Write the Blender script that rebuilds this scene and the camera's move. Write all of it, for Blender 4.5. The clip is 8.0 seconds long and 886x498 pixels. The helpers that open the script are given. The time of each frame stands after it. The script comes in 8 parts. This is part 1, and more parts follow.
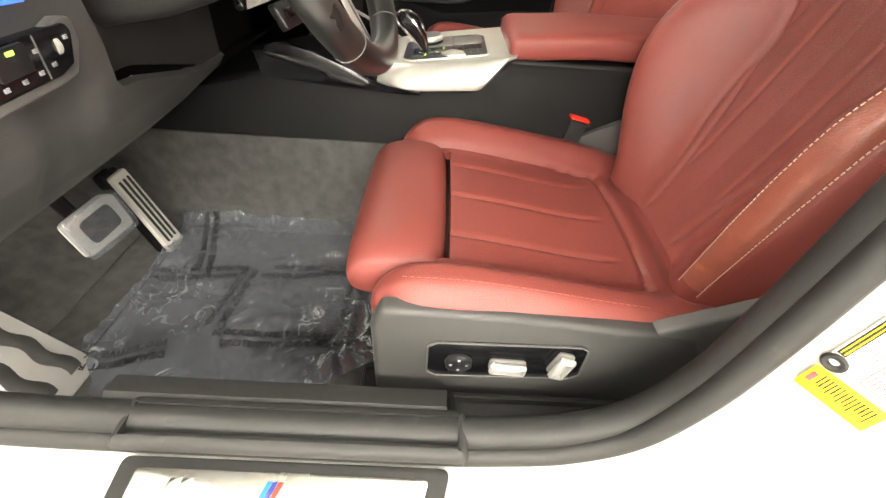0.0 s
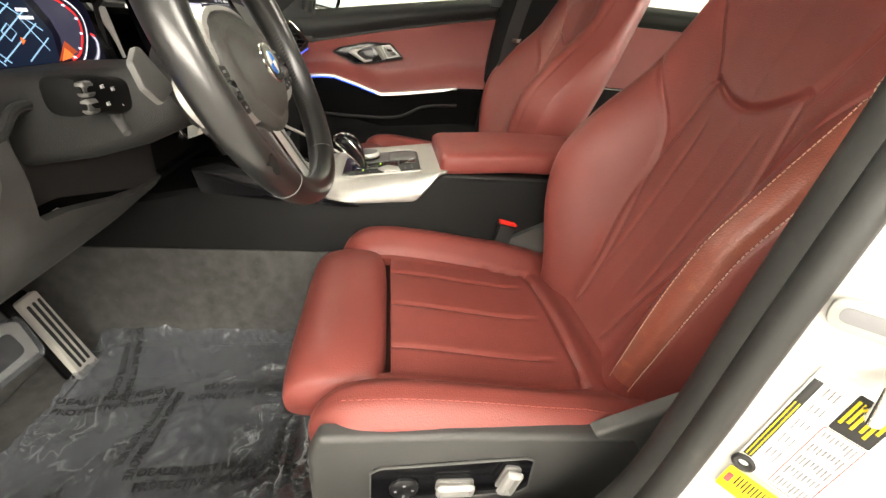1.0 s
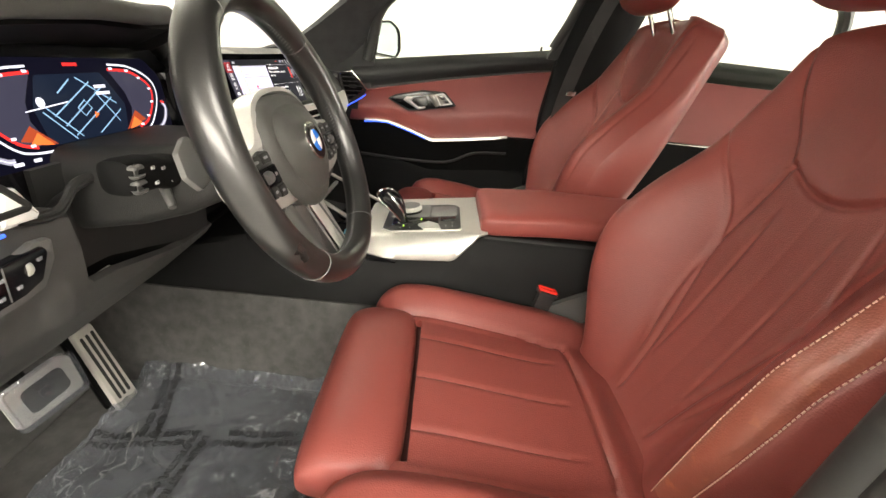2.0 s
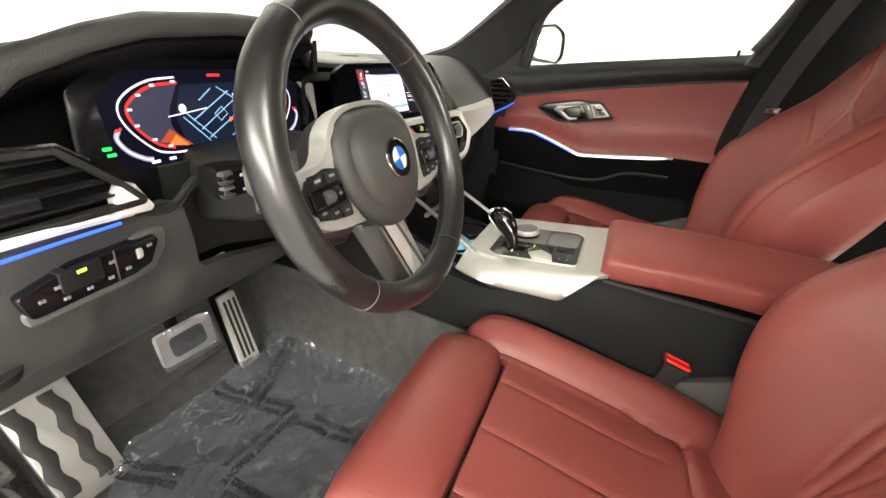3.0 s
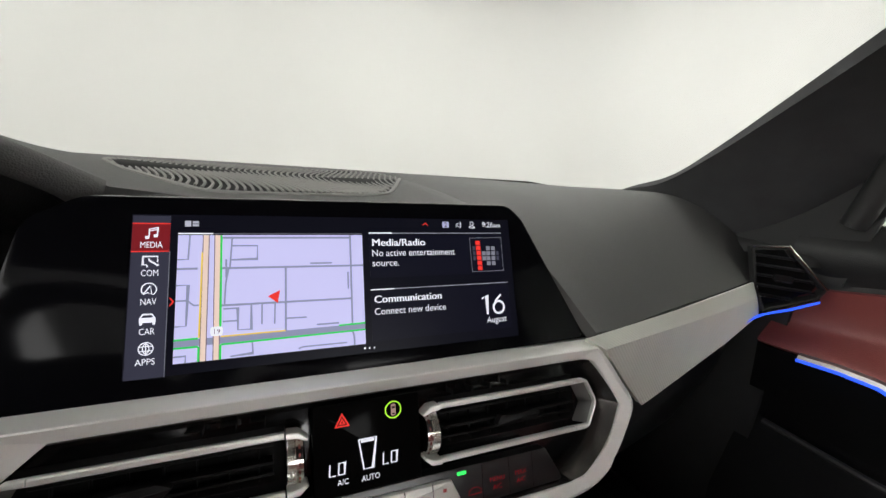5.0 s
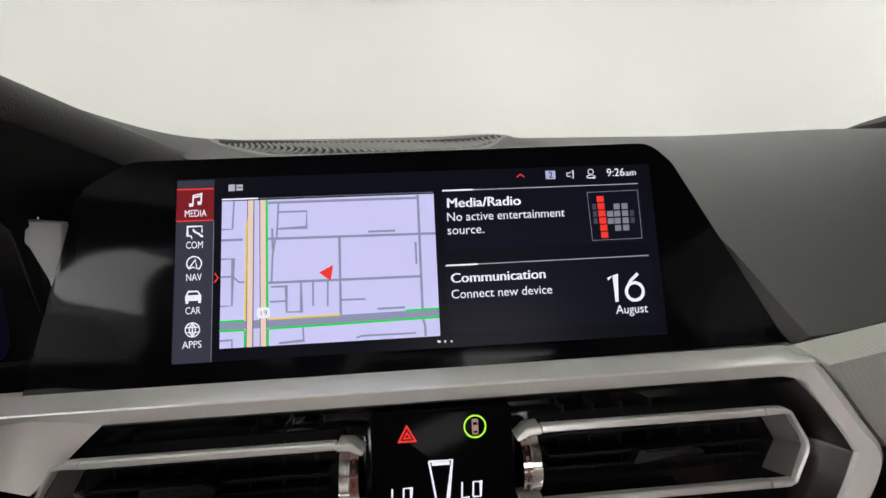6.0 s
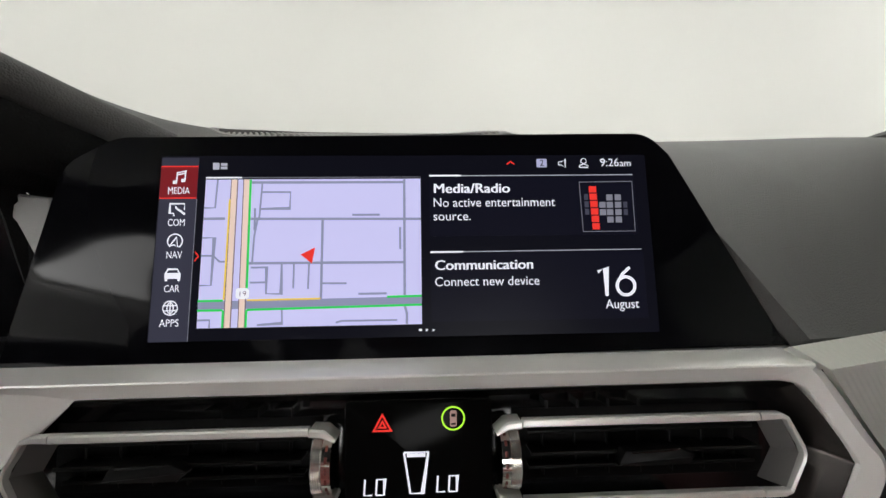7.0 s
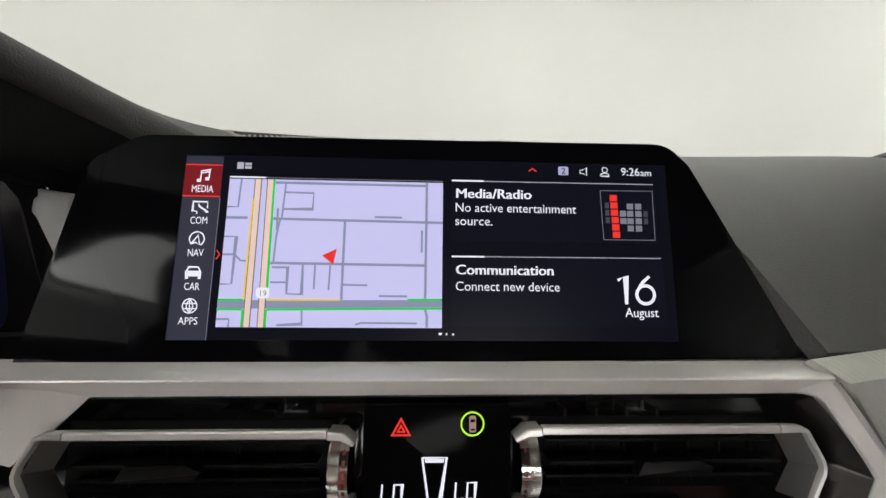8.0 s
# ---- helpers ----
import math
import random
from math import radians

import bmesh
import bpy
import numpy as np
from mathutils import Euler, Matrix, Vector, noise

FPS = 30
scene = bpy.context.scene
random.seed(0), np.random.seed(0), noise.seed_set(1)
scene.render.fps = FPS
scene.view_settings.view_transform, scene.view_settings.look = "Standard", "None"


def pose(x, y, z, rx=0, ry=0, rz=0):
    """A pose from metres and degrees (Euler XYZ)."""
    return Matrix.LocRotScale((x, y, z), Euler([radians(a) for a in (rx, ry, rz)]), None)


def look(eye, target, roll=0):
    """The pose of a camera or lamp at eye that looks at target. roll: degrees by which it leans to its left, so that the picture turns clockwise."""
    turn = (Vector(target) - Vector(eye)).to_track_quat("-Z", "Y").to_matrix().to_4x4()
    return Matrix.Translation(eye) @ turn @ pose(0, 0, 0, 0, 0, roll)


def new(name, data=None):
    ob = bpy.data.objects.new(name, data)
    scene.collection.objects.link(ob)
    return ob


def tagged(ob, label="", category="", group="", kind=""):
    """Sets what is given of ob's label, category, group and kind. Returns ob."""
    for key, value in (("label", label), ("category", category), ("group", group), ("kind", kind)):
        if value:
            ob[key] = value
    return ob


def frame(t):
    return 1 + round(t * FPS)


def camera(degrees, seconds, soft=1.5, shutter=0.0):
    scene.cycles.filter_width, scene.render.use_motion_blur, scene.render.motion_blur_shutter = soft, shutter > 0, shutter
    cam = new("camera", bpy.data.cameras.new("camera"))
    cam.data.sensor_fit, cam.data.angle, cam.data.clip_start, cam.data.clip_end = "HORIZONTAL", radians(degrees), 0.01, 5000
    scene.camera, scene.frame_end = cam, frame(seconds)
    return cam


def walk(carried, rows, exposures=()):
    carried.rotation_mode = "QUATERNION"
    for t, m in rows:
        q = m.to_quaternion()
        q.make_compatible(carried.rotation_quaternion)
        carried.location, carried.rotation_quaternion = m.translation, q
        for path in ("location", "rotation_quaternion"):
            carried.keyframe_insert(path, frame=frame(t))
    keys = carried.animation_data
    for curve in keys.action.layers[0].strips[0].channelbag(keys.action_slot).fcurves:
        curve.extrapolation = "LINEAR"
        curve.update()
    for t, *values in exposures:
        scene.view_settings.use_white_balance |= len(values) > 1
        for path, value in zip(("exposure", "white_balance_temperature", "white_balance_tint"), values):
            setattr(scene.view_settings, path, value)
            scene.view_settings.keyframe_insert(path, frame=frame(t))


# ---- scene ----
cam = camera(95.4, 8.0)
PATH = [
    (0, (-0.929, -0.012, 0.92), (0.579, -0.064, -0.393), 4.6),
    (0.5, (-0.958, -0.026, 0.921), (0.637, -0.24, -0.267), 4.2),
    (0.8, (-0.953, -0.042, 0.945), (0.723, -0.255, -0.126), 3.4),
    (1, (-0.924, -0.023, 0.963), (0.809, -0.313, 0.008), 5.8),
    (1.2, (-0.909, -0.02, 0.983), (0.857, -0.314, 0.092), 6.2),
    (2.3, (-0.838, -0.065, 1.022), (0.952, 0.07, 0.141), 7.2),
    (2.5, (-0.809, -0.092, 1.027), (0.948, 0.221, 0.123), 7.1),
    (3, (-0.775, -0.103, 1.032), (0.882, 0.537, 0.112), 6.1),
    (3.3, (-0.733, -0.065, 1.028), (0.937, 0.597, 0.15), 6.9),
    (3.5, (-0.677, -0.044, 1.05), (1.038, 0.546, 0.209), 7.7),
    (3.7, (-0.596, -0.035, 1.056), (1.191, 0.456, 0.304), 8.9),
    (3.8, (-0.557, -0.041, 1.075), (1.251, 0.426, 0.358), 8.9),
    (4, (-0.489, -0.024, 1.111), (1.35, 0.417, 0.46), 10.4),
    (4.2, (-0.415, -0.015, 1.11), (1.424, 0.583, 0.601), 9.2),
    (4.5, (-0.276, 0.026, 1.08), (1.411, 1.016, 0.662), 9.1),
    (4.7, (-0.199, 0.047, 1.044), (1.269, 1.333, 0.608), 8.5),
    (5, (-0.114, 0.077, 1.025), (0.941, 1.7, 0.526), 6.4),
    (5.2, (-0.094, 0.101, 1.026), (0.72, 1.842, 0.472), 5.0),
    (6.5, (-0.052, 0.126, 0.985), (0.337, 1.99, 0.371), -0.7),
    (7, (-0.049, 0.124, 0.988), (0.334, 1.997, 0.401), 0.9),
    (7.5, (-0.054, 0.124, 0.988), (0.333, 2.008, 0.442), 1.8),
    (8, (-0.06, 0.125, 0.985), (0.335, 2.01, 0.448), 2.4),
]
# ---- light ----
EXPOSE = [(0.0, 1.30, 7150, 9), (0.6, 1.10, 7150, 9), (1.1, 0.95, 7200, 9), (2.4, 0.92, 7100, 9), (3.2, 0.96, 6850, 9), (3.6, 0.80, 6750, 8), (4.2, 0.27, 6650, 8), (4.6, 0.12, 6450, 9), (5.0, -0.12, 6300, 10), (6.4, -0.14, 6300, 10), (8.0, -0.18, 6350, 10)]
walk(cam, [(t, look(eye, target, roll)) for t, eye, target, roll in PATH], EXPOSE)
world = bpy.data.worlds.new("studio_air")
scene.world = world
world.use_nodes = True
world.node_tree.nodes["Background"].inputs["Color"].default_value = (1.0, 0.98, 0.94, 1)
world.node_tree.nodes["Background"].inputs["Strength"].default_value = 0.0


# ---- materials ----
def material(name, color, rough=0.5, metal=0.0, vary=0.12, scale=8.0, grain=0.0, grain_scale=400.0, coat=0.0, dirt=None,
             dirt_at=0.62, spec=0.5, wear=0.07):
    """A surface with slow colour variation, fine relief and an optional second tone in patches."""
    m = bpy.data.materials.new(name)
    m.use_nodes = True
    nt = m.node_tree
    b = nt.nodes["Principled BSDF"]
    b.inputs["Roughness"].default_value = rough
    b.inputs["Metallic"].default_value = metal
    b.inputs["Coat Weight"].default_value = coat
    b.inputs["Specular IOR Level"].default_value = spec
    co = nt.nodes.new("ShaderNodeTexCoord")
    n1 = nt.nodes.new("ShaderNodeTexNoise")
    n1.inputs["Scale"].default_value = scale
    n1.inputs["Detail"].default_value = 4.0
    nt.links.new(co.outputs["Object"], n1.inputs["Vector"])
    ramp = nt.nodes.new("ShaderNodeMapRange")
    ramp.inputs["From Min"].default_value, ramp.inputs["From Max"].default_value = 0.3, 0.7
    ramp.inputs["To Min"].default_value, ramp.inputs["To Max"].default_value = 1 - vary, 1 + vary
    nt.links.new(n1.outputs["Fac"], ramp.inputs["Value"])
    hue = nt.nodes.new("ShaderNodeHueSaturation")
    hue.inputs["Color"].default_value = (*color, 1)
    nt.links.new(ramp.outputs["Result"], hue.inputs["Value"])
    out = hue.outputs["Color"]
    if dirt:
        n3 = nt.nodes.new("ShaderNodeTexNoise")
        n3.inputs["Scale"].default_value, n3.inputs["Detail"].default_value = scale * 3.1, 8.0
        nt.links.new(co.outputs["Object"], n3.inputs["Vector"])
        r3 = nt.nodes.new("ShaderNodeMapRange")
        r3.inputs["From Min"].default_value, r3.inputs["From Max"].default_value = dirt_at, dirt_at + 0.15
        nt.links.new(n3.outputs["Fac"], r3.inputs["Value"])
        mix = nt.nodes.new("ShaderNodeMix")
        mix.data_type = "RGBA"
        nt.links.new(r3.outputs["Result"], mix.inputs["Factor"])
        nt.links.new(out, mix.inputs["A"])
        mix.inputs["B"].default_value = (*dirt, 1)
        out = mix.outputs["Result"]
    nt.links.new(out, b.inputs["Base Color"])
    rr = nt.nodes.new("ShaderNodeMapRange")
    rr.inputs["To Min"].default_value, rr.inputs["To Max"].default_value = max(rough - wear, 0.02), min(rough + wear, 1)
    nt.links.new(n1.outputs["Fac"], rr.inputs["Value"])
    nt.links.new(rr.outputs["Result"], b.inputs["Roughness"])
    if grain:
        n2 = nt.nodes.new("ShaderNodeTexVoronoi")
        n2.inputs["Scale"].default_value = grain_scale
        nt.links.new(co.outputs["Object"], n2.inputs["Vector"])
        bump = nt.nodes.new("ShaderNodeBump")
        bump.inputs["Strength"].default_value, bump.inputs["Distance"].default_value = grain, 0.0006
        nt.links.new(n2.outputs["Distance"], bump.inputs["Height"])
        nt.links.new(bump.outputs["Normal"], b.inputs["Normal"])
    return m


def glow(name, color, strength=1.0):
    m = bpy.data.materials.new(name)
    m.use_nodes = True
    b = m.node_tree.nodes["Principled BSDF"]
    b.inputs["Base Color"].default_value = (*[0.3 * c for c in color], 1)
    b.inputs["Emission Color"].default_value = (*color, 1)
    b.inputs["Emission Strength"].default_value = strength
    b.inputs["Roughness"].default_value = 0.3
    b.inputs["Specular IOR Level"].default_value = 0.05
    return m


def clear(name, color, rough=0.02, see=0.9, gloss=0.5, sheen=0.0, sheen_color=(0.5, 0.5, 0.5), base=0.035, crinkle=0.0):
    """Thin clear sheet: mostly see-through, with a gloss that grows at grazing angles and an optional diffuse layer
    painted as sheen.
    """
    m = bpy.data.materials.new(name)
    m.use_nodes = True
    nt = m.node_tree
    nt.nodes.remove(nt.nodes["Principled BSDF"])
    tr, gl, mix, lw, pw, ma = (nt.nodes.new("ShaderNode" + k) for k in ("BsdfTransparent", "BsdfGlossy", "MixShader", "LayerWeight", "Math", "Math"))
    tr.inputs["Color"].default_value = (*[c * see for c in color], 1)
    gl.inputs["Roughness"].default_value = rough
    lw.inputs["Blend"].default_value = 0.5
    pw.operation, ma.operation = "POWER", "MULTIPLY_ADD"
    pw.inputs[1].default_value = 4.0
    ma.inputs[1].default_value, ma.inputs[2].default_value = gloss, base
    nt.links.new(lw.outputs["Facing"], pw.inputs[0])
    nt.links.new(pw.outputs[0], ma.inputs[0])
    nt.links.new(ma.outputs[0], mix.inputs["Fac"])
    if crinkle:
        co, nz, bp = (nt.nodes.new("ShaderNode" + k) for k in ("TexCoord", "TexNoise", "Bump"))
        nz.inputs["Scale"].default_value, nz.inputs["Detail"].default_value, nz.inputs["Distortion"].default_value = 13.0, 3.0, 1.6
        nz.noise_type = "RIDGED_MULTIFRACTAL"
        bp.inputs["Strength"].default_value, bp.inputs["Distance"].default_value = crinkle, 0.012
        nt.links.new(co.outputs["Object"], nz.inputs["Vector"])
        nt.links.new(nz.outputs["Fac"], bp.inputs["Height"])
        nt.links.new(bp.outputs["Normal"], gl.inputs["Normal"])
    clear_out = tr.outputs["BSDF"]
    if sheen:
        df, mh = nt.nodes.new("ShaderNodeBsdfDiffuse"), nt.nodes.new("ShaderNodeMixShader")
        df.inputs["Color"].default_value = (*sheen_color, 1)
        mh.inputs["Fac"].default_value = sheen
        nt.links.new(clear_out, mh.inputs[1])
        nt.links.new(df.outputs["BSDF"], mh.inputs[2])
        clear_out = mh.outputs["Shader"]
    nt.links.new(clear_out, mix.inputs[1])
    nt.links.new(gl.outputs["BSDF"], mix.inputs[2])
    nt.links.new(mix.outputs["Shader"], nt.nodes["Material Output"].inputs["Surface"])
    return m


def brushed(name, color, rough=0.3, axis=0, metal=1.0):
    """Brushed metal: fine streaks along one axis of the part."""
    m = material(name, color, rough, metal, vary=0.06, scale=12)
    nt = m.node_tree
    b = nt.nodes["Principled BSDF"]
    co, mp, nz, bp = (nt.nodes.new("ShaderNode" + k) for k in ("TexCoord", "Mapping", "TexNoise", "Bump"))
    s = [900.0, 900.0, 900.0]
    s[axis] = 6.0
    mp.inputs["Scale"].default_value = s
    nt.links.new(co.outputs["Object"], mp.inputs["Vector"])
    nt.links.new(mp.outputs["Vector"], nz.inputs["Vector"])
    nz.inputs["Scale"].default_value = 1.0
    bp.inputs["Strength"].default_value, bp.inputs["Distance"].default_value = 0.12, 0.0004
    nt.links.new(nz.outputs["Fac"], bp.inputs["Height"])
    nt.links.new(bp.outputs["Normal"], b.inputs["Normal"])
    return m


def hatched(m, pitch=0.0024):
    """Fine slanted ridges over a trim surface."""
    nt = m.node_tree
    b = nt.nodes["Principled BSDF"]
    co, wv, bp = (nt.nodes.new("ShaderNode" + k) for k in ("TexCoord", "TexWave", "Bump"))
    wv.wave_type, wv.bands_direction = "BANDS", "DIAGONAL"
    wv.inputs["Scale"].default_value = 0.31 / pitch
    bp.inputs["Strength"].default_value, bp.inputs["Distance"].default_value = 0.35, 0.0006
    nt.links.new(co.outputs["Object"], wv.inputs["Vector"])
    nt.links.new(wv.outputs["Fac"], bp.inputs["Height"])
    nt.links.new(bp.outputs["Normal"], b.inputs["Normal"])
    return m


RED = material("red_leather", (0.212, 0.050, 0.042), 0.42, vary=0.10, scale=5, grain=0.35, grain_scale=520, spec=0.38)
RED_DOOR = material("red_door_vinyl", (0.20, 0.047, 0.041), 0.5, vary=0.08, scale=6, grain=0.3, grain_scale=600)
WORN = material("worn_leather", (0.27, 0.078, 0.054), 0.36, vary=0.18, scale=16, grain=0.4, grain_scale=420, dirt=(0.36, 0.115, 0.055))
THREAD = material("pale_thread", (0.55, 0.36, 0.28), 0.7, vary=0.1)
THREAD_GREY = material("grey_thread", (0.13, 0.13, 0.13), 0.7, vary=0.1)
RED_THREAD = material("red_thread", (0.27, 0.062, 0.05), 0.7, vary=0.1)
GAP_SHADE = material("seam_shadow", (0.05, 0.012, 0.011), 0.8)
BLACK_LEATHER = material("black_leather", (0.013, 0.0127, 0.0122), 0.30, vary=0.15, scale=9, grain=0.10, grain_scale=600, spec=0.7, coat=0.15)
PAD = material("dash_soft_plastic", (0.061, 0.060, 0.057), 0.66, vary=0.10, scale=6, grain=0.5, grain_scale=900)
DARK = material("dark_plastic", (0.017, 0.017, 0.0166), 0.55, vary=0.12, scale=7, grain=0.4, grain_scale=800, spec=0.3)
PAD_DARK = material("airbag_vinyl", (0.052, 0.051, 0.047), 0.42, vary=0.08, scale=8, grain=0.5, grain_scale=900)
KNEE = material("knee_panel_plastic", (0.047, 0.0465, 0.045), 0.5, vary=0.08, scale=7, grain=0.3, grain_scale=800)
CONSOLE = material("console_black", (0.0075, 0.0075, 0.0075), 0.6, vary=0.12, scale=7, grain=0.4, grain_scale=800, spec=0.15)
GREY = material("grey_plastic", (0.082, 0.081, 0.078), 0.5, vary=0.08, scale=7, grain=0.3, grain_scale=800)
PALE_GREY = material("pale_grey_plastic", (0.30, 0.295, 0.285), 0.5, vary=0.06, scale=9, grain=0.2, grain_scale=800)
HEAD = material("dark_headlining", (0.040, 0.040, 0.041), 0.95, vary=0.15, scale=30, grain=0.6, grain_scale=900)
RUBBER = material("black_rubber", (0.021, 0.021, 0.020), 0.55, vary=0.15, scale=14, dirt=(0.038, 0.037, 0.034))
CARPET = material("charcoal_carpet", (0.070, 0.069, 0.066), 0.95, vary=0.28, scale=40, grain=1.0, grain_scale=1400, dirt=(0.098, 0.096, 0.092))
GLOSS = material("piano_black", (0.006, 0.006, 0.007), 0.16, vary=0.05, scale=5, spec=0.35)
PANEL_BLACK = material("satin_black", (0.012, 0.012, 0.013), 0.3, vary=0.1, scale=8)
VOID = material("deep_black", (0.004, 0.004, 0.004), 0.7, spec=0.12)
PAINT = material("white_paint", (0.51, 0.50, 0.47), 0.22, vary=0.03, scale=3, coat=0.5)
SILVER = brushed("satin_silver", (0.86, 0.85, 0.82), 0.34, metal=0.25)
SILVER_Y = brushed("satin_silver_long", (0.50, 0.49, 0.455), 0.42, axis=1, metal=0.65)
STEEL = brushed("brushed_steel", (0.62, 0.60, 0.56), 0.26, axis=2)
PEDAL = brushed("pedal_metal", (0.68, 0.66, 0.61), 0.34, axis=2, metal=0.4)
SPOKE = material("satin_spoke_metal", (0.50, 0.495, 0.47), 0.34, 0.45, vary=0.05, scale=14)
SPOKE_DARK = material("dark_spoke_metal", (0.085, 0.084, 0.08), 0.34, 0.4, vary=0.06, scale=14)
PLATE_GREY = material("smooth_grey_plastic", (0.135, 0.135, 0.13), 0.3, vary=0.06, scale=9)
SWITCH = material("satin_switch", (0.36, 0.355, 0.34), 0.36, 0.3, vary=0.06, scale=12)
GUNMETAL = material("gunmetal", (0.20, 0.195, 0.18), 0.34, 0.6, vary=0.06, scale=12)
GRILLE = material("grille_plastic", (0.19, 0.186, 0.175), 0.6, vary=0.06, scale=12)
CAM_GREY = material("camera_grey", (0.22, 0.22, 0.21), 0.45, vary=0.06, scale=30)
STRIP = material("satin_strip", (0.42, 0.41, 0.39), 0.34, 0.8, vary=0.05, scale=20)
CHROME = material("chrome", (0.72, 0.71, 0.68), 0.12, 1.0, vary=0.05, scale=20)
SATIN = material("silver_paint", (0.52, 0.52, 0.48), 0.36, 0.45, vary=0.05, scale=9)
SILVER_BAND = hatched(material("silver_trim", (0.72, 0.73, 0.67), 0.36, 0.15, vary=0.05, scale=9, grain=0.3, grain_scale=700))
WHITE = material("white_wall", (0.64, 0.635, 0.625), 0.9, vary=0.03, scale=0.7)
FLOOR = material("pale_concrete", (0.52, 0.51, 0.485), 0.45, vary=0.08, scale=1.5, dirt=(0.5, 0.49, 0.46))
GLASS = clear("window_glass", (0.95, 0.98, 0.93), see=0.93, gloss=0.10, base=0.015)
GLASS_CLEAR = clear("windscreen_glass", (0.99, 1.0, 0.98), see=0.98, gloss=0.10, base=0.010)
# part of the film's reflected light is painted as a pale diffuse layer
FILM = clear("plastic_film", (0.95, 0.96, 0.98), rough=0.04, see=0.95, gloss=0.9, sheen=0.10, sheen_color=(0.46, 0.49, 0.55), base=0.15, crinkle=0.55)
MIRROR = material("mirror_glass", (0.62, 0.70, 0.76), 0.02, 1.0, vary=0.0)
YELLOW = material("yellow_label", (0.85, 0.60, 0.02), 0.5, vary=0.04)
PAPER = material("paper_label", (0.78, 0.77, 0.73), 0.55, vary=0.03)
INK = material("black_ink", (0.015, 0.015, 0.015), 0.5)
INK_RED = material("red_ink", (0.55, 0.08, 0.08), 0.5)
INK_PALE = material("pale_ink", (0.6, 0.6, 0.6), 0.5)
INK_GREY = material("grey_ink", (0.25, 0.25, 0.26), 0.5)
BLUE_CLOTH = material("pale_blue_plastic", (0.18, 0.45, 0.62), 0.4, vary=0.1)
RED_PLASTIC = material("red_button", (0.75, 0.03, 0.02), 0.35, vary=0.05)
BLUE_BADGE = material("blue_enamel", (0.02, 0.16, 0.62), 0.2)
WHITE_BADGE = material("white_enamel", (0.8, 0.8, 0.8), 0.2)
DARK_BLUE = material("dark_blue_enamel", (0.02, 0.03, 0.16), 0.2)
AMBIENT = glow("blue_light_strip", (0.03, 0.10, 1.0), 1.6)
LAMP = glow("ceiling_and_fill_panel_light", (1.0, 0.975, 0.935), 12.5)


# ---- shaping tools ----
def thing(name, label, category, at=(0, 0, 0), group="", kind="", m=None):
    ob = new(name)
    ob.empty_display_size = 0.05
    ob.matrix_basis = m if m is not None else Matrix.Translation(at)
    return tagged(ob, label, category, group, kind)


def part(name, vf, mat, parent=None, label="", local=False, sharp=38, mats=None, pick=None):
    """Links verts and faces as one mesh object. Places are the world's, unless local to the parent's own axes."""
    me = bpy.data.meshes.new(name)
    me.from_pydata([tuple(v) for v in vf[0]], [], [tuple(f) for f in vf[1]])
    for mm in (mats or [mat]):
        me.materials.append(mm)
    for i, p in enumerate(me.polygons):
        p.use_smooth = True
        if pick:
            p.material_index = pick[i]
    bm = bmesh.new()
    bm.from_mesh(me)
    bmesh.ops.recalc_face_normals(bm, faces=bm.faces)
    bm.to_mesh(me)
    bm.free()
    me.set_sharp_from_angle(angle=radians(sharp))
    ob = new(name, me)
    if parent is not None:
        ob.parent = parent
        if parent.type == "EMPTY" and not local:
            ob.matrix_parent_inverse = parent.matrix_basis.inverted()
    return tagged(ob, label)


def join(*parts_):
    vs, fs = [], []
    for v, f in parts_:
        k = len(vs)
        vs += [Vector(p) for p in v]
        fs += [[i + k for i in q] for q in f]
    return vs, fs


def xf(vf, m):
    return [m @ Vector(p) for p in vf[0]], vf[1]


def axes(o, u, v):
    """A frame at o with x along u and y near v."""
    u = Vector(u).normalized()
    w = u.cross(Vector(v)).normalized()
    v = w.cross(u)
    m = Matrix((u, v, w)).transposed().to_4x4()
    m.translation = Vector(o)
    return m


def loft(rings, cap=True, closed=True, loop=False):
    n = len(rings[0])
    vs = [p for r in rings for p in r]
    fs = []
    m = len(rings)
    for j in range(m if loop else m - 1):
        a, b = j * n, ((j + 1) % m) * n
        for i in range(n if closed else n - 1):
            k = (i + 1) % n
            fs.append([a + i, a + k, b + k, b + i])
    if cap and not loop:
        fs.append(list(range(n))[::-1])
        fs.append([(m - 1) * n + i for i in range(n)])
    return vs, fs


def inset(poly, d):
    """Moves each edge of a counter-clockwise outline inwards by d."""
    out = []
    n = len(poly)
    for i in range(n):
        p, a, b = Vector(poly[i]), Vector(poly[i - 1]), Vector(poly[(i + 1) % n])
        e1, e2 = (p - a), (b - p)
        if e1.length < 1e-9 or e2.length < 1e-9:
            out.append(p)
            continue
        e1.normalize(), e2.normalize()
        n1, n2 = Vector((-e1.y, e1.x)), Vector((-e2.y, e2.x))
        k = max(1 + n1.dot(n2), 0.4)
        out.append(p + (n1 + n2) * (d / k))
    return out


def ccw(poly):
    s = sum(poly[i - 1][0] * poly[i][1] - poly[i][0] * poly[i - 1][1] for i in range(len(poly)))
    return list(poly) if s > 0 else list(poly)[::-1]


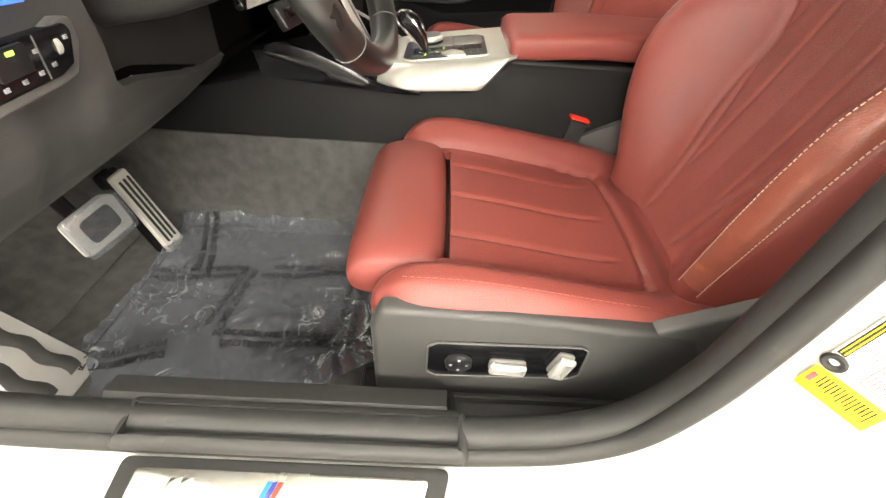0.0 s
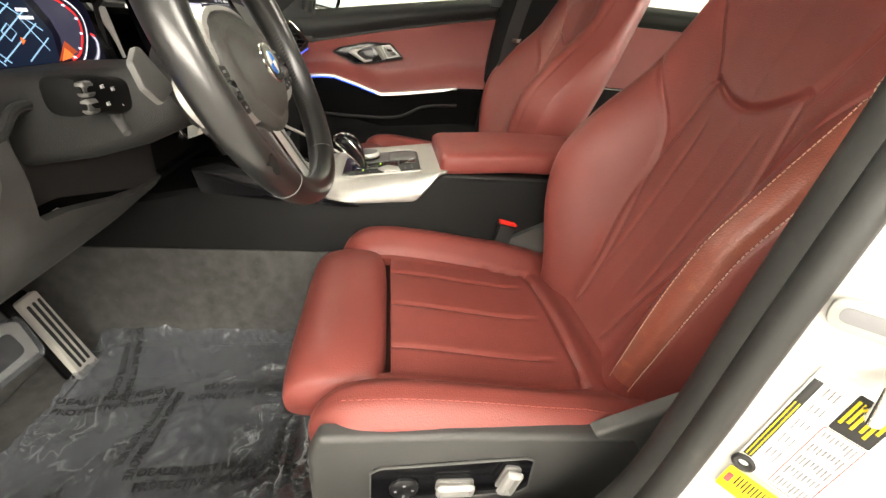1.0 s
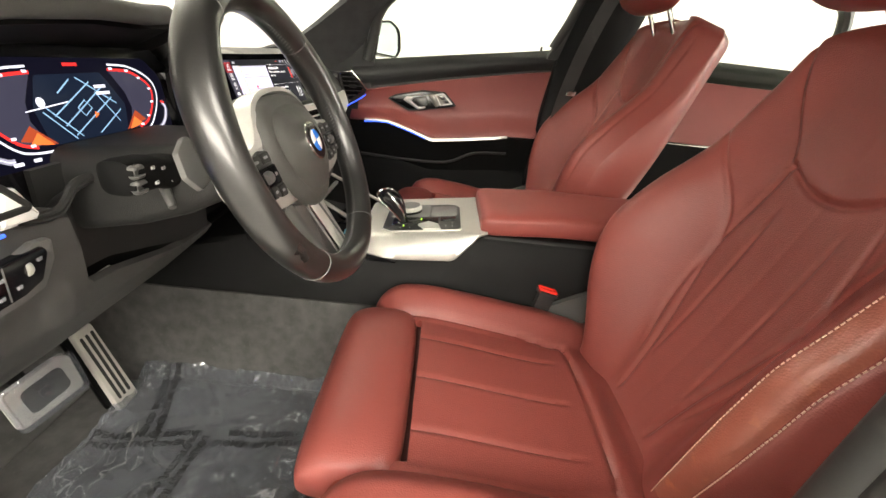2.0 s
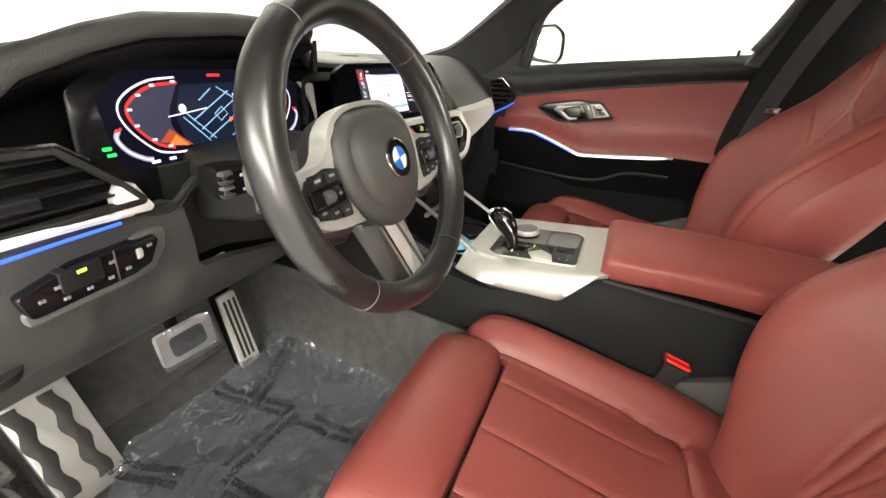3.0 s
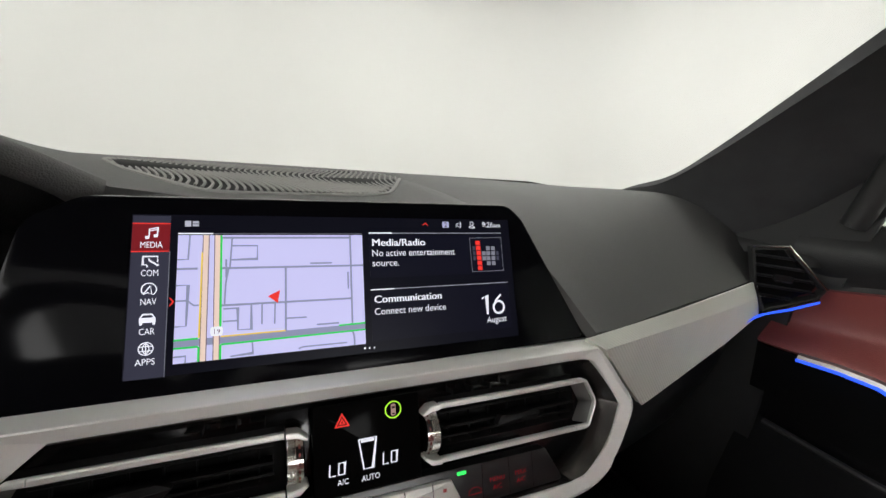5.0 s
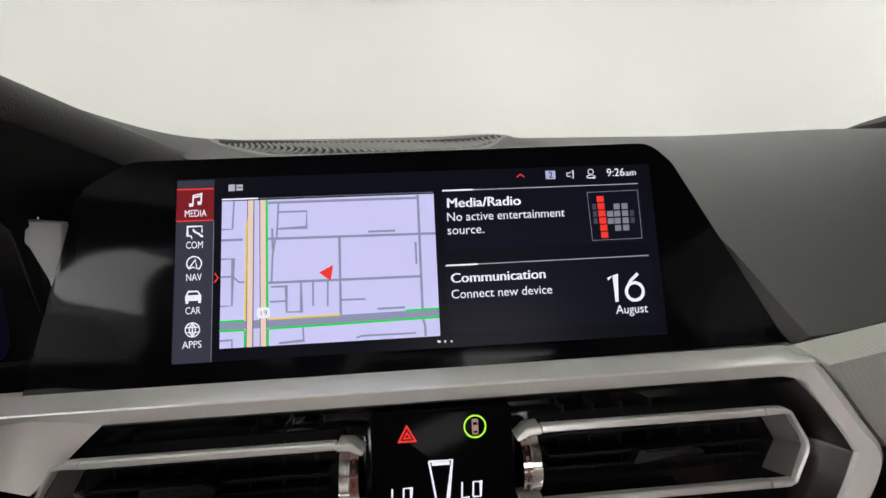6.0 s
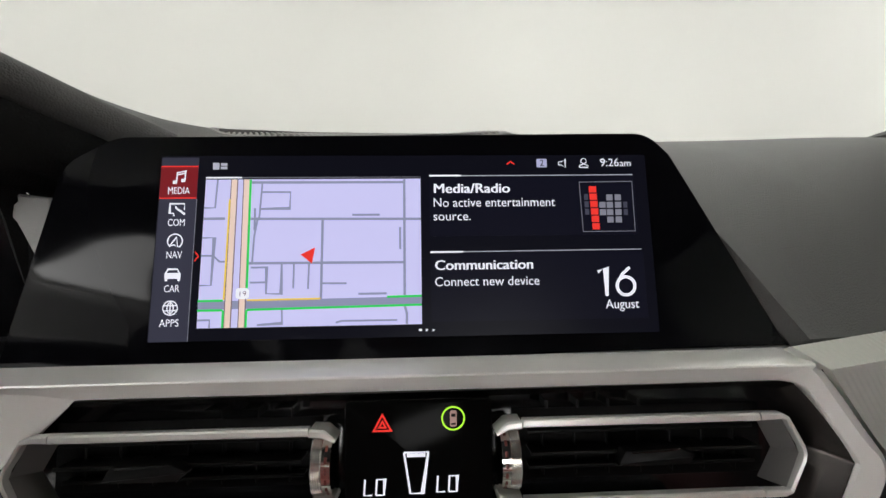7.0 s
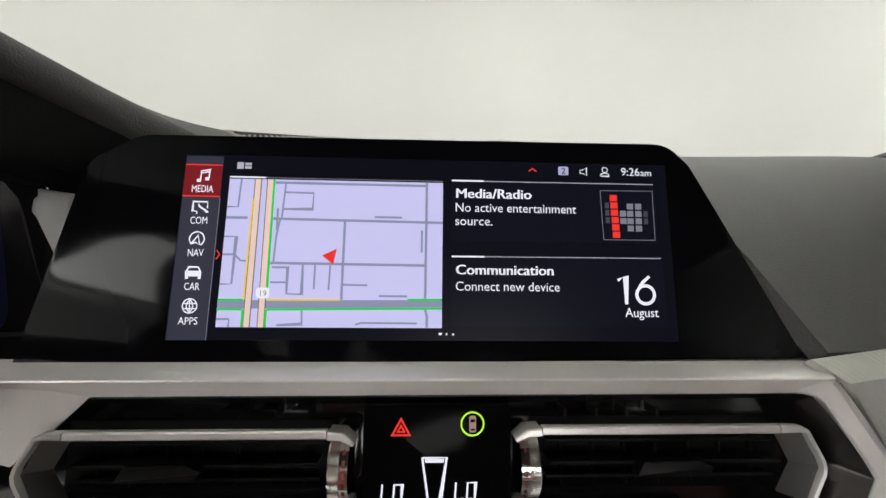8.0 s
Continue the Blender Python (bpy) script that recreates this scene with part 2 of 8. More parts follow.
def rounded(poly, r, k=4):
    """An outline with its corners rounded; r is one radius or one for each corner."""
    poly = ccw(poly)
    n, out = len(poly), []
    for i in range(n):
        p, a, b = Vector(poly[i][:2]), Vector(poly[i - 1][:2]), Vector(poly[(i + 1) % n][:2])
        u, v = (a - p), (b - p)
        rr = r[i] if isinstance(r, (list, tuple)) else r
        ang = u.angle(v)
        t = min(rr / max(math.tan(ang / 2), 1e-3), 0.46 * u.length, 0.46 * v.length)
        p1, p2 = p + u.normalized() * t, p + v.normalized() * t
        for j in range(k + 1):
            s = j / k
            out.append((1 - s) ** 2 * p1 + 2 * s * (1 - s) * p + s * s * p2)
    return out


def plate(poly, depth, edge=0.001, m=None, z0=0.0, k=2):
    """A plate over an outline, from z0 up to z0 + depth, with its upper edge rounded."""
    poly = ccw([(p[0], p[1]) for p in poly])
    rings = [[(p[0], p[1], z0) for p in poly]]
    for j in range(k + 1):
        a = j / k * math.pi / 2
        rings.append([(p[0], p[1], z0 + depth - edge * (1 - math.sin(a))) for p in inset(poly, edge * (1 - math.cos(a)))])
    out = loft(rings)
    return xf(out, m) if m else out


def ring_plate(outer, inner, depth, m=None, z0=0.0, edge=0.0008):
    """A frame between two outlines with as many points each."""
    o, i = ccw(outer), ccw(inner)
    rows = [[(p[0], p[1], z0) for p in o], [(p[0], p[1], z0 + depth - edge) for p in o], [(p[0], p[1], z0 + depth) for p in inset(o, edge)],
            [(p[0], p[1], z0 + depth) for p in inset(i, -edge)], [(p[0], p[1], z0 + depth - edge) for p in i], [(p[0], p[1], z0) for p in i]]
    out = loft(rows, cap=False, loop=True)
    return xf(out, m) if m else out


def rect(x0, y0, x1, y1):
    return [(x0, y0), (x1, y0), (x1, y1), (x0, y1)]


def box(x0, y0, z0, x1, y1, z1, r=0.003, k=3, m=None):
    """A box with all its edges rounded."""
    sx, sy = (x1 - x0), (y1 - y0)
    r = min(r, 0.49 * sx, 0.49 * sy, 0.49 * (z1 - z0))
    base = rounded(rect(x0, y0, x1, y1), r, k)
    rings = []
    for j in range(k + 1):
        a = j / k * math.pi / 2
        rings.append([(p[0], p[1], z0 + r * (1 - math.sin(a))) for p in inset(base, r * (1 - math.cos(a)) * 0.98)][:])
    up = []
    for j in range(k, -1, -1):
        a = j / k * math.pi / 2
        up.append([(p[0], p[1], z1 - r * (1 - math.sin(a))) for p in inset(base, r * (1 - math.cos(a)) * 0.98)])
    out = loft(rings + up)
    return xf(out, m) if m else out


def tube(path, r, n=10, closed=False, flat=1.0, cap=True):
    """A round rod along a path; r is one radius or one for each point."""
    pts = [Vector(p) for p in path]
    m = len(pts)
    rings, up = [], None
    for i, p in enumerate(pts):
        a = pts[i - 1] if (i > 0 or closed) else p
        b = pts[(i + 1) % m] if (i < m - 1 or closed) else p
        t = (b - a).normalized()
        if up is None:
            up = Vector((0, 0, 1)) if abs(t.z) < 0.9 else Vector((1, 0, 0))
        side = t.cross(up).normalized()
        up = side.cross(t).normalized()
        rr = r[i] if isinstance(r, (list, tuple)) else r
        rings.append([p + rr * (math.cos(2 * math.pi * j / n) * side + flat * math.sin(2 * math.pi * j / n) * up) for j in range(n)])
    return loft(rings, cap=cap and not closed, loop=closed)


def spline(pts, per=8, closed=False):
    """A smooth line through points."""
    p = [Vector(q) for q in pts]
    n, out = len(p), []
    for i in range(n if closed else n - 1):
        a = p[i - 1] if (i > 0 or closed) else 2 * p[0] - p[1]
        b, c = p[i], p[(i + 1) % n]
        d = p[(i + 2) % n] if (i < n - 2 or closed) else 2 * p[-1] - p[-2]
        for j in range(per):
            t = j / per
            out.append(0.5 * (2 * b + (c - a) * t + (2 * a - 5 * b + 4 * c - d) * t * t + (3 * b - a - 3 * c + d) * t ** 3))
    if not closed:
        out.append(p[-1])
    return out


def lathe(profile, m=None, n=32):
    """Turns a profile of (radius, height) about z."""
    rings = [[(r * math.cos(2 * math.pi * j / n), r * math.sin(2 * math.pi * j / n), h) for j in range(n)] for r, h in profile]
    out = loft(rings)
    return xf(out, m) if m else out


def sheet(f, nu, nv, thick=0.004):
    """A skin over f(s, t), s and t from 0 to 1, with a thickness away from its face."""
    g = [[Vector(f(i / nu, j / nv)) for j in range(nv + 1)] for i in range(nu + 1)]
    back = []
    for i in range(nu + 1):
        row = []
        for j in range(nv + 1):
            du = g[min(i + 1, nu)][j] - g[max(i - 1, 0)][j]
            dv = g[i][min(j + 1, nv)] - g[i][max(j - 1, 0)]
            w = du.cross(dv)
            row.append(g[i][j] - (w.normalized() if w.length > 1e-12 else Vector((0, 0, 0))) * thick)
        back.append(row)
    rows = [g[i] + back[i][::-1] for i in range(nu + 1)]
    return loft(rows)


def lerp(a, b, t):
    return a + (b - a) * t


def knots(x, xs, ys):
    return float(np.interp(x, xs, ys))


def step(a, b, x):
    t = min(max((x - a) / (b - a), 0.0), 1.0)
    return t * t * (3 - 2 * t)


def words(name, body, size, m, mat, parent, align="LEFT", depth=0.0002, local=True, width=0.0):
    """Lettering in the built-in font, as a mesh."""
    cu = bpy.data.curves.new(name, "FONT")
    cu.body, cu.size, cu.align_x, cu.extrude, cu.resolution_u = body, size, align, depth, 3
    tmp = bpy.data.objects.new(name, cu)
    me = bpy.data.meshes.new_from_object(tmp)
    bpy.data.objects.remove(tmp)
    xs_ = [v.co.x for v in me.vertices]
    me.transform(m @ Matrix.Diagonal((width / (max(xs_) - min(xs_)) if width else 1.0, 1, 1, 1)))
    me.materials.clear()
    me.materials.append(mat)
    ob = new(name, me)
    ob.parent = parent
    if parent.type == "EMPTY" and not local:
        ob.matrix_parent_inverse = parent.matrix_basis.inverted()
    return ob


# ---- the studio round the car ----
def slab(name, x0, y0, z0, x1, y1, z1, mat, label, cat):
    ob = part(name, box(x0, y0, z0, x1, y1, z1, 0.01, 2), mat, None, label)
    return tagged(ob, category=cat, kind="structure")


def cove(s, t):
    """White studio wall: a rounded room whose foot runs into the floor in a wide curve."""
    x0, x1, y0, y1, r = -2.7, 4.2, -4.6, 5.2, 1.6
    loop_ = [(x1 - r, y0), (x1, y0 + r), (x1, y1 - r), (x1 - r, y1), (x0 + r, y1), (x0, y1 - r), (x0, y0 + r), (x0 + r, y0)]
    seg = s * 8
    i, u = int(seg) % 8, seg - int(seg)
    a, b = Vector(loop_[i]), Vector(loop_[(i + 1) % 8])
    if i % 2 == 0:
        c = Vector(((x1 - r) if i in (0, 2) else (x0 + r), (y0 + r) if i in (0, 6) else (y1 - r)))
        base = {0: -90, 2: 0, 4: 90, 6: 180}[i]
        p = c + r * Vector((math.cos(radians(base + 90 * u)), math.sin(radians(base + 90 * u))))
    else:
        p = a.lerp(b, u)
    mid = Vector((0.75, 0.3))
    h = t * 3.4
    k = 0.5 * (1 - math.sin(math.acos(max(1 - h / 0.5, 0)))) if h < 0.5 else 0.0
    p = p + (mid - p).normalized() * k
    return Vector((p.x, p.y, h))


slab("floor", -3.2, -5.2, -0.15, 4.8, 5.8, 0.0, FLOOR, "pale smooth studio floor", "floor")
tagged(part("wall_round", sheet(cove, 96, 24, -0.06), WHITE, None, "plain white curved studio wall", sharp=80), category="wall", kind="structure")
slab("ceiling", -3.2, -5.2, 3.4, 4.8, 5.8, 3.55, WHITE, "plain white studio ceiling", "ceiling")
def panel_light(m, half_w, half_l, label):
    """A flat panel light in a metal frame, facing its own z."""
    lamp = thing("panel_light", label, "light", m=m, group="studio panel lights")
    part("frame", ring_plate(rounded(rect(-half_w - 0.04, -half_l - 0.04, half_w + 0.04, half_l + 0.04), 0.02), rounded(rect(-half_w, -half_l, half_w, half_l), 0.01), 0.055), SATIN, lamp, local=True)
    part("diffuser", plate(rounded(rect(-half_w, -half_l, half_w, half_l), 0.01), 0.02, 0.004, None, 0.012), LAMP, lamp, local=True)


for cx, cy, hw in ((-1.65, 2.6, 0.30), (-1.45, -2.6, 0.85), (2.2, 2.6, 0.48), (2.2, -2.2, 0.56)):
    panel_light(pose(cx, cy, 3.4, 180), hw, 1.24, "long bright white panel light on the ceiling")
# unseen fill panel added at the left wall to lift the footwell
panel_light(pose(-2.62, 0.0, 1.75, 0, 90, 0), 0.36, 1.15, "broad white fill panel added out of view on the wall")
# unseen fill panel added behind the car for the rear-facing silver trim
panel_light(pose(0.2, -4.55, 1.85, -90, 0, 0), 1.0, 0.46, "broad white fill panel added out of view on the wall")

# ---- body shell ----
car = thing("car_body", "white car body shell with an open door and black seals", "car", (0, 0, 0.0))

# outer side of the sill and the pillar behind the door opening, white paint
SILL = [(-0.86, 0.16), (-0.88, 0.26), (-0.865, 0.36), (-0.80, 0.412), (-0.745, 0.425), (-0.728, 0.43), (-0.715, 0.452), (-0.70, 0.455), (-0.685, 0.43), (-0.66, 0.33)]


part("sill", sheet(lambda s, t: Vector((knots(t, [i / 9 for i in range(10)], [p[0] for p in SILL]), lerp(-0.55, 1.25, s),
                                        knots(t, [i / 9 for i in range(10)], [p[1] for p in SILL]))), 30, 45, -0.02), PAINT, car, "white painted sill")


def pillar_line(z):
    """Front edge of the white pillar behind the door opening, at the height z: y."""
    return knots(z, [0.39, 0.417, 0.479, 0.55, 0.626, 0.686, 0.804, 0.861, 1.05, 1.25, 1.40], [-0.06, -0.121, -0.211, -0.25, -0.273, -0.283, -0.305, -0.318, -0.365, -0.425, -0.48])


part("b_pillar", sheet(lambda s, t: Vector((knots(t, [0, 0.4, 0.5, 1], [-0.722, -0.796, -0.806, -0.835]) + 0.10 * max(0, lerp(0.40, 1.40, s) - 0.95), pillar_line(lerp(0.40, 1.40, s)) - 0.012 - knots(t, [0, 0.4, 0.5, 1], [0, 0.062, 0.080, 0.30]),
                                            lerp(0.40, 1.40, s))), 40, 20, -0.03), PAINT, car, "white painted pillar behind the door opening")
part("rear_quarter", box(-0.90, -2.2, 0.18, -0.80, -0.62, 0.98, 0.05, 4), PAINT, car, "white painted side behind the pillar")

# rubber seal round the door opening
seal_pts = [(-0.712, 0.95, 0.62), (-0.712, 0.80, 0.54), (-0.714, 0.62, 0.478), (-0.714, 0.45, 0.455), (-0.714, 0.15, 0.450), (-0.714, -0.04, 0.450), (-0.714, -0.11, 0.455), (-0.714, -0.185, 0.470),
            (-0.714, -0.245, 0.512), (-0.712, -0.283, 0.585), (-0.710, -0.300, 0.68), (-0.706, -0.314, 0.78), (-0.70, -0.332, 0.88), (-0.685, -0.368, 1.02), (-0.66, -0.42, 1.18), (-0.63, -0.48, 1.35)]
part("door_seal", tube(spline(seal_pts, 8), 0.019, 14, flat=0.9), RUBBER, car, "soft black rubber door seal")
lip = [(x - 0.020, y + 0.012 * step(0.5, 0.46, z) + (0.006 if z > 0.5 else 0), z - 0.014 * step(0.62, 0.46, z)) for x, y, z in seal_pts]
part("outer_seal", tube(spline(lip, 8), 0.0125, 10), RUBBER, car, "black rubber lip of the door opening")

# grey inner cover of the sill
inner = [(-0.703, 0.447), (-0.690, 0.462), (-0.670, 0.458), (-0.655, 0.43), (-0.650, 0.33)]
part("sill_cover", sheet(lambda s, t: Vector((knots(t, [0, .25, .5, .75, 1], [p[0] for p in inner]), lerp(-0.04, 0.36, s), knots(t, [0, .25, .5, .75, 1], [p[1] for p in inner]))),
                         24, 20, 0.004), DARK, car, "grey plastic sill cover")
part("sill_flap", box(-0.752, -0.065, 0.440, -0.692, 0.325, 0.468, 0.012, 4), RUBBER, car, "dark rubber flap along the seal")
part("rear_sill_cover", box(-0.700, -0.55, 0.30, -0.655, -0.04, 0.445, 0.012, 3), DARK, car, "dark sill cover beside the seat")
part("pillar_cover", sheet(lambda s, t: Vector((-0.660 - 0.040 * t + 0.08 * max(0, lerp(0.46, 1.38, s) - 0.95), pillar_line(lerp(0.46, 1.38, s)) - 0.125 * (1 - t) - 0.035,
                                                lerp(0.46, 1.38, s))), 30, 8, 0.006), DARK, car, "dark plastic pillar trim")

# scuff plate with a three-colour badge
sp = axes((-0.774, 0.135, 0.426), (0, -1, 0.0), (1, 0, 0.2))
scuff = part("scuff_plate", plate(rounded([(-0.180, -0.045), (0.165, -0.045), (0.182, 0.026), (-0.178, 0.026)], 0.010), 0.008, 0.002, sp), DARK, car, "black scuff plate frame")
part("scuff_insert", plate(rounded([(-0.160, -0.035), (0.145, -0.035), (0.158, 0.015), (-0.158, 0.015)], 0.006), 0.0095, 0.001, sp), STEEL, scuff, "bright brushed metal insert")
for i, mm in enumerate((BLUE_BADGE, DARK_BLUE, RED_PLASTIC)):
    x = -0.022 + i * 0.0060
    part("badge_bar", plate([(x, -0.012), (x + 0.0055, -0.012), (x + 0.0125, 0.006), (x + 0.0070, 0.006)], 0.0102, 0.0003, sp), mm, scuff)
for x in (-0.125, -0.112):
    part("badge_stroke", plate([(x, -0.011), (x + 0.010, -0.011), (x + 0.018, 0.006), (x + 0.008, 0.006)], 0.0102, 0.0003, sp), CHROME, scuff, "plain polished stroke")

# floor, tunnel and firewall carpets
part("floor_carpet", box(-0.66, -1.0, 0.24, 0.70, 0.78, 0.298, 0.01, 2), CARPET, car, "charcoal carpet on the floor")
part("firewall_carpet", sheet(lambda s, t: Vector((lerp(-0.66, 0.70, s), knots(t, [0, 0.3, 1], [0.66, 0.80, 0.84]), knots(t, [0, 0.3, 1], [0.296, 0.40, 0.80]))), 4, 20, 0.02), CARPET, car,
     "charcoal carpet rising at the firewall")
part("tunnel_carpet", sheet(lambda s, t: Vector((-knots(lerp(0.29, 0.53, t), [0.28, 0.40, 0.55], [0.193, 0.183, 0.160]), lerp(0.80, -0.35, s), lerp(0.29, 0.53, t))), 10, 8, 0.006), CARPET, car, "charcoal carpet up the side of the tunnel")
part("side_carpet", box(-0.700, 0.52, 0.29, -0.672, 0.80, 0.46, 0.01, 2), CARPET, car, "charcoal carpet beside the footrest")

# roof lining, roof edge rails and windscreen header
part("headlining", sheet(lambda s, t: Vector((lerp(-0.60, 0.60, s), lerp(0.10, -1.6, t), 1.405 + 0.03 * math.sin(math.pi * s) + 0.02 * math.sin(math.pi * t))), 16, 16, 0.02), HEAD, car, "dark fabric headlining")
part("kick_panel", box(0.655, 0.26, 0.29, 0.70, 0.86, 0.93, 0.02, 3), DARK, car, "dark kick panel beside the passenger footwell")
part("sill_cover", box(0.650, -0.48, 0.290, 0.705, 0.66, 0.372, 0.012, 3), DARK, car, "dark sill cover beside the passenger seat")
part("kick_panel", box(-0.72, 0.66, 0.29, -0.665, 0.86, 0.93, 0.02, 3), DARK, car, "dark kick panel beside the driver footwell")
part("roof", sheet(lambda s, t: Vector((lerp(-0.66, 0.66, s), lerp(0.18, -1.7, t), 1.45 + 0.035 * math.sin(math.pi * s))), 10, 10, 0.02), PAINT, car, "white painted roof")
part("windscreen_header", tube(spline([(-0.56, -0.02, 1.375), (-0.40, 0.055, 1.345), (-0.25, 0.11, 1.372), (0, 0.14, 1.392), (0.25, 0.11, 1.372), (0.40, 0.055, 1.345), (0.56, -0.02, 1.375)], 8), 0.034, 10, flat=0.7), HEAD, car, "dark header trim")


FRONT = spline([(0.720, 0.665, 0.962), (0.678, 0.590, 0.986), (0.625, 0.490, 1.016), (0.574, 0.400, 1.068), (0.516, 0.300, 1.136), (0.455, 0.205, 1.200), (0.395, 0.11, 1.268), (0.385, 0.06, 1.318), (0.40, 0.01, 1.36)], 8)
REAR = spline([(0.705, 0.50, 0.890), (0.700, 0.44, 0.905), (0.692, 0.34, 0.965), (0.676, 0.255, 1.060), (0.652, 0.205, 1.145), (0.632, 0.125, 1.215), (0.617, 0.03, 1.272), (0.600, -0.11, 1.335), (0.585, -0.22, 1.372)], 8)


def pillar(side):
    """Windscreen pillar trim: a bowed skin from the screen's edge to the door frame, up into the roof."""
    n_ = len(FRONT) - 1

    def f(s, t):
        a, b = FRONT[int(round(s * n_))], REAR[int(round(s * n_))]
        p = a.lerp(b, t) + Vector((-0.55, -0.60, 0.1)) * (0.026 * math.sin(math.pi * t) ** 0.8)
        return Vector((p.x * side, p.y, p.z))
    return sheet(f, n_, 14, 0.018 * side)


part("roof_rail", tube(spline([(0.59, -0.16, 1.368), (0.58, -0.40, 1.400), (0.565, -0.8, 1.41), (0.55, -1.2, 1.39)], 8), 0.045, 10, flat=0.7), HEAD, car, "dark roof edge trim")
part("roof_rail", tube(spline([(-0.59, -0.16, 1.368), (-0.58, -0.40, 1.400), (-0.565, -0.8, 1.41), (-0.55, -1.2, 1.39)], 8), 0.045, 10, flat=0.7), HEAD, car, "dark roof edge trim")
EDGE_LINE = spline([(0.425, 0.075, 1.292), (0.405, 0.085, 1.305), (0.365, 0.095, 1.312), (0.324, 0.101, 1.317), (0.25, 0.116, 1.336), (0.12, 0.135, 1.366)], 6)
BACK_LINE = spline([(0.52, 0.02, 1.345), (0.47, 0.02, 1.360), (0.42, 0.02, 1.375), (0.36, 0.03, 1.385), (0.27, 0.05, 1.397), (0.12, 0.07, 1.410)], 6)
part("header_corner", sheet(lambda s, t: EDGE_LINE[int(round(s * (len(EDGE_LINE) - 1)))].lerp(BACK_LINE[int(round(s * (len(EDGE_LINE) - 1)))], t) - Vector((0, 0, 0.010 * math.sin(math.pi * t))), len(EDGE_LINE) - 1, 8, 0.008), HEAD, car, "dark rounded corner of the windscreen header")
part("roof_corner", sheet(lambda s, t: Vector((lerp(0.39, 0.60, s), lerp(0.06, -0.30, t) - 0.10 * s * (1 - t), lerp(1.345, 1.405, t) + 0.02 * s * (1 - t))), 8, 8, -0.01), HEAD, car, "dark roof corner")
part("roof_corner", sheet(lambda s, t: Vector((-lerp(0.39, 0.60, s), lerp(0.06, -0.30, t) - 0.10 * s * (1 - t), lerp(1.345, 1.405, t) + 0.02 * s * (1 - t))), 8, 8, 0.01), HEAD, car, "dark roof corner")
ap = part("a_pillar_trim", pillar(1), HEAD, car, "dark woven windscreen pillar trim")
part("a_pillar_trim", pillar(-1), HEAD, car, "dark woven windscreen pillar trim")
tag_m = axes((0.4235, 0.1235, 1.2255), (-0.40, -0.62, 0.62), (0.55, 0.20, 0.60))
part("pillar_tag", plate(rounded(rect(-0.021, -0.008, 0.021, 0.008), 0.004), 0.004, 0.001, tag_m), SATIN, ap, "small grey plastic tag")

part("windscreen", sheet(lambda s, t: Vector((lerp(-0.85, 0.85, s) * lerp(1, 0.86, t), lerp(0.80 - 0.16 * (2 * s - 1) ** 2, 0.13 - 0.12 * (2 * s - 1) ** 2, t), lerp(0.955, 1.40, t))), 16, 12, 0.004),
     GLASS_CLEAR, car, "clear windscreen").visible_shadow = False
part("bonnet", sheet(lambda s, t: Vector((lerp(-0.78, 0.78, s), lerp(0.86, 1.9, t), 0.930 - 0.26 * t - 0.05 * (2 * s - 1) ** 2)), 12, 12, 0.02), PAINT, car, "white painted bonnet")
part("scuttle", box(-0.66, 0.78, 0.92, 0.66, 0.88, 0.956, 0.012, 3), DARK, car, "black plastic scuttle below the windscreen")

# rear of the cabin: unseen plain wall added to close it for reflections
part("rear_closing_wall", box(-0.70, -1.75, 0.25, 0.70, -1.62, 1.02, 0.04, 4), HEAD, car, "unseen dark wall added to close the rear of the cabin")


# ---- dashboard ----
dash = thing("dashboard", "dark soft-touch dashboard with silver trim and blue light strips", "dashboard", (0, 0.5, 0.6))
DX = [-0.70, -0.64, -0.60, -0.536, -0.486, -0.39, -0.312, -0.245, -0.205, -0.16, -0.10, 0.00, 0.075, 0.10, 0.13, 0.155, 0.19, 0.30, 0.45, 0.58, 0.68]
DY = [0.345, 0.342, 0.340, 0.340, 0.338, 0.332, 0.335, 0.3475, 0.395, 0.410, 0.365, 0.350, 0.325, 0.312, 0.280, 0.256, 0.260, 0.276, 0.294, 0.313, 0.335]
DZ = [0.930, 0.955, 0.990, 1.013, 1.026, 1.033, 1.032, 1.036, 1.002, 0.976, 0.976, 0.976, 0.978, 0.970, 0.930, 0.894, 0.890, 0.887, 0.883, 0.879, 0.879]


def dash_top(s, t):
    x = lerp(-0.70, 0.68, s)
    yf, zf = knots(x, DX, DY), knots(x, DX, DZ)
    yb, zb = 0.7406 - 0.10 * (x / 0.68) ** 2, 0.9678
    y = lerp(yb, yf, t)
    flat = lerp(zb, zf, t ** 1.5)
    crown = 0.007 * step(-0.24, -0.16, x) * (1 - step(0.06, 0.16, x)) * math.sin(math.pi * min(t * 1.02, 1)) + (0.036 + 0.014 * step(0.3, 0.55, x)) * step(0.02, 0.30, x) * math.sin(math.pi * t ** 1.5)
    hump = 0.0018 * step(-0.555, -0.243, x) * (1 - step(-0.245, -0.19, x)) * step(0.25, 0.8, t) * (1 - t) * 4
    return Vector((x, y, flat + crown + hump))


part("top_pad", sheet(dash_top, 150, 44, -0.008), PAD, dash, "grey soft-touch top pad")

# speaker grille in the top pad: fine wavy bars in a moulded frame
def on_pad(x, y):
    """Height of the top pad at x, y."""
    s = (x + 0.70) / 1.38
    lo, hi = 0.0, 1.0
    for _ in range(24):
        mid = (lo + hi) / 2
        if dash_top(s, mid).y > y:
            lo = mid
        else:
            hi = mid
    return dash_top(s, lo).z


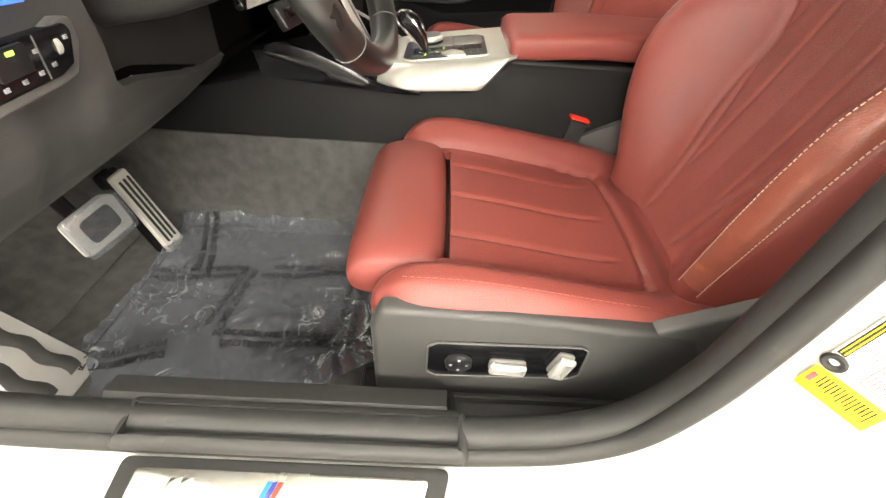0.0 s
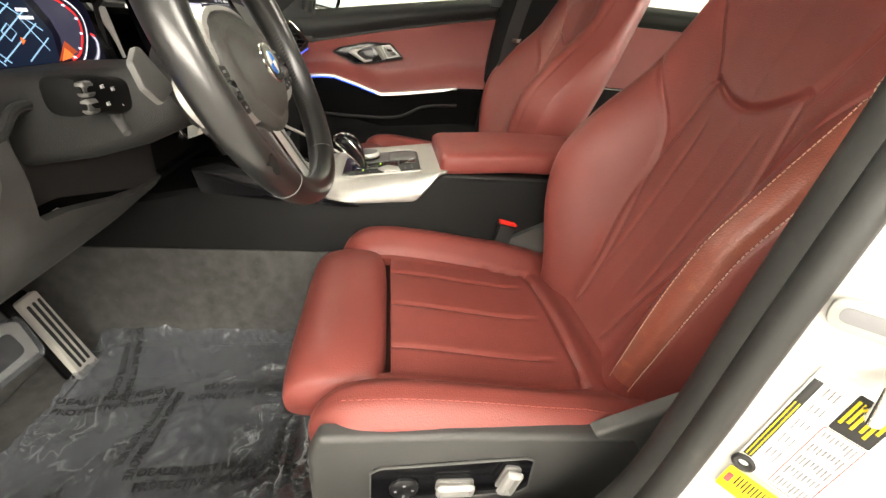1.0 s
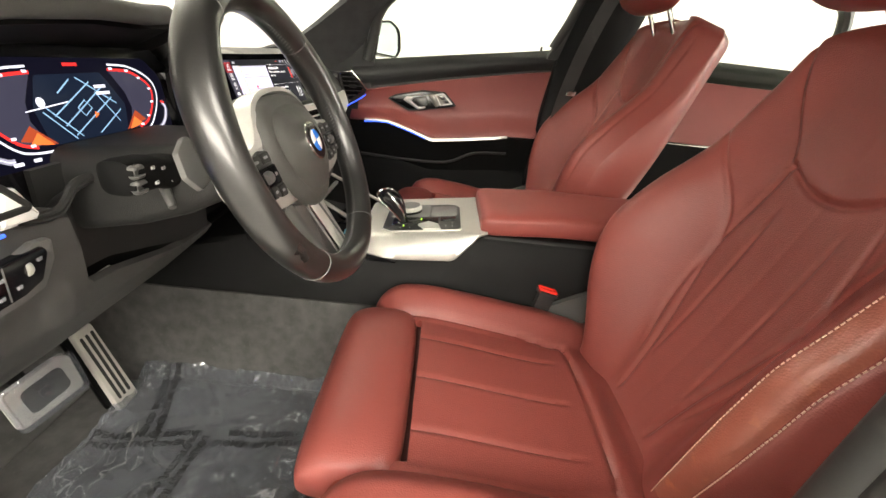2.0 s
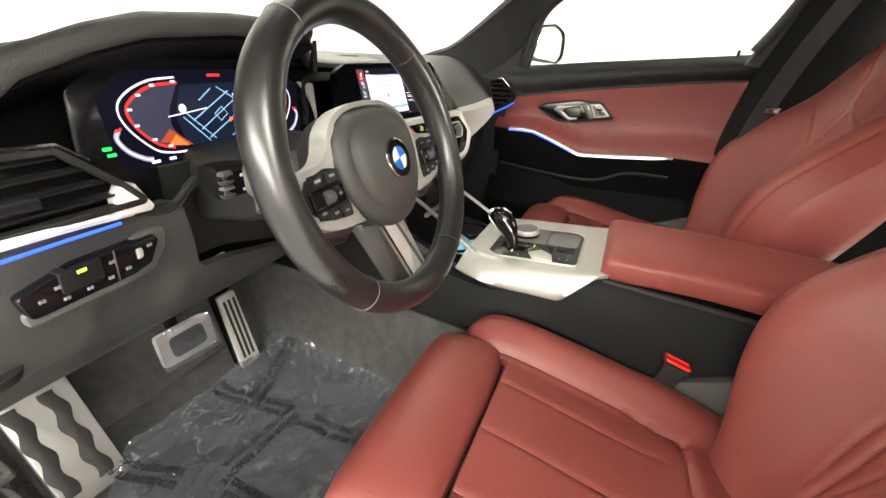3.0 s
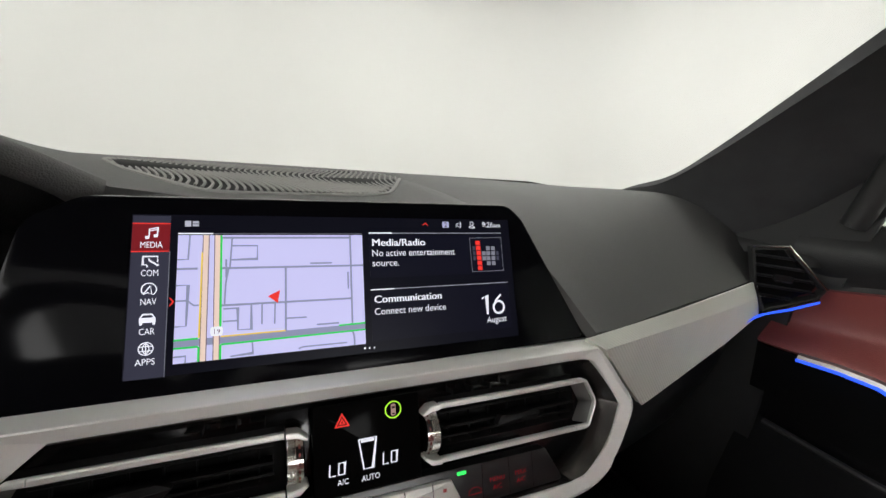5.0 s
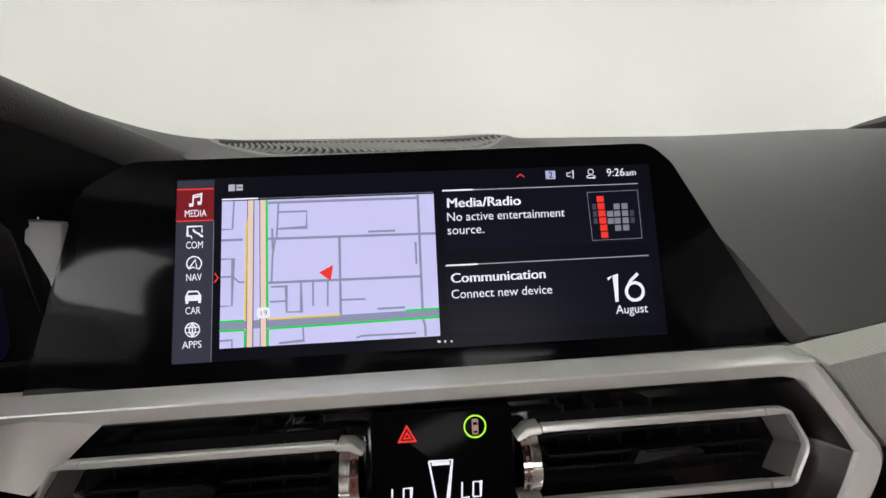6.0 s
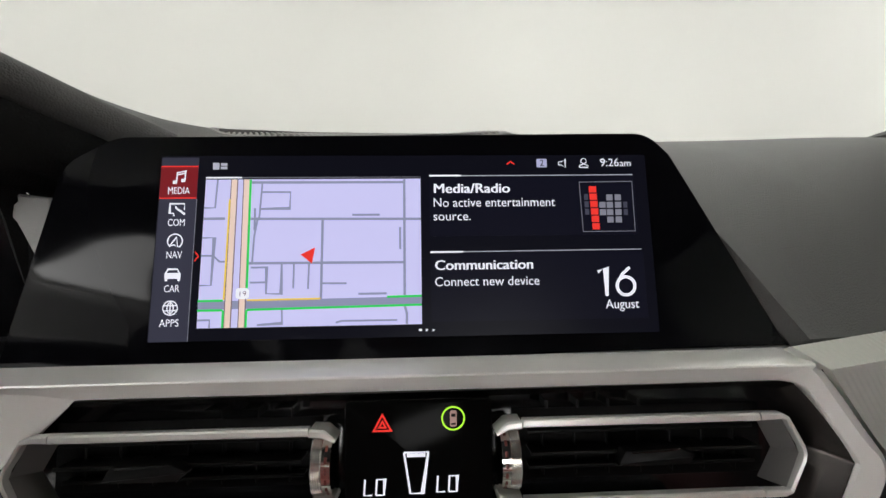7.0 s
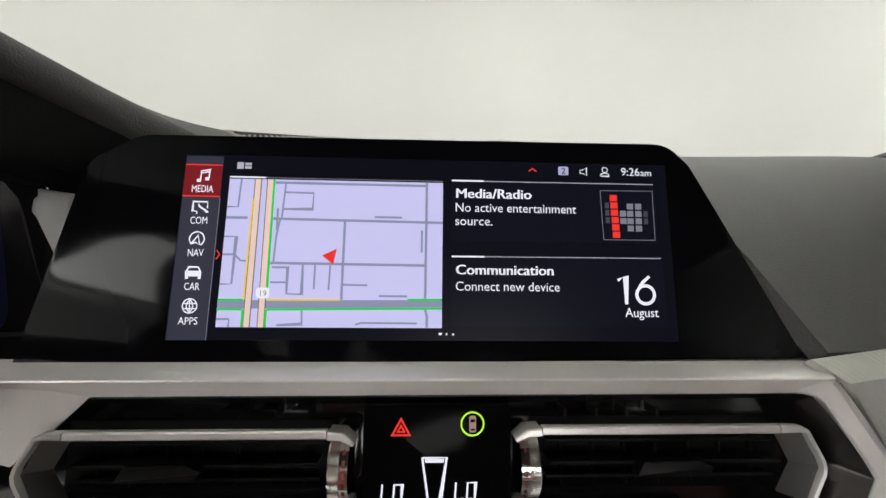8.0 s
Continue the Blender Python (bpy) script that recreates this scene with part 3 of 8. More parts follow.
rim_xy = [(p.x, p.y) for p in spline([(-0.174, 0.526, 0), (-0.151, 0.580, 0), (-0.078, 0.592, 0), (0.017, 0.592, 0), (0.110, 0.594, 0), (0.124, 0.570, 0), (0.088, 0.495, 0), (0.046, 0.420, 0), (0.020, 0.397, 0), (-0.050, 0.393, 0), (-0.098, 0.396, 0), (-0.118, 0.420, 0), (-0.154, 0.488, 0)], 5, True)]
grille = part("speaker_grille", tube([(x, y, on_pad(x, y) - 0.0008) for x, y in rim_xy], 0.0026, 6, True), GRILLE, dash, "moulded speaker grille frame")


def in_grille(x, y):
    hit_ = False
    for a in range(len(rim_xy)):
        (xa, ya), (xb, yb) = rim_xy[a - 1], rim_xy[a]
        if (ya > y) != (yb > y) and x < xa + (y - ya) / (yb - ya) * (xb - xa):
            hit_ = not hit_
    return hit_


bars = []
for i in range(76):
    run = []
    for y in np.linspace(0.390, 0.598, 24):
        x = -0.230 + i * 0.0054 + 0.10 * (y - 0.405) + 0.016 * math.sin((y - 0.42) * 24 + i * 0.075)
        if in_grille(x, y):
            run.append(Vector((x, y, on_pad(x, y) + 0.0010)))
    if len(run) > 2:
        bars.append(tube(run, 0.0011, 5))
tagged(part("grille_bar", join(*bars), GRILLE, grille, "fine grey wavy speaker bars"), kind="stuff")
part("grille_field", ([(x, y, on_pad(x, y) + 0.0006) for x, y in rim_xy] + [(-0.03, 0.49, on_pad(-0.03, 0.49) + 0.0008)] + [(x, y, on_pad(x, y) - 0.0022) for x, y in rim_xy],
                      [[k, (k + 1) % len(rim_xy), len(rim_xy)] for k in range(len(rim_xy))] + [[k, (k + 1) % len(rim_xy), len(rim_xy) + 1 + (k + 1) % len(rim_xy), len(rim_xy) + 1 + k] for k in range(len(rim_xy))]), VOID, grille, "dark mesh under the bars")

# instrument binnacle: dark throat, glass panel and its lit drawings
def under_hood(x):
    return knots(x, DX, DZ) - 0.012


def binnacle_side(s, t):
    z = lerp(0.84, lerp(1.012, 0.945, t), s)
    return Vector((lerp(-0.236, -0.150, t), lerp(0.348, 0.434, t) + 0.026 * min(max((0.966 - z) / 0.012, 0), 1), z))


part("binnacle", join(
    sheet(lambda s, t: Vector((lerp(-0.66, -0.232, s), lerp(0.349, 0.44, t), under_hood(lerp(-0.66, -0.232, s)) - 0.008 - 0.045 * t)), 30, 6, 0.006),
    sheet(lambda s, t: Vector((lerp(-0.60, -0.15, s), 0.436, lerp(0.80, knots(lerp(-0.60, -0.15, s), [-0.6, -0.27, -0.21, -0.15], [0.985, 0.985, 0.955, 0.945]), t))), 24, 4, 0.004),
    sheet(binnacle_side, 16, 12, 0.006)), CONSOLE, dash, "dark instrument binnacle")
wm = axes((-0.225, 0.3670, 0.9200), (1, -0.12, 0), (0, 0.24, 1))
part("binnacle_wedge", plate(rounded([(-0.018, 0.0330), (0.0130, 0.0290), (0.0115, 0.0040), (0.0090, -0.0200), (0.0080, -0.0360), (0.0066, -0.0360), (0.0068, -0.0180), (0.0042, -0.0020), (-0.0036, 0.0160)], 0.001), 0.005, 0.001, wm, -0.005), PALE_GREY, dash, "pale grey wedge beside the instrument glass")
# hidden block added inside the dash against light leaks
part("dash_light_block", box(-0.64, 0.45, 0.62, 0.64, 0.74, 0.935, 0.02, 3), VOID, dash, "unseen dark block that stops light leaking through the dashboard")
cm = axes((-0.372, 0.384, 0.9167), (1, -0.035, 0), (0, 0.14, 0.98)) @ Matrix.Diagonal((0.9386, 0.9386, 1, 1))
cluster = part("instrument_panel", plate(rounded([(-0.205, -0.105), (0.165, -0.085), (0.158, 0.045), (0.13, 0.070), (-0.14, 0.072), (-0.185, 0.040)], 0.02), 0.006, 0.002, cm), GLOSS, dash, "glossy black instrument screen")


cd = cm @ Matrix.Translation((-0.013, 0, 0)) @ Matrix.Diagonal((0.875, 1, 1, 1))


def gauge(name, pts, w, mat, z=0.0072, parent=None):
    vs, fs = [], []
    p = [Vector(q) for q in pts]
    for i in range(len(p)):
        d = (p[min(i + 1, len(p) - 1)] - p[max(i - 1, 0)]).normalized()
        nn = Vector((-d.y, d.x)) * w / 2
        vs += [cd @ Vector((*(p[i] + nn), z)), cd @ Vector((*(p[i] - nn), z))]
    fs = [[2 * i, 2 * i + 1, 2 * i + 3, 2 * i + 2] for i in range(len(p) - 1)]
    return part(name, (vs, fs), mat, parent or cluster)


G_WHITE = glow("gauge_white", (0.72, 0.74, 0.92), 0.95)
G_RED = glow("gauge_red", (0.75, 0.03, 0.03), 0.9)
G_ORANGE = glow("gauge_orange", (0.85, 0.16, 0.04), 0.9)
G_PALE = glow("gauge_pale_violet", (0.30, 0.30, 0.42), 0.8)
G_NAVY = glow("gauge_navy", (0.006, 0.010, 0.022), 1.0)
G_MAP = glow("gauge_map_line", (0.22, 0.40, 0.62), 0.9)
G_GREEN = glow("gauge_green", (0.02, 0.75, 0.10), 1.2)
G_DARK = glow("gauge_violet", (0.003, 0.003, 0.008), 1.0)
G_FILL = glow("gauge_fill", (0.030, 0.030, 0.052), 1.0)
G_EMBER = glow("gauge_ember", (0.30, 0.05, 0.02), 0.9)
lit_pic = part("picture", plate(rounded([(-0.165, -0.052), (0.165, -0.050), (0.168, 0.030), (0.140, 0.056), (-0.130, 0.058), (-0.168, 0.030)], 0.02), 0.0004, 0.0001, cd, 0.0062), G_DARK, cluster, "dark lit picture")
part("map_field", plate(rounded([(-0.068, -0.034), (0.062, -0.034), (0.072, 0.0), (0.045, 0.040), (-0.056, 0.040), (-0.074, 0.006)], 0.008), 0.0004, 0.0001, cd, 0.0067), G_NAVY, lit_pic, "dark blue map field")
for sg in (-1, 1):
    fan = [(sg * x, y) for x, y in ((0.062, 0.049), (0.100, 0.046), (0.132, 0.034), (0.147, 0.018), (0.142, -0.004), (0.118, -0.030), (0.096, -0.038), (0.056, -0.040))]
    dial = gauge("dial_arc", [Vector(p).xy for p in spline([(*p, 0) for p in fan], 5)], 0.0024, G_WHITE, 0.0074, lit_pic)
    red = [(sg * x, y) for x, y in ((0.060, 0.043), (0.098, 0.040), (0.124, 0.029), (0.137, 0.016), (0.132, -0.003), (0.111, -0.025), (0.088, -0.033))]
    redl = [Vector(p).xy for p in spline([(*p, 0) for p in red], 5)]
    gauge("red_arc", redl, 0.0034, G_RED, 0.0072, dial)
    fill_ = ccw([(p.x, p.y) for p in redl] + [(sg * x, y) for x, y in ((0.074, -0.026), (0.084, -0.006), (0.080, 0.014), (0.066, 0.034))])
    part("dial_fill", plate(fill_, 0.0003, 0.0001, cd, 0.0066), G_FILL, dial, "dim violet dial field")
    for k, (x, y) in enumerate(((0.066, 0.044), (0.096, 0.041), (0.117, 0.031), (0.133, 0.016), (0.130, -0.002), (0.113, -0.020), (0.094, -0.030))):
        part("dial_number", plate(rounded(rect(sg * x - 0.0032, y - 0.0014, sg * x + 0.0032, y + 0.0014), 0.001), 0.0003, 0.0001, cd, 0.0075), G_WHITE, dial)
    part("glow_fan", plate(ccw([(sg * 0.106, -0.024), (sg * 0.060, -0.033), (sg * 0.088, -0.010)]), 0.0003, 0.0001, cd, 0.0069), G_EMBER, dial, "dim orange glow beside the needle")
    part("glow_fan", plate(ccw([(sg * 0.096, -0.029), (sg * 0.066, -0.033), (sg * 0.082, -0.018)]), 0.0003, 0.0001, cd, 0.0071), G_ORANGE, dial, "orange glow beside the needle")
    side_ = [Vector(p).xy for p in spline([(sg * 0.154, -0.004, 0), (sg * 0.159, -0.014, 0), (sg * 0.150, -0.029, 0), (sg * 0.132, -0.040, 0), (sg * 0.122, -0.042, 0)], 5)]
    gauge("side_gauge", side_, 0.0060, G_PALE, 0.0072, lit_pic)
    gauge("side_gauge_edge", side_, 0.0012, G_WHITE, 0.0074, lit_pic)
    gauge("side_gauge_red", [(sg * 0.150, -0.003), (sg * 0.159, -0.006)], 0.003, G_RED, 0.0076, lit_pic)
for row in ([(-0.060, 0.008), (-0.020, -0.030)], [(-0.064, 0.002), (-0.030, -0.032)], [(-0.050, -0.004), (0.020, 0.030)], [(-0.040, -0.016), (0.040, 0.024)], [(-0.030, -0.028), (0.050, 0.010)], [(0.000, 0.036), (0.056, 0.002)],
            [(-0.034, 0.020), (-0.010, 0.034)], [(0.010, -0.030), (0.060, -0.006)], [(-0.012, 0.002), (-0.004, -0.008), (0.010, 0.000), (0.002, 0.010), (-0.012, 0.002)], [(0.024, 0.018), (0.052, -0.020)]):
    gauge("map_line", row, 0.0016, G_MAP, 0.0072, lit_pic)
gauge("needle", [(-0.086, 0.004), (-0.024, 0.010)], 0.0014, G_WHITE, 0.0077, lit_pic)
part("limit_sign", lathe([(0, 0), (0.0055, 0), (0.0055, 0.0004), (0, 0.0005)], cd @ Matrix.Translation((-0.062, 0.012, 0.0072)), 20), G_WHITE, lit_pic, "round white sign")
part("position_mark", plate([(0.010, -0.012), (0.018, -0.008), (0.012, -0.004)], 0.0003, 0.0001, cd, 0.0074), G_ORANGE, lit_pic)
for x, y, w, mt in ((-0.120, -0.0455, 0.012, G_WHITE), (-0.096, -0.0450, 0.010, G_WHITE), (-0.048, -0.043, 0.005, G_RED), (-0.010, -0.042, 0.016, G_WHITE), (0.030, -0.043, 0.012, G_WHITE), (0.074, -0.046, 0.014, G_WHITE), (0.0, 0.050, 0.022, G_RED), (0.036, 0.024, 0.020, G_WHITE), (0.038, 0.016, 0.024, G_WHITE)):
    part("read_out", plate(rounded(rect(x - w / 2, y - 0.0018, x + w / 2, y + 0.0018), 0.0006), 0.0003, 0.0001, cd, 0.0072), mt, lit_pic)
part("green_lamp", plate(rounded(rect(-0.179, -0.0245, -0.168, -0.0205), 0.0018), 0.0004, 0.0001, cd, 0.0068), G_GREEN, cluster, "lit green lamp symbol")
part("green_lamp", plate(rounded(rect(-0.176, -0.0315, -0.165, -0.0280), 0.0014), 0.0004, 0.0001, cd, 0.0068), G_GREEN, cluster, "lit green lamp symbol")

# driver's knee panel: a fascia cut out round the steering column
KX = list(np.linspace(-0.69, -0.492, 16)) + list(np.linspace(-0.489, -0.476, 8)) + list(np.linspace(-0.468, -0.18, 24))


def knee(s, t):
    i = s * (len(KX) - 1)
    x = KX[min(int(round(i)), len(KX) - 1)]
    z1 = knots(x, [-0.69, -0.50, -0.488, -0.482, -0.476, -0.468, -0.43, -0.27, -0.18], [0.850, 0.842, 0.834, 0.790, 0.745, 0.736, 0.732, 0.690, 0.690])
    z0 = knots(x, [-0.69, -0.45, -0.35, -0.27, -0.18], [0.615, 0.606, 0.618, 0.652, 0.672])
    z = lerp(z1, z0, t)
    y = knots(z, [0.60, 0.62, 0.65, 0.70, 0.735, 0.79, 0.85], [0.475, 0.440, 0.402, 0.364, 0.350, 0.339, 0.338])
    y += 0.010 * step(-0.60, -0.575, x) * (1 - step(-0.53, -0.50, x)) * step(0.775, 0.74, z) * step(0.63, 0.66, z)
    return Vector((x, y, z))


part("knee_panel", sheet(knee, len(KX) - 1, 40, -0.010), KNEE, dash, "dark grey knee panel")
part("column_panel", sheet(lambda s, t: Vector((lerp(-0.488, -0.20, s), 0.362 + 0.006 * t, lerp(0.872, knots(lerp(-0.488, -0.20, s), [-0.488, -0.42, -0.27, -0.20], [0.746, 0.744, 0.700, 0.698]), t))), 20, 10, -0.006), DARK, dash,
     "flat dark panel round the steering column")
part("slot_back", box(-0.486, 0.385, 0.690, -0.26, 0.400, 0.75, 0.004, 2), VOID, dash, "black slot below the column")
part("slot_edge", tube([(-0.478, 0.366, 0.727), (-0.425, 0.366, 0.731)], 0.003, 6), SATIN, dash, "thin bright edge in the slot")
lip_line = spline([(-0.575, 0.338, 0.852), (-0.535, 0.336, 0.842), (-0.503, 0.335, 0.838), (-0.488, 0.335, 0.846), (-0.478, 0.335, 0.855), (-0.463, 0.335, 0.860), (-0.427, 0.334, 0.859), (-0.377, 0.334, 0.857), (-0.30, 0.335, 0.855), (-0.235, 0.345, 0.858)], 5)
part("binnacle_lip", sheet(lambda s, t: lip_line[int(round(s * (len(lip_line) - 1)))] + Vector((0, 0.075 * t, -0.050 * t)), len(lip_line) - 1, 8, 0.006), DARK, dash, "dark lip below the instruments")
part("lip_edge", tube(lip_line, 0.0042, 8), DARK, dash, "rounded edge of the lip")
hood = [Vector((x, knots(x, DX, DY) + 0.004, knots(x, DX, DZ) - 0.009)) for x in np.linspace(-0.66, -0.165, 60)]
part("hood_lip", tube(hood, 0.0115, 12), PAD, dash, "rounded front edge of the hood")
# side cheek towards the door
part("end_cheek", box(-0.70, 0.345, 0.70, -0.660, 0.72, 0.93, 0.02, 4), DARK, dash, "dark end of the dashboard")

# passenger side: trim band, lower dash with glovebox, air vent
def band_low(x):
    return knots(x, [0.15, 0.20, 0.264, 0.36, 0.47, 0.60, 0.66], [0.800, 0.799, 0.801, 0.807, 0.814, 0.827, 0.833])


def band(s, t):
    """Trim band from the slanted joint of the centre panel out to the passenger's air vent: a narrow upper facet, a crease and a broad lower one."""
    x = lerp(knots(t, [0, 0.2, 0.92, 1], [0.1400, 0.156, 0.240, 0.254]), 0.598, s)
    z1 = knots(x, [0.14, 0.23, 0.32, 0.45, 0.60], [0.894, 0.890, 0.886, 0.883, 0.879])
    y = knots(x, [0.14, 0.23, 0.32, 0.45, 0.60], [0.250, 0.261, 0.272, 0.288, 0.308])
    zc = z1 - knots(x, [0.14, 0.17, 0.32, 0.51, 0.6], [0.0085, 0.0090, 0.0130, 0.021, 0.021])
    z = knots(t, [0, 0.2, 1], [z1, zc, band_low(x)])
    return Vector((x, y + knots(t, [0, 0.2, 0.92, 1], [0.002, -0.007, -0.013, -0.003]), z))


part("trim_band", sheet(band, 40, 50, -0.004), SILVER_BAND, dash, "silver trim band", sharp=16)
part("lower_dash", sheet(lambda s, t: Vector((lerp(0.155, 0.66, s), knots(t, [0, 0.12, 0.5, 1], [0.268, 0.300, 0.315, 0.36]) + 0.045 * s, lerp(band_low(lerp(0.155, 0.66, s)) + 0.004, 0.56, t))), 16, 24, 0.008),
     DARK, dash, "dark lower dashboard and glovebox lid")
part("light_strip", tube(spline([(0.50, 0.286, 0.8285), (0.598, 0.292, 0.832), (0.628, 0.270, 0.846), (0.652, 0.247, 0.864)], 8), 0.0018, 6), AMBIENT, dash, "thin blue light strip")
SV = axes((0.615, 0.287, 0.890), (0.7071, -0.7071, 0), (0, 0, 1))
svp = rounded([(-0.054, 0.041), (-0.036, -0.017), (-0.016, -0.052), (0.048, -0.020), (0.054, -0.006), (-0.008, 0.048)], 0.004)
sv = part("side_vent", ring_plate(svp, inset(ccw(svp), 0.004), 0.014, SV, -0.004), DARK, dash, "passenger air vent with a dark frame")
part("vent_throat", plate(inset(ccw(svp), 0.003), 0.002, 0.0005, SV, -0.012), VOID, sv)
part("vent_chrome", tube([SV @ Vector(p) for p in ((-0.054, 0.042, 0.010), (-0.009, 0.049, 0.010), (0.054, -0.005, 0.010))], 0.0016, 6), CHROME, sv, "thin chrome line")
part("vent_chrome", tube([SV @ Vector(p) for p in ((-0.016, -0.053, 0.010), (0.048, -0.021, 0.010))], 0.0020, 6), CHROME, sv, "thin chrome line")
for yv, xa, xb in ((0.030, -0.046, 0.008), (0.016, -0.042, 0.026), (0.001, -0.038, 0.042), (-0.014, -0.032, 0.044), (-0.029, -0.024, 0.022)):
    part("slat", box(xa, yv - 0.0014, -0.008, xb, yv + 0.0014, 0.007, 0.001, 2, SV), PANEL_BLACK, sv)
part("vane_knob", box(-0.014, -0.004, 0.002, 0.010, 0.006, 0.011, 0.002, 2, SV), PANEL_BLACK, sv)
lvp = rounded([(-0.085, -0.030), (0.062, -0.033), (0.066, -0.028), (0.048, -0.006), (0.004, 0.036), (-0.085, 0.040)], 0.005)
LV = axes((-0.596, 0.335, 0.884), (0.995, 0.05, 0.0), (0.0, 0.06, 1))
lv = part("side_vent", ring_plate(lvp, inset(ccw(lvp), 0.006), 0.012, LV), DARK, dash, "driver air vent with a dark frame")
part("vent_chrome", tube([LV @ Vector(p) for p in ((-0.085, 0.042, 0.011), (0.003, 0.038, 0.011), (0.024, 0.020, 0.011))], 0.0022, 6), CHROME, lv, "thin chrome line")
part("trim_elbow", plate(rounded([(0.0455, -0.008), (0.0585, -0.011), (0.0720, -0.0385), (0.067, -0.0430), (0.035, -0.0400), (0.0365, -0.022)], 0.002), 0.014, 0.003, LV, -0.004, 3), SILVER, dash, "silver elbow at the end of the strip")
part("vent_throat", plate(inset(ccw(lvp), 0.004), 0.002, 0.0005, LV, -0.014), VOID, lv)
for i, (yv, xr) in enumerate(((-0.018, 0.046), (-0.003, 0.034), (0.012, 0.020), (0.026, 0.004))):
    part("slat", box(-0.080, yv - 0.0015, -0.010, xr, yv + 0.0015, 0.006, 0.001, 2, LV), PANEL_BLACK, lv)
part("vane_knob", box(-0.052, -0.012, 0.002, -0.020, 0.0, 0.012, 0.003, 3, LV), PANEL_BLACK, lv)
part("vent_trim", tube(spline([(-0.70, 0.318, 0.856), (-0.60, 0.326, 0.851), (-0.545, 0.334, 0.845)], 6), 0.0058, 8), SILVER, dash, "silver strip below the vent")
part("light_strip", tube(spline([(-0.70, 0.305, 0.846), (-0.62, 0.318, 0.842), (-0.560, 0.328, 0.838)], 6), 0.0016, 6), AMBIENT, dash, "thin blue light strip")

# light switch panel
lm = axes((-0.598, 0.330, 0.802), (0.99, 0.10, -0.02), (0.0, -0.05, 1))
lsw = part("light_switch_panel", plate(rounded([(-0.056, -0.021), (0.035, -0.021), (0.056, -0.016), (0.068, 0.008), (0.064, 0.016), (-0.014, 0.016), (-0.062, 0.004)], 0.006), 0.010, 0.002, lm), GLOSS, dash, "glossy black light switch panel")
part("bezel", plate(rounded([(0.058, 0.021), (0.080, 0.018), (0.078, -0.004), (0.060, -0.027), (0.036, -0.030), (-0.058, -0.030), (-0.060, -0.016)], 0.006), 0.007, 0.003, lm), GREY, lsw, "grey bevelled surround")
part("divider", box(0.0185, -0.019, 0.0098, 0.0200, 0.015, 0.0108, 0.0003, 1, lm), GREY, lsw)
part("push_button", plate(rounded(rect(-0.030, -0.008, 0.006, 0.014), 0.003), 0.0125, 0.001, lm), PANEL_BLACK, lsw)
part("indicator", plate(rect(-0.016, 0.008, -0.008, 0.011), 0.0132, 0.0002, lm), glow("green_indicator", (0.5, 1.0, 0.1), 1.5), lsw, "small lit green bar")
part("thumb_wheel", lathe([(0.0, -0.003), (0.0085, -0.003), (0.009, -0.002), (0.009, 0.002), (0.0085, 0.003), (0.0, 0.003)], lm @ Matrix.Translation((0.044, 0.001, 0.0035)) @ pose(0, 0, 0, 0, 90, 0), 20), SATIN, lsw)
for bx, by in ((-0.046, -0.006), (-0.032, 0.001), (-0.028, -0.013), (-0.008, -0.013), (0.016, 0.004), (0.012, -0.012), (0.030, -0.010), (0.056, 0.006)):
    part("symbol", join(plate(rounded(rect(bx - 0.0028, by - 0.0016, bx - 0.0006, by + 0.0016), 0.0008), 0.0108, 0.0001, lm), *[plate(rect(bx, by + k * 0.0013 - 0.0003, bx + 0.0028, by + k * 0.0013 + 0.0003), 0.0108, 0.0001, lm) for k in (-1, 0, 1)]), INK_GREY, lsw)

# steering column shroud
def shroud(rows):
    out = []
    for y, x0, x1, z0, z1 in rows:
        out.append([Vector((p.x, y, p.y)) for p in rounded(rect(x0, z0, x1, z1), 0.028, 5)])
    return loft(out)


part("column_shroud", shroud(((0.44, -0.455, -0.265, 0.780, 0.880), (0.38, -0.455, -0.265, 0.785, 0.885), (0.30, -0.450, -0.270, 0.800, 0.893), (0.25, -0.440, -0.280, 0.815, 0.898), (0.215, -0.43, -0.29, 0.832, 0.903), (0.195, -0.42, -0.31, 0.845, 0.905))),
     DARK, dash, "dark steering column shroud", sharp=60)


# ---- centre panel with its screen, in its own axes: x right, y up, z out ----
CANT, LEANS, TWIST = radians(9.2), radians(21.5), radians(0.9)
ex = Vector((math.cos(CANT), -math.sin(CANT), 0))
ey = Vector((math.sin(CANT) * math.sin(LEANS), math.cos(CANT) * math.sin(LEANS), math.cos(LEANS)))
STACK = axes((-0.0722, 0.3122, 0.9303), ex * math.cos(TWIST) + ey * math.sin(TWIST), ey)

SCREEN_GLASS = material("screen_glass", (0.003, 0.003, 0.004), 0.08, vary=0.02, spec=0.055, wear=0.01)
GLOSS_STACK = material("gloss_black_plastic", (0.005, 0.005, 0.0055), 0.12, vary=0.04, spec=0.4, wear=0.02)
DISPLAY_BLACK = material("display_black", (0.003, 0.003, 0.003), 0.12, vary=0.02, spec=0.02, wear=0.01)
BRONZE = material("dark_polished_metal", (0.11, 0.10, 0.095), 0.26, 0.9, vary=0.05, scale=20, wear=0.03)
CHEEK = material("dark_satin_metal", (0.36, 0.345, 0.335), 0.34, 0.6, vary=0.06, scale=20)
BLADE = material("blade_black", (0.006, 0.006, 0.006), 0.45, vary=0.1, scale=20, spec=0.15)
VENT_BAR = material("satin_vent_metal", (0.80, 0.79, 0.76), 0.30, 0.45, vary=0.05, scale=25, wear=0.03)
DASH = material("dark_red_print", (0.16, 0.035, 0.03), 0.4, vary=0.1)
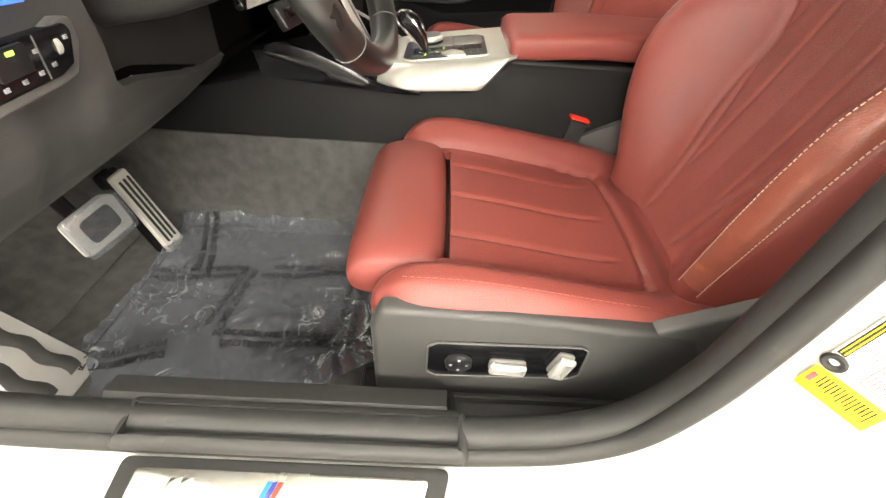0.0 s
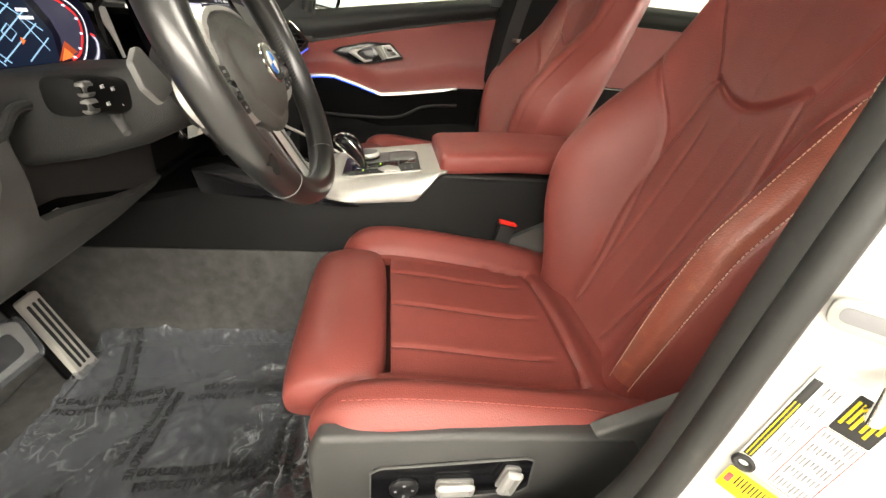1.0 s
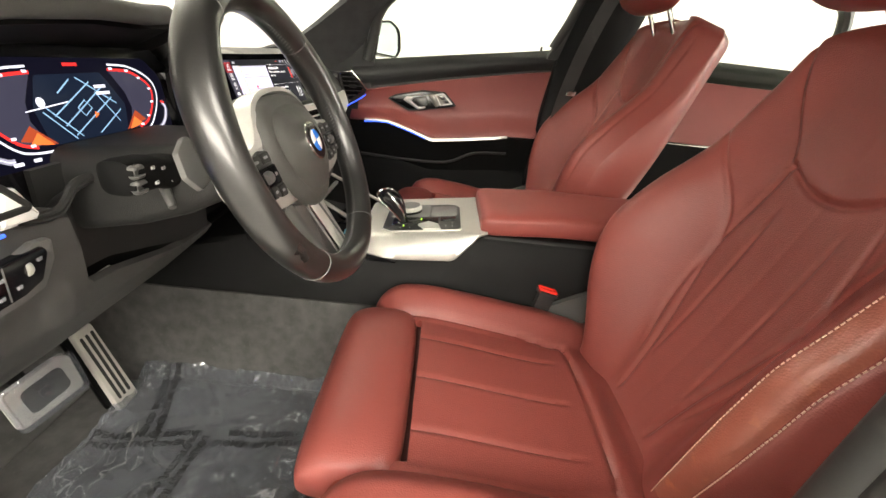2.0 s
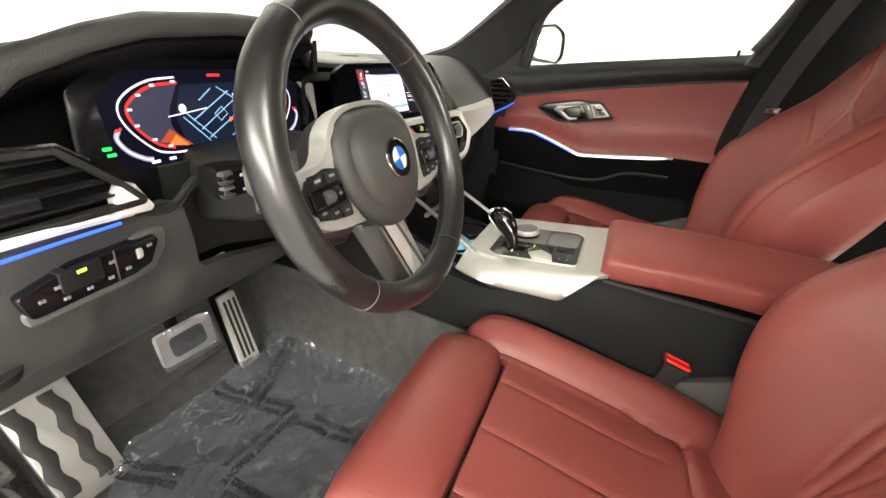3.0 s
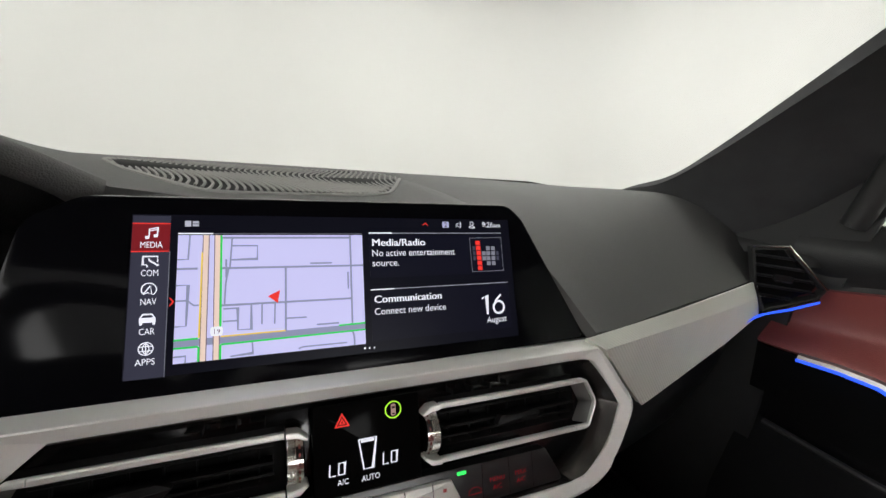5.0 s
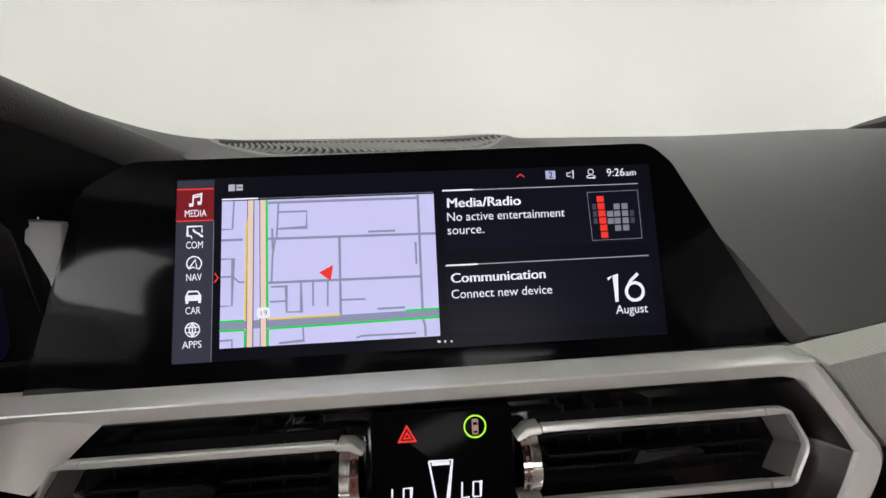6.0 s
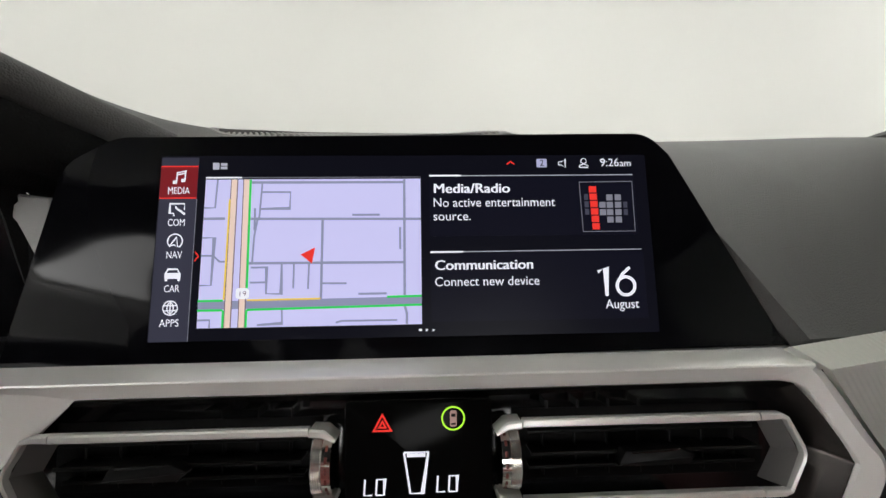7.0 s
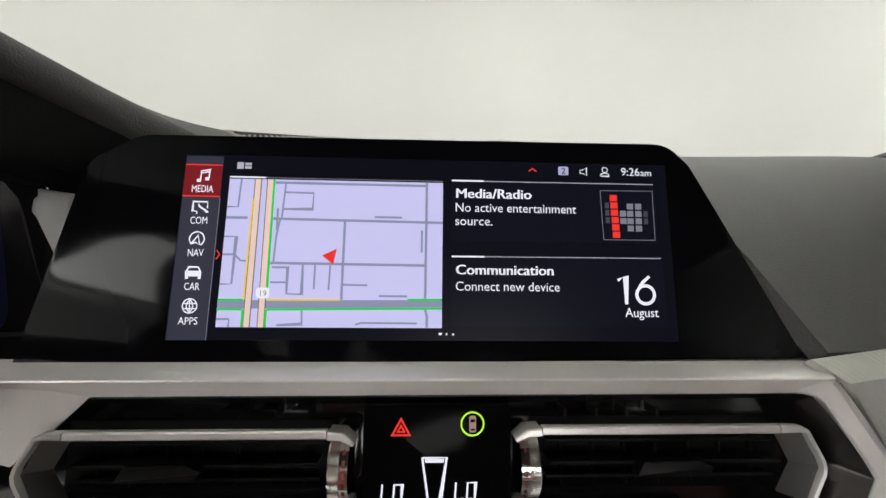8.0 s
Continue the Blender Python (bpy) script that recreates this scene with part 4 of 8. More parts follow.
SCR_PALE = glow("screen_pale", (0.50, 0.50, 0.58), 0.85)
SCR_BACK = glow("screen_back", (0.005, 0.005, 0.009), 0.9)
SCR_MENU = glow("menu_back", (0.042, 0.042, 0.064), 0.85)
SCR_MAP = glow("map_back", (0.60, 0.58, 0.88), 0.95)
SCR_ROAD = glow("map_road", (0.32, 0.34, 0.50), 0.75)
SCR_MAIN = glow("map_main_road", (0.80, 0.62, 0.52), 0.95)
SCR_EDGE = glow("map_road_edge", (0.22, 0.14, 0.16), 0.8)
SCR_GREEN = glow("traffic_green", (0.03, 0.62, 0.10), 0.95)
SCR_YELLOW = glow("traffic_yellow", (0.85, 0.60, 0.08), 0.95)
SCR_RED = glow("screen_red", (0.80, 0.04, 0.03), 1.0)
SCR_DARKRED = glow("screen_dark_red", (0.22, 0.015, 0.02), 0.8)
SCR_WHITE = glow("screen_white", (0.88, 0.88, 0.95), 1.0)
SCR_GREY = glow("screen_grey", (0.25, 0.25, 0.30), 0.8)
SCR_TILE = glow("screen_tile", (0.0065, 0.0065, 0.013), 0.9)
SCR_LIME = glow("lime_ring", (0.45, 0.85, 0.05), 1.2)

display = thing("central_display", "wide black glass central screen showing a map", "screen", m=STACK)
outline = rounded([(-0.1405, -0.0540), (0.2275, -0.0480), (0.2235, -0.0425), (0.1735, 0.0470), (0.1620, 0.0580), (-0.092, 0.0562), (-0.1160, 0.0430)], [0.002, 0.002, 0.003, 0.012, 0.022, 0.025, 0.02], 6)
part("bezel_body", plate(outline, 0.016, 0.003, None, -0.016), SCREEN_GLASS, display, "thick black screen body", local=True)
part("glass", plate(inset(ccw(outline), 0.0012), 0.0006, 0.0003), SCREEN_GLASS, display, "black reflective glass", local=True)


def lit(name, poly, mat, z=0.0008, label="", parent=None):
    return part(name, plate(poly, 0.00012, 0.00003, None, z, 1), mat, parent or display, label, local=True)


def stroke(path, w, z, mat, name="map_line", parent=None):
    """A flat line of one width, laid on the screen."""
    vs, fs = [], []
    p = [Vector(q) for q in path]
    for i in range(len(p)):
        a, b = p[max(i - 1, 0)], p[min(i + 1, len(p) - 1)]
        d = (b - a).normalized()
        nrm = Vector((-d.y, d.x)) * w / 2
        if 0 < i < len(p) - 1:
            d1 = (p[i] - p[i - 1]).normalized()
            nrm /= max(abs(Vector((-d1.y, d1.x)).dot(Vector((-d.y, d.x)))), 0.5)
        vs += [(p[i].x + nrm.x, p[i].y + nrm.y, z), (p[i].x - nrm.x, p[i].y - nrm.y, z)]
    for i in range(len(p) - 1):
        fs.append([2 * i, 2 * i + 1, 2 * i + 3, 2 * i + 2])
    return vs, fs


def lines(name, rows, w, z, mat, parent=None):
    return part(name, join(*[stroke(r, w, z, mat) for r in rows]), mat, parent or display, local=True)


def sk(x, y):
    """The picture's columns lean slightly outwards towards the menu's foot."""
    return (x + 0.33 * min(x - 0.05, 0.0) * (0.045 - y) + 0.30 * max(x - 0.05, 0.0) * (0.02 - y), y)


def quad(x0, y0, x1, y1):
    return [sk(x0, y0), sk(x1, y0), sk(x1, y1), sk(x0, y1)]


def drawn(name, rows, w, z, mat, parent=None):
    return lines(name, [[sk(*p) for p in r] for r in rows], w, z, mat, parent)


def text(name, body, x, y, cap, mat, parent, width=0.0, align="LEFT", bold=0.0, z=0.0013):
    """A line of lettering on the screen: its foot at x, y, capitals of the height cap, drawn out to a width where one is given."""
    at_ = Vector((*sk(x, y), z))
    made = words(name, body, cap / 0.70, Matrix.Translation(at_), mat, parent, align, 0.00003, width=width)
    if bold:
        words(name, body, cap / 0.70, Matrix.Translation(at_ + Vector((bold, 0, 0.00004))), mat, parent, align, 0.00003, width=width)
    return made


back = lit("picture", quad(-0.0705, -0.0400, 0.1610, 0.0458), SCR_BACK, 0.0007, "dark lit picture")
menu = lit("menu_bar", quad(-0.0700, -0.0400, -0.0532, 0.0450), SCR_MENU, 0.0009, "grey menu column with icons")
lit("selected_entry", quad(-0.0700, 0.0258, -0.0532, 0.0407), SCR_DARKRED, 0.0011, parent=menu)
drawn("selection_line", [[(-0.0700, 0.0407), (-0.0532, 0.0407)], [(-0.0700, 0.0258), (-0.0532, 0.0258)]], 0.0006, 0.0013, SCR_RED, menu)
drawn("menu_edge", [[(-0.0530, 0.0255), (-0.0530, -0.0400)]], 0.0003, 0.0012, SCR_GREY, menu)
MX = -0.0613
for word, y, wd in (("MEDIA", 0.0277, 0.0098), ("COM", 0.0128, 0.0076), ("NAV", -0.0022, 0.0070), ("CAR", -0.0176, 0.0068), ("APPS", -0.0331, 0.0086)):
    text("menu_word", word, MX, y, 0.0033, SCR_WHITE, menu, wd, "CENTER")
# menu icons: note, speech bubble with a receiver, compass, car, globe


def icon(name, rows, cy, w=0.0006):
    cx = sk(MX, cy)[0]
    return lines(name, [[(cx + a, cy + b) for a, b in r] for r in rows], w, 0.0014, SCR_WHITE, menu)


def arc(cx, cy, r, a0=0, a1=360, n=24):
    return [(cx + r * math.cos(radians(lerp(a0, a1, i / n))), cy + r * math.sin(radians(lerp(a0, a1, i / n)))) for i in range(n + 1)]


icon("note_icon", [[(-0.0013, -0.0020), (-0.0011, 0.0024), (0.0027, 0.0032), (0.0024, -0.0012)], [(-0.0012, 0.0014), (0.0026, 0.0022)]], 0.0353)
icon("note_head", [[(-0.0030, -0.0021), (-0.0012, -0.0020)], [(0.0008, -0.0013), (0.0025, -0.0012)]], 0.0353, 0.0016)
icon("speech_icon", [[(-0.0016, -0.0018), (-0.0034, -0.0018), (-0.0033, 0.0026), (0.0032, 0.0026), (0.0032, -0.0004)], [(-0.0016, -0.0018), (-0.0014, -0.0032)]], 0.0205)
icon("receiver_icon", [[(-0.0008, 0.0008), (0.0004, -0.0002), (0.0018, -0.0010), (0.0032, -0.0024)], [(-0.0010, 0.0010), (-0.0003, 0.0012)], [(0.0028, -0.0024), (0.0036, -0.0018)]], 0.0205, 0.0009)
icon("compass_icon", [arc(0, 0, 0.0033, -58, 225), [(-0.0026, -0.0024), (0.0006, 0.0018), (0.0013, -0.0026), (-0.0004, -0.0016), (-0.0026, -0.0024)]], 0.0057)
icon("car_icon", [[(-0.0036, -0.0004), (0.0036, -0.0004)]], -0.0098, 0.0026)
icon("car_roof_icon", [[(-0.0030, 0.0008), (-0.0021, 0.0026), (0.0021, 0.0026), (0.0030, 0.0008)]], -0.0098, 0.0007)
icon("car_wheel_icon", [[(-0.0034, -0.0022), (-0.0022, -0.0022)], [(0.0022, -0.0022), (0.0034, -0.0022)]], -0.0098, 0.0013)
icon("globe_icon", [arc(0, 0, 0.0032), [(0, -0.0032), (0, 0.0032)], [(-0.0030, 0.0011), (0.0030, 0.0011)], [(-0.0029, -0.0012), (0.0029, -0.0012)], arc(-0.0020, 0, 0.0034, -60, 60), arc(0.0020, 0, 0.0034, 120, 240)], -0.0248, 0.0005)

# map tile
mp = lit("map_tile", quad(-0.0495, -0.0342, 0.0502, 0.0345), SCR_MAP, 0.0009, "pale lilac street map")
lit("tile_edge", quad(-0.0495, 0.0350, -0.0330, 0.0357), SCR_WHITE, 0.0010, parent=mp)
drawn("tile_line", [[(-0.0330, 0.0353), (0.0502, 0.0353)]], 0.0003, 0.0010, SCR_GREY, mp)
drawn("street", [[(-0.0495, 0.0160), (-0.0398, 0.0160)], [(-0.0284, 0.0158), (0.0502, 0.0151)], [(0.0047, 0.0150), (0.0047, -0.0219)], [(0.0425, 0.0343), (0.0425, -0.0213)], [(0.0425, -0.0256), (0.0434, -0.0290), (0.0434, -0.0340)],
                 [(-0.0280, -0.0049), (0.0425, -0.0053)], [(-0.0284, 0.0330), (0.0425, 0.0328)]], 0.0012, 0.0011, SCR_ROAD, mp)
drawn("lane", [[(-0.0235, 0.0326), (-0.0243, 0.0158)], [(-0.0236, 0.0284), (-0.0104, 0.0283), (-0.0105, 0.0206), (-0.0240, 0.0204)], [(-0.0250, 0.0154), (-0.0262, 0.0075), (-0.0266, -0.0048)],
               [(-0.0270, -0.0069), (-0.0200, -0.0069), (-0.0198, -0.0190), (-0.0131, -0.0192), (-0.0133, -0.0052)], [(-0.0272, -0.0138), (-0.0199, -0.0138)], [(-0.0078, -0.0054), (-0.0078, -0.0168)], [(-0.0010, -0.0054), (-0.0012, -0.0172)],
               [(0.0045, -0.0146), (0.0162, -0.0148)], [(-0.0126, -0.0256), (-0.0122, -0.0326), (-0.0232, -0.0332)], [(0.0115, -0.0328), (0.0140, -0.0320), (0.0390, -0.0321)], [(-0.0440, 0.0344), (-0.0445, 0.0211), (-0.0495, 0.0211)],
               [(-0.0495, 0.0071), (-0.0440, 0.0071), (-0.0443, -0.0148), (-0.0495, -0.0148)], [(-0.0495, -0.0012), (-0.0440, -0.0012), (-0.0412, -0.0040), (-0.0388, -0.0040)], [(-0.0495, -0.0306), (-0.0440, -0.0306), (-0.0440, -0.0341)]],
      0.0009, 0.00115, SCR_ROAD, mp)
drawn("cross_road", [[(-0.0495, -0.0240), (0.0502, -0.0232)]], 0.0038, 0.0012, SCR_ROAD, mp)
drawn("main_road_edge", [[(-0.0362, 0.0344), (-0.0362, -0.0342)], [(-0.0306, 0.0344), (-0.0300, -0.0342)]], 0.0034, 0.0013, SCR_EDGE, mp)
drawn("main_road", [[(-0.0362, 0.0344), (-0.0362, -0.0342)], [(-0.0306, 0.0344), (-0.0300, -0.0342)]], 0.0025, 0.0014, SCR_MAIN, mp)
drawn("traffic_line", [[(-0.0288, 0.0343), (-0.0282, -0.0210)], [(-0.0495, -0.0219), (-0.0385, -0.0218)], [(-0.0495, -0.0262), (-0.0385, -0.0262)], [(-0.0278, -0.0262), (0.0502, -0.0252)], [(0.0345, -0.0213), (0.0502, -0.0211)],
                       [(-0.0382, -0.0262), (-0.0382, -0.0341)], [(-0.0280, -0.0262), (-0.0280, -0.0341)]], 0.0010, 0.0015, SCR_GREEN, mp)
drawn("slow_line", [[(-0.0379, 0.0250), (-0.0382, -0.0215)], [(-0.0280, -0.0218), (0.0045, -0.0216)]], 0.0008, 0.0015, SCR_YELLOW, mp)
sx_, sy_ = sk(-0.0300, -0.0187)
lit("route_sign", rounded(rect(sx_ - 0.0029, sy_ - 0.0024, sx_ + 0.0029, sy_ + 0.0024), 0.0014), SCR_WHITE, 0.0017, parent=mp)
words("route_number", "19", 0.0036, Matrix.Translation((sx_, sy_ - 0.0013, 0.0019)), SCR_EDGE, mp, "CENTER", 0.00003, width=0.0030)
part("cursor", ([(-0.0056, -0.0012, 0.0016), (0.0010, 0.0021, 0.0016), (-0.0004, -0.0054, 0.0016), (-0.0014, -0.0014, 0.0022)], [[0, 1, 3], [1, 2, 3], [2, 0, 3]]), SCR_RED, mp, "red position arrow", local=True)
# street names, as plain bars
for bx, by, bw, up in ((0.0245, 0.0172, 0.0128, 0), (0.0275, -0.0197, 0.0130, 0), (0.0404, 0.0060, 0.0104, 1), (-0.0268, 0.0155, 0.0104, 1)):
    bar = rect(bx - bw / 2, by - 0.0005, bx + bw / 2, by + 0.0005) if not up else rect(bx - 0.0005, by - bw / 2, bx + 0.0005, by + bw / 2)
    lit("street_name", bar, SCR_ROAD, 0.0016, parent=mp)
drawn("menu_arrow", [[(-0.0520, 0.0008), (-0.0504, -0.0014), (-0.0520, -0.0036)]], 0.0006, 0.0016, SCR_RED, menu)

# tiles beside the map
media = lit("media_tile", quad(0.0545, 0.0067, 0.1545, 0.0352), SCR_TILE, 0.0009, "dark tile with two lines of text")
comm = lit("message_tile", quad(0.0545, -0.0333, 0.1560, -0.0012), SCR_TILE, 0.0009, "dark tile with a date")
drawn("tile_line", [[(0.0545, 0.0357), (0.1540, 0.0359)]], 0.0004, 0.0011, SCR_PALE, media)
lit("tile_edge", quad(0.0545, 0.0354, 0.0698, 0.0362), SCR_WHITE, 0.0012, parent=media)
drawn("tile_line", [[(0.0545, -0.0008), (0.1552, -0.0005)]], 0.0004, 0.0011, SCR_PALE, comm)
lit("tile_edge", quad(0.0545, -0.0012, 0.0700, -0.0004), SCR_WHITE, 0.0012, parent=comm)
text("title", "Media/Radio", 0.0560, 0.0274, 0.0046, SCR_WHITE, media, 0.0362, bold=0.00035)
text("line_of_text", "No active entertainment", 0.0559, 0.0207, 0.0043, SCR_WHITE, media, 0.0584)
text("line_of_text", "source.", 0.0559, 0.0142, 0.0043, SCR_WHITE, media, 0.0178)
text("title", "Communication", 0.0562, -0.0092, 0.0046, SCR_WHITE, comm, 0.0462, bold=0.00035)
text("line_of_text", "Connect new device", 0.0562, -0.0168, 0.0043, SCR_WHITE, comm, 0.0493)
lines("day", [[(0.1341, -0.0113), (0.1381, -0.0093), (0.1381, -0.0226)],
              [(0.1496, -0.0092), (0.1462, -0.0122), (0.1438, -0.0158), (0.1430, -0.0182)], arc(0.1475, -0.0180, 0.0043)], 0.0015, 0.0013, SCR_WHITE, comm)
text("month", "August", 0.1360, -0.0285, 0.0043, SCR_WHITE, comm, 0.0162)
text("clock", "9:26", 0.1380, 0.0401, 0.0039, SCR_WHITE, back, 0.0092)
text("clock", "am", 0.1478, 0.0401, 0.0032, SCR_WHITE, back, 0.0054)
lines("status_arrow", [[(0.0918, 0.0412), (0.0937, 0.0426), (0.0956, 0.0412)]], 0.0006, 0.0012, SCR_RED, back)
lit("status_box", rounded(rect(0.1064, 0.0397, 0.1114, 0.0439), 0.0006), glow("status_lilac", (0.45, 0.45, 0.65), 0.9), 0.0011, parent=back)
words("status_number", "2", 0.0044, Matrix.Translation((0.1089, 0.0403, 0.0013)), SCR_BACK, back, "CENTER", 0.00003)
lines("status_icon", [[(0.1172, 0.0408), (0.1172, 0.0424), (0.1186, 0.0424), (0.1204, 0.0438), (0.1204, 0.0396), (0.1186, 0.0408), (0.1172, 0.0408)], arc(0.1295, 0.0427, 0.0013),
                      [(0.1274, 0.0396), (0.1274, 0.0404), (0.1295, 0.0413), (0.1316, 0.0404), (0.1316, 0.0396), (0.1274, 0.0396)]], 0.0004, 0.0012, SCR_WHITE, back)
drawn("view_icon", [[(-0.0466, 0.0408), (-0.0436, 0.0408)]], 0.0032, 0.0012, SCR_PALE, back)
drawn("view_icon", [[(-0.0430, 0.0416), (-0.0400, 0.0416)], [(-0.0430, 0.0400), (-0.0400, 0.0400)]], 0.0013, 0.0012, SCR_PALE, back)
lines("page_dot", [[(0.0488, -0.0368), (0.0502, -0.0368)], [(0.0520, -0.0369), (0.0528, -0.0369)], [(0.0551, -0.0370), (0.0559, -0.0370)]], 0.0010, 0.0012, SCR_WHITE, back)
# cover picture: a red column of squares beside grey ones
lines("picture_frame", [[(0.1269, 0.0323), (0.1529, 0.0326), (0.1534, 0.0083), (0.1280, 0.0082), (0.1269, 0.0323)]], 0.0003, 0.0012, SCR_GREY, media)
part("red_square", join(*[stroke([(0.1315 + 0.0002 * i, 0.0287 - 0.0036 * i), (0.1351 + 0.0002 * i, 0.0287 - 0.0036 * i)], 0.0031, 0.0013, SCR_RED) for i in range(6)]), SCR_RED, media, local=True)
part("grey_square", join(*[stroke([(x, y), (x + 0.0031, y)], 0.0029, 0.0013, SCR_GREY) for x, y in
                           [(x, 0.0247 - 0.0036 * j) for j in range(4) for x in (0.1399, 0.1440)] + [(0.1363, 0.0211), (0.1364, 0.0175)]]), SCR_GREY, media, local=True)
part("dim_square", join(*[stroke([(x, y), (x + 0.0020, y)], 0.0029, 0.0013, SCR_TILE) for x, y in ((0.1290, 0.0250), (0.1291, 0.0214), (0.1292, 0.0178), (0.1481, 0.0211), (0.1482, 0.0175))]), glow("dim_square", (0.07, 0.07, 0.10), 0.8), media, local=True)

# ---- centre panel below the screen: silver frame, vents, climate controls ----
stack = thing("climate_panel", "centre panel with silver frame, air vents and climate controls", "control panel", m=STACK)
part("panel_back", plate(rounded([(-0.170, -0.056), (0.222, -0.054), (0.246, -0.098), (0.205, -0.158), (0.15, -0.163), (-0.17, -0.160)], 0.01), 0.012, 0.002, None, -0.022), GLOSS_STACK, stack, "glossy black panel body", local=True)


def rail(s, t):
    """Upper rail: a bright upper facet and a darker lower one that meet in a crease."""
    x = lerp(-0.164, 0.2280, s)
    y0 = lerp(-0.0500, -0.0488, s)
    zz = knots(t, [0, 0.05, 0.55, 0.60, 0.95, 1.0], [-0.004, 0.0005, 0.0114, 0.0116, 0.0052, 0.0])
    yy = knots(t, [0, 0.05, 0.55, 0.60, 0.95, 1.0], [0.0006, 0.0, -0.0056, -0.0064, -0.0138, -0.0145])
    return Vector((x, y0 + yy, zz))


part("upper_rail", sheet(rail, 40, 40, -0.003), SILVER, stack, "satin silver upper rail", local=True, sharp=18)
# broad silver end that bends down and runs back along the bottom: its outer edge, the crest and the inner edge
P_OUT = [(0.2270, -0.0490, -0.002), (0.2363, -0.0562, 0.003), (0.2471, -0.0706, 0.003), (0.2592, -0.0869, 0.001), (0.2715, -0.1000, -0.004), (0.2760, -0.1120, -0.008), (0.2640, -0.1265, -0.008), (0.2550, -0.1390, -0.008), (0.2440, -0.1530, -0.006),
         (0.2150, -0.1610, 0.000), (0.1700, -0.1650, 0.003), (0.1280, -0.1655, 0.004), (0.0145, -0.1620, 0.004), (-0.160, -0.1610, 0.004)]
P_MID = [(0.2220, -0.0545, 0.0114), (0.2290, -0.0590, 0.0105), (0.2380, -0.0720, 0.010), (0.2490, -0.0885, 0.010), (0.2570, -0.0990, 0.010), (0.2560, -0.1100, 0.010), (0.2460, -0.1260, 0.010), (0.2360, -0.1380, 0.010), (0.2240, -0.1470, 0.011),
         (0.2030, -0.1530, 0.012), (0.1650, -0.1550, 0.013), (0.1260, -0.1550, 0.013), (0.0145, -0.1535, 0.013), (-0.160, -0.1525, 0.013)]
P_IN = [(0.2139, -0.0626, 0.0055), (0.2218, -0.0640, 0.0070), (0.2275, -0.0680, 0.008), (0.2400, -0.0876, 0.008), (0.2464, -0.0980, 0.008), (0.2462, -0.1030, 0.008), (0.2330, -0.1240, 0.009), (0.2230, -0.1330, 0.010), (0.2090, -0.1420, 0.011),
        (0.1940, -0.1452, 0.012), (0.1610, -0.1460, 0.012), (0.1173, -0.1450, 0.012), (-0.0119, -0.1445, 0.012), (-0.160, -0.1440, 0.012)]
rows = []
for a, m_, b in zip(*(spline(q, 5) for q in (P_OUT, P_MID, P_IN))):
    rows.append([a + Vector((0, 0, -0.016)), a, a.lerp(m_, 0.5) + Vector((0, 0, 0.0016)), m_, m_.lerp(b, 0.9), b + Vector((0, 0, -0.0008)), b + Vector((0, 0, -0.014))])
part("side_rail", loft(rows), SILVER, stack, "satin silver side and lower rail", local=True, sharp=22)
# dark metal bevel inside the rail, sloping down to the black field
P_LIP = [(-0.160, -0.0690, -0.004), (0.060, -0.0690, -0.004), (0.2110, -0.0672, -0.004), (0.2190, -0.0700, -0.005), (0.2290, -0.0815, -0.005), (0.2345, -0.0940, -0.005), (0.2345, -0.0995, -0.005), (0.2240, -0.1200, -0.004), (0.2080, -0.1330, -0.002), (0.1890, -0.1400, 0.0), (0.1600, -0.1420, 0.002), (-0.160, -0.1420, 0.002)]
P_EDGE = [(-0.160, -0.0648, 0.0045), (0.060, -0.0640, 0.0045), (0.2139, -0.0632, 0.0045), (0.2222, -0.0646, 0.0060), (0.2365, -0.0828, 0.0070), (0.2458, -0.0978, 0.0070), (0.2456, -0.1030, 0.0070), (0.2325, -0.1236, 0.0080), (0.2095, -0.1414, 0.0100), (0.1940, -0.1446, 0.0110), (0.1610, -0.1454, 0.0110), (-0.160, -0.1440, 0.0110)]
part("inner_lip", loft([[b, b.lerp(a, 0.5) + Vector((0, 0, 0.0003)), a, a + Vector((0, 0, -0.008)), b + Vector((0, 0, -0.010))] for a, b in zip(spline(P_LIP, 5), spline(P_EDGE, 5))]), BRONZE, stack, "dark polished inner bevel", local=True, sharp=40)


def elbow(s, t):
    """Broad silver shield at the driver's end of the upper rail."""
    a = Vector((lerp(-0.163, -0.094, s), lerp(-0.0555, -0.058, s), 0))
    b = Vector((lerp(-0.150, -0.135, s), lerp(-0.090, -0.094, s), 0))
    p = a.lerp(b, t ** lerp(1.0, 1.3, s))
    return Vector((p.x, p.y, 0.004 + 0.006 * math.sin(math.pi * lerp(0.15, 0.85, s)) * (1 - t) - 0.004 * t))


part("rail_elbow", sheet(elbow, 16, 12, -0.006), SILVER, stack, "broad silver end of the rail", local=True)


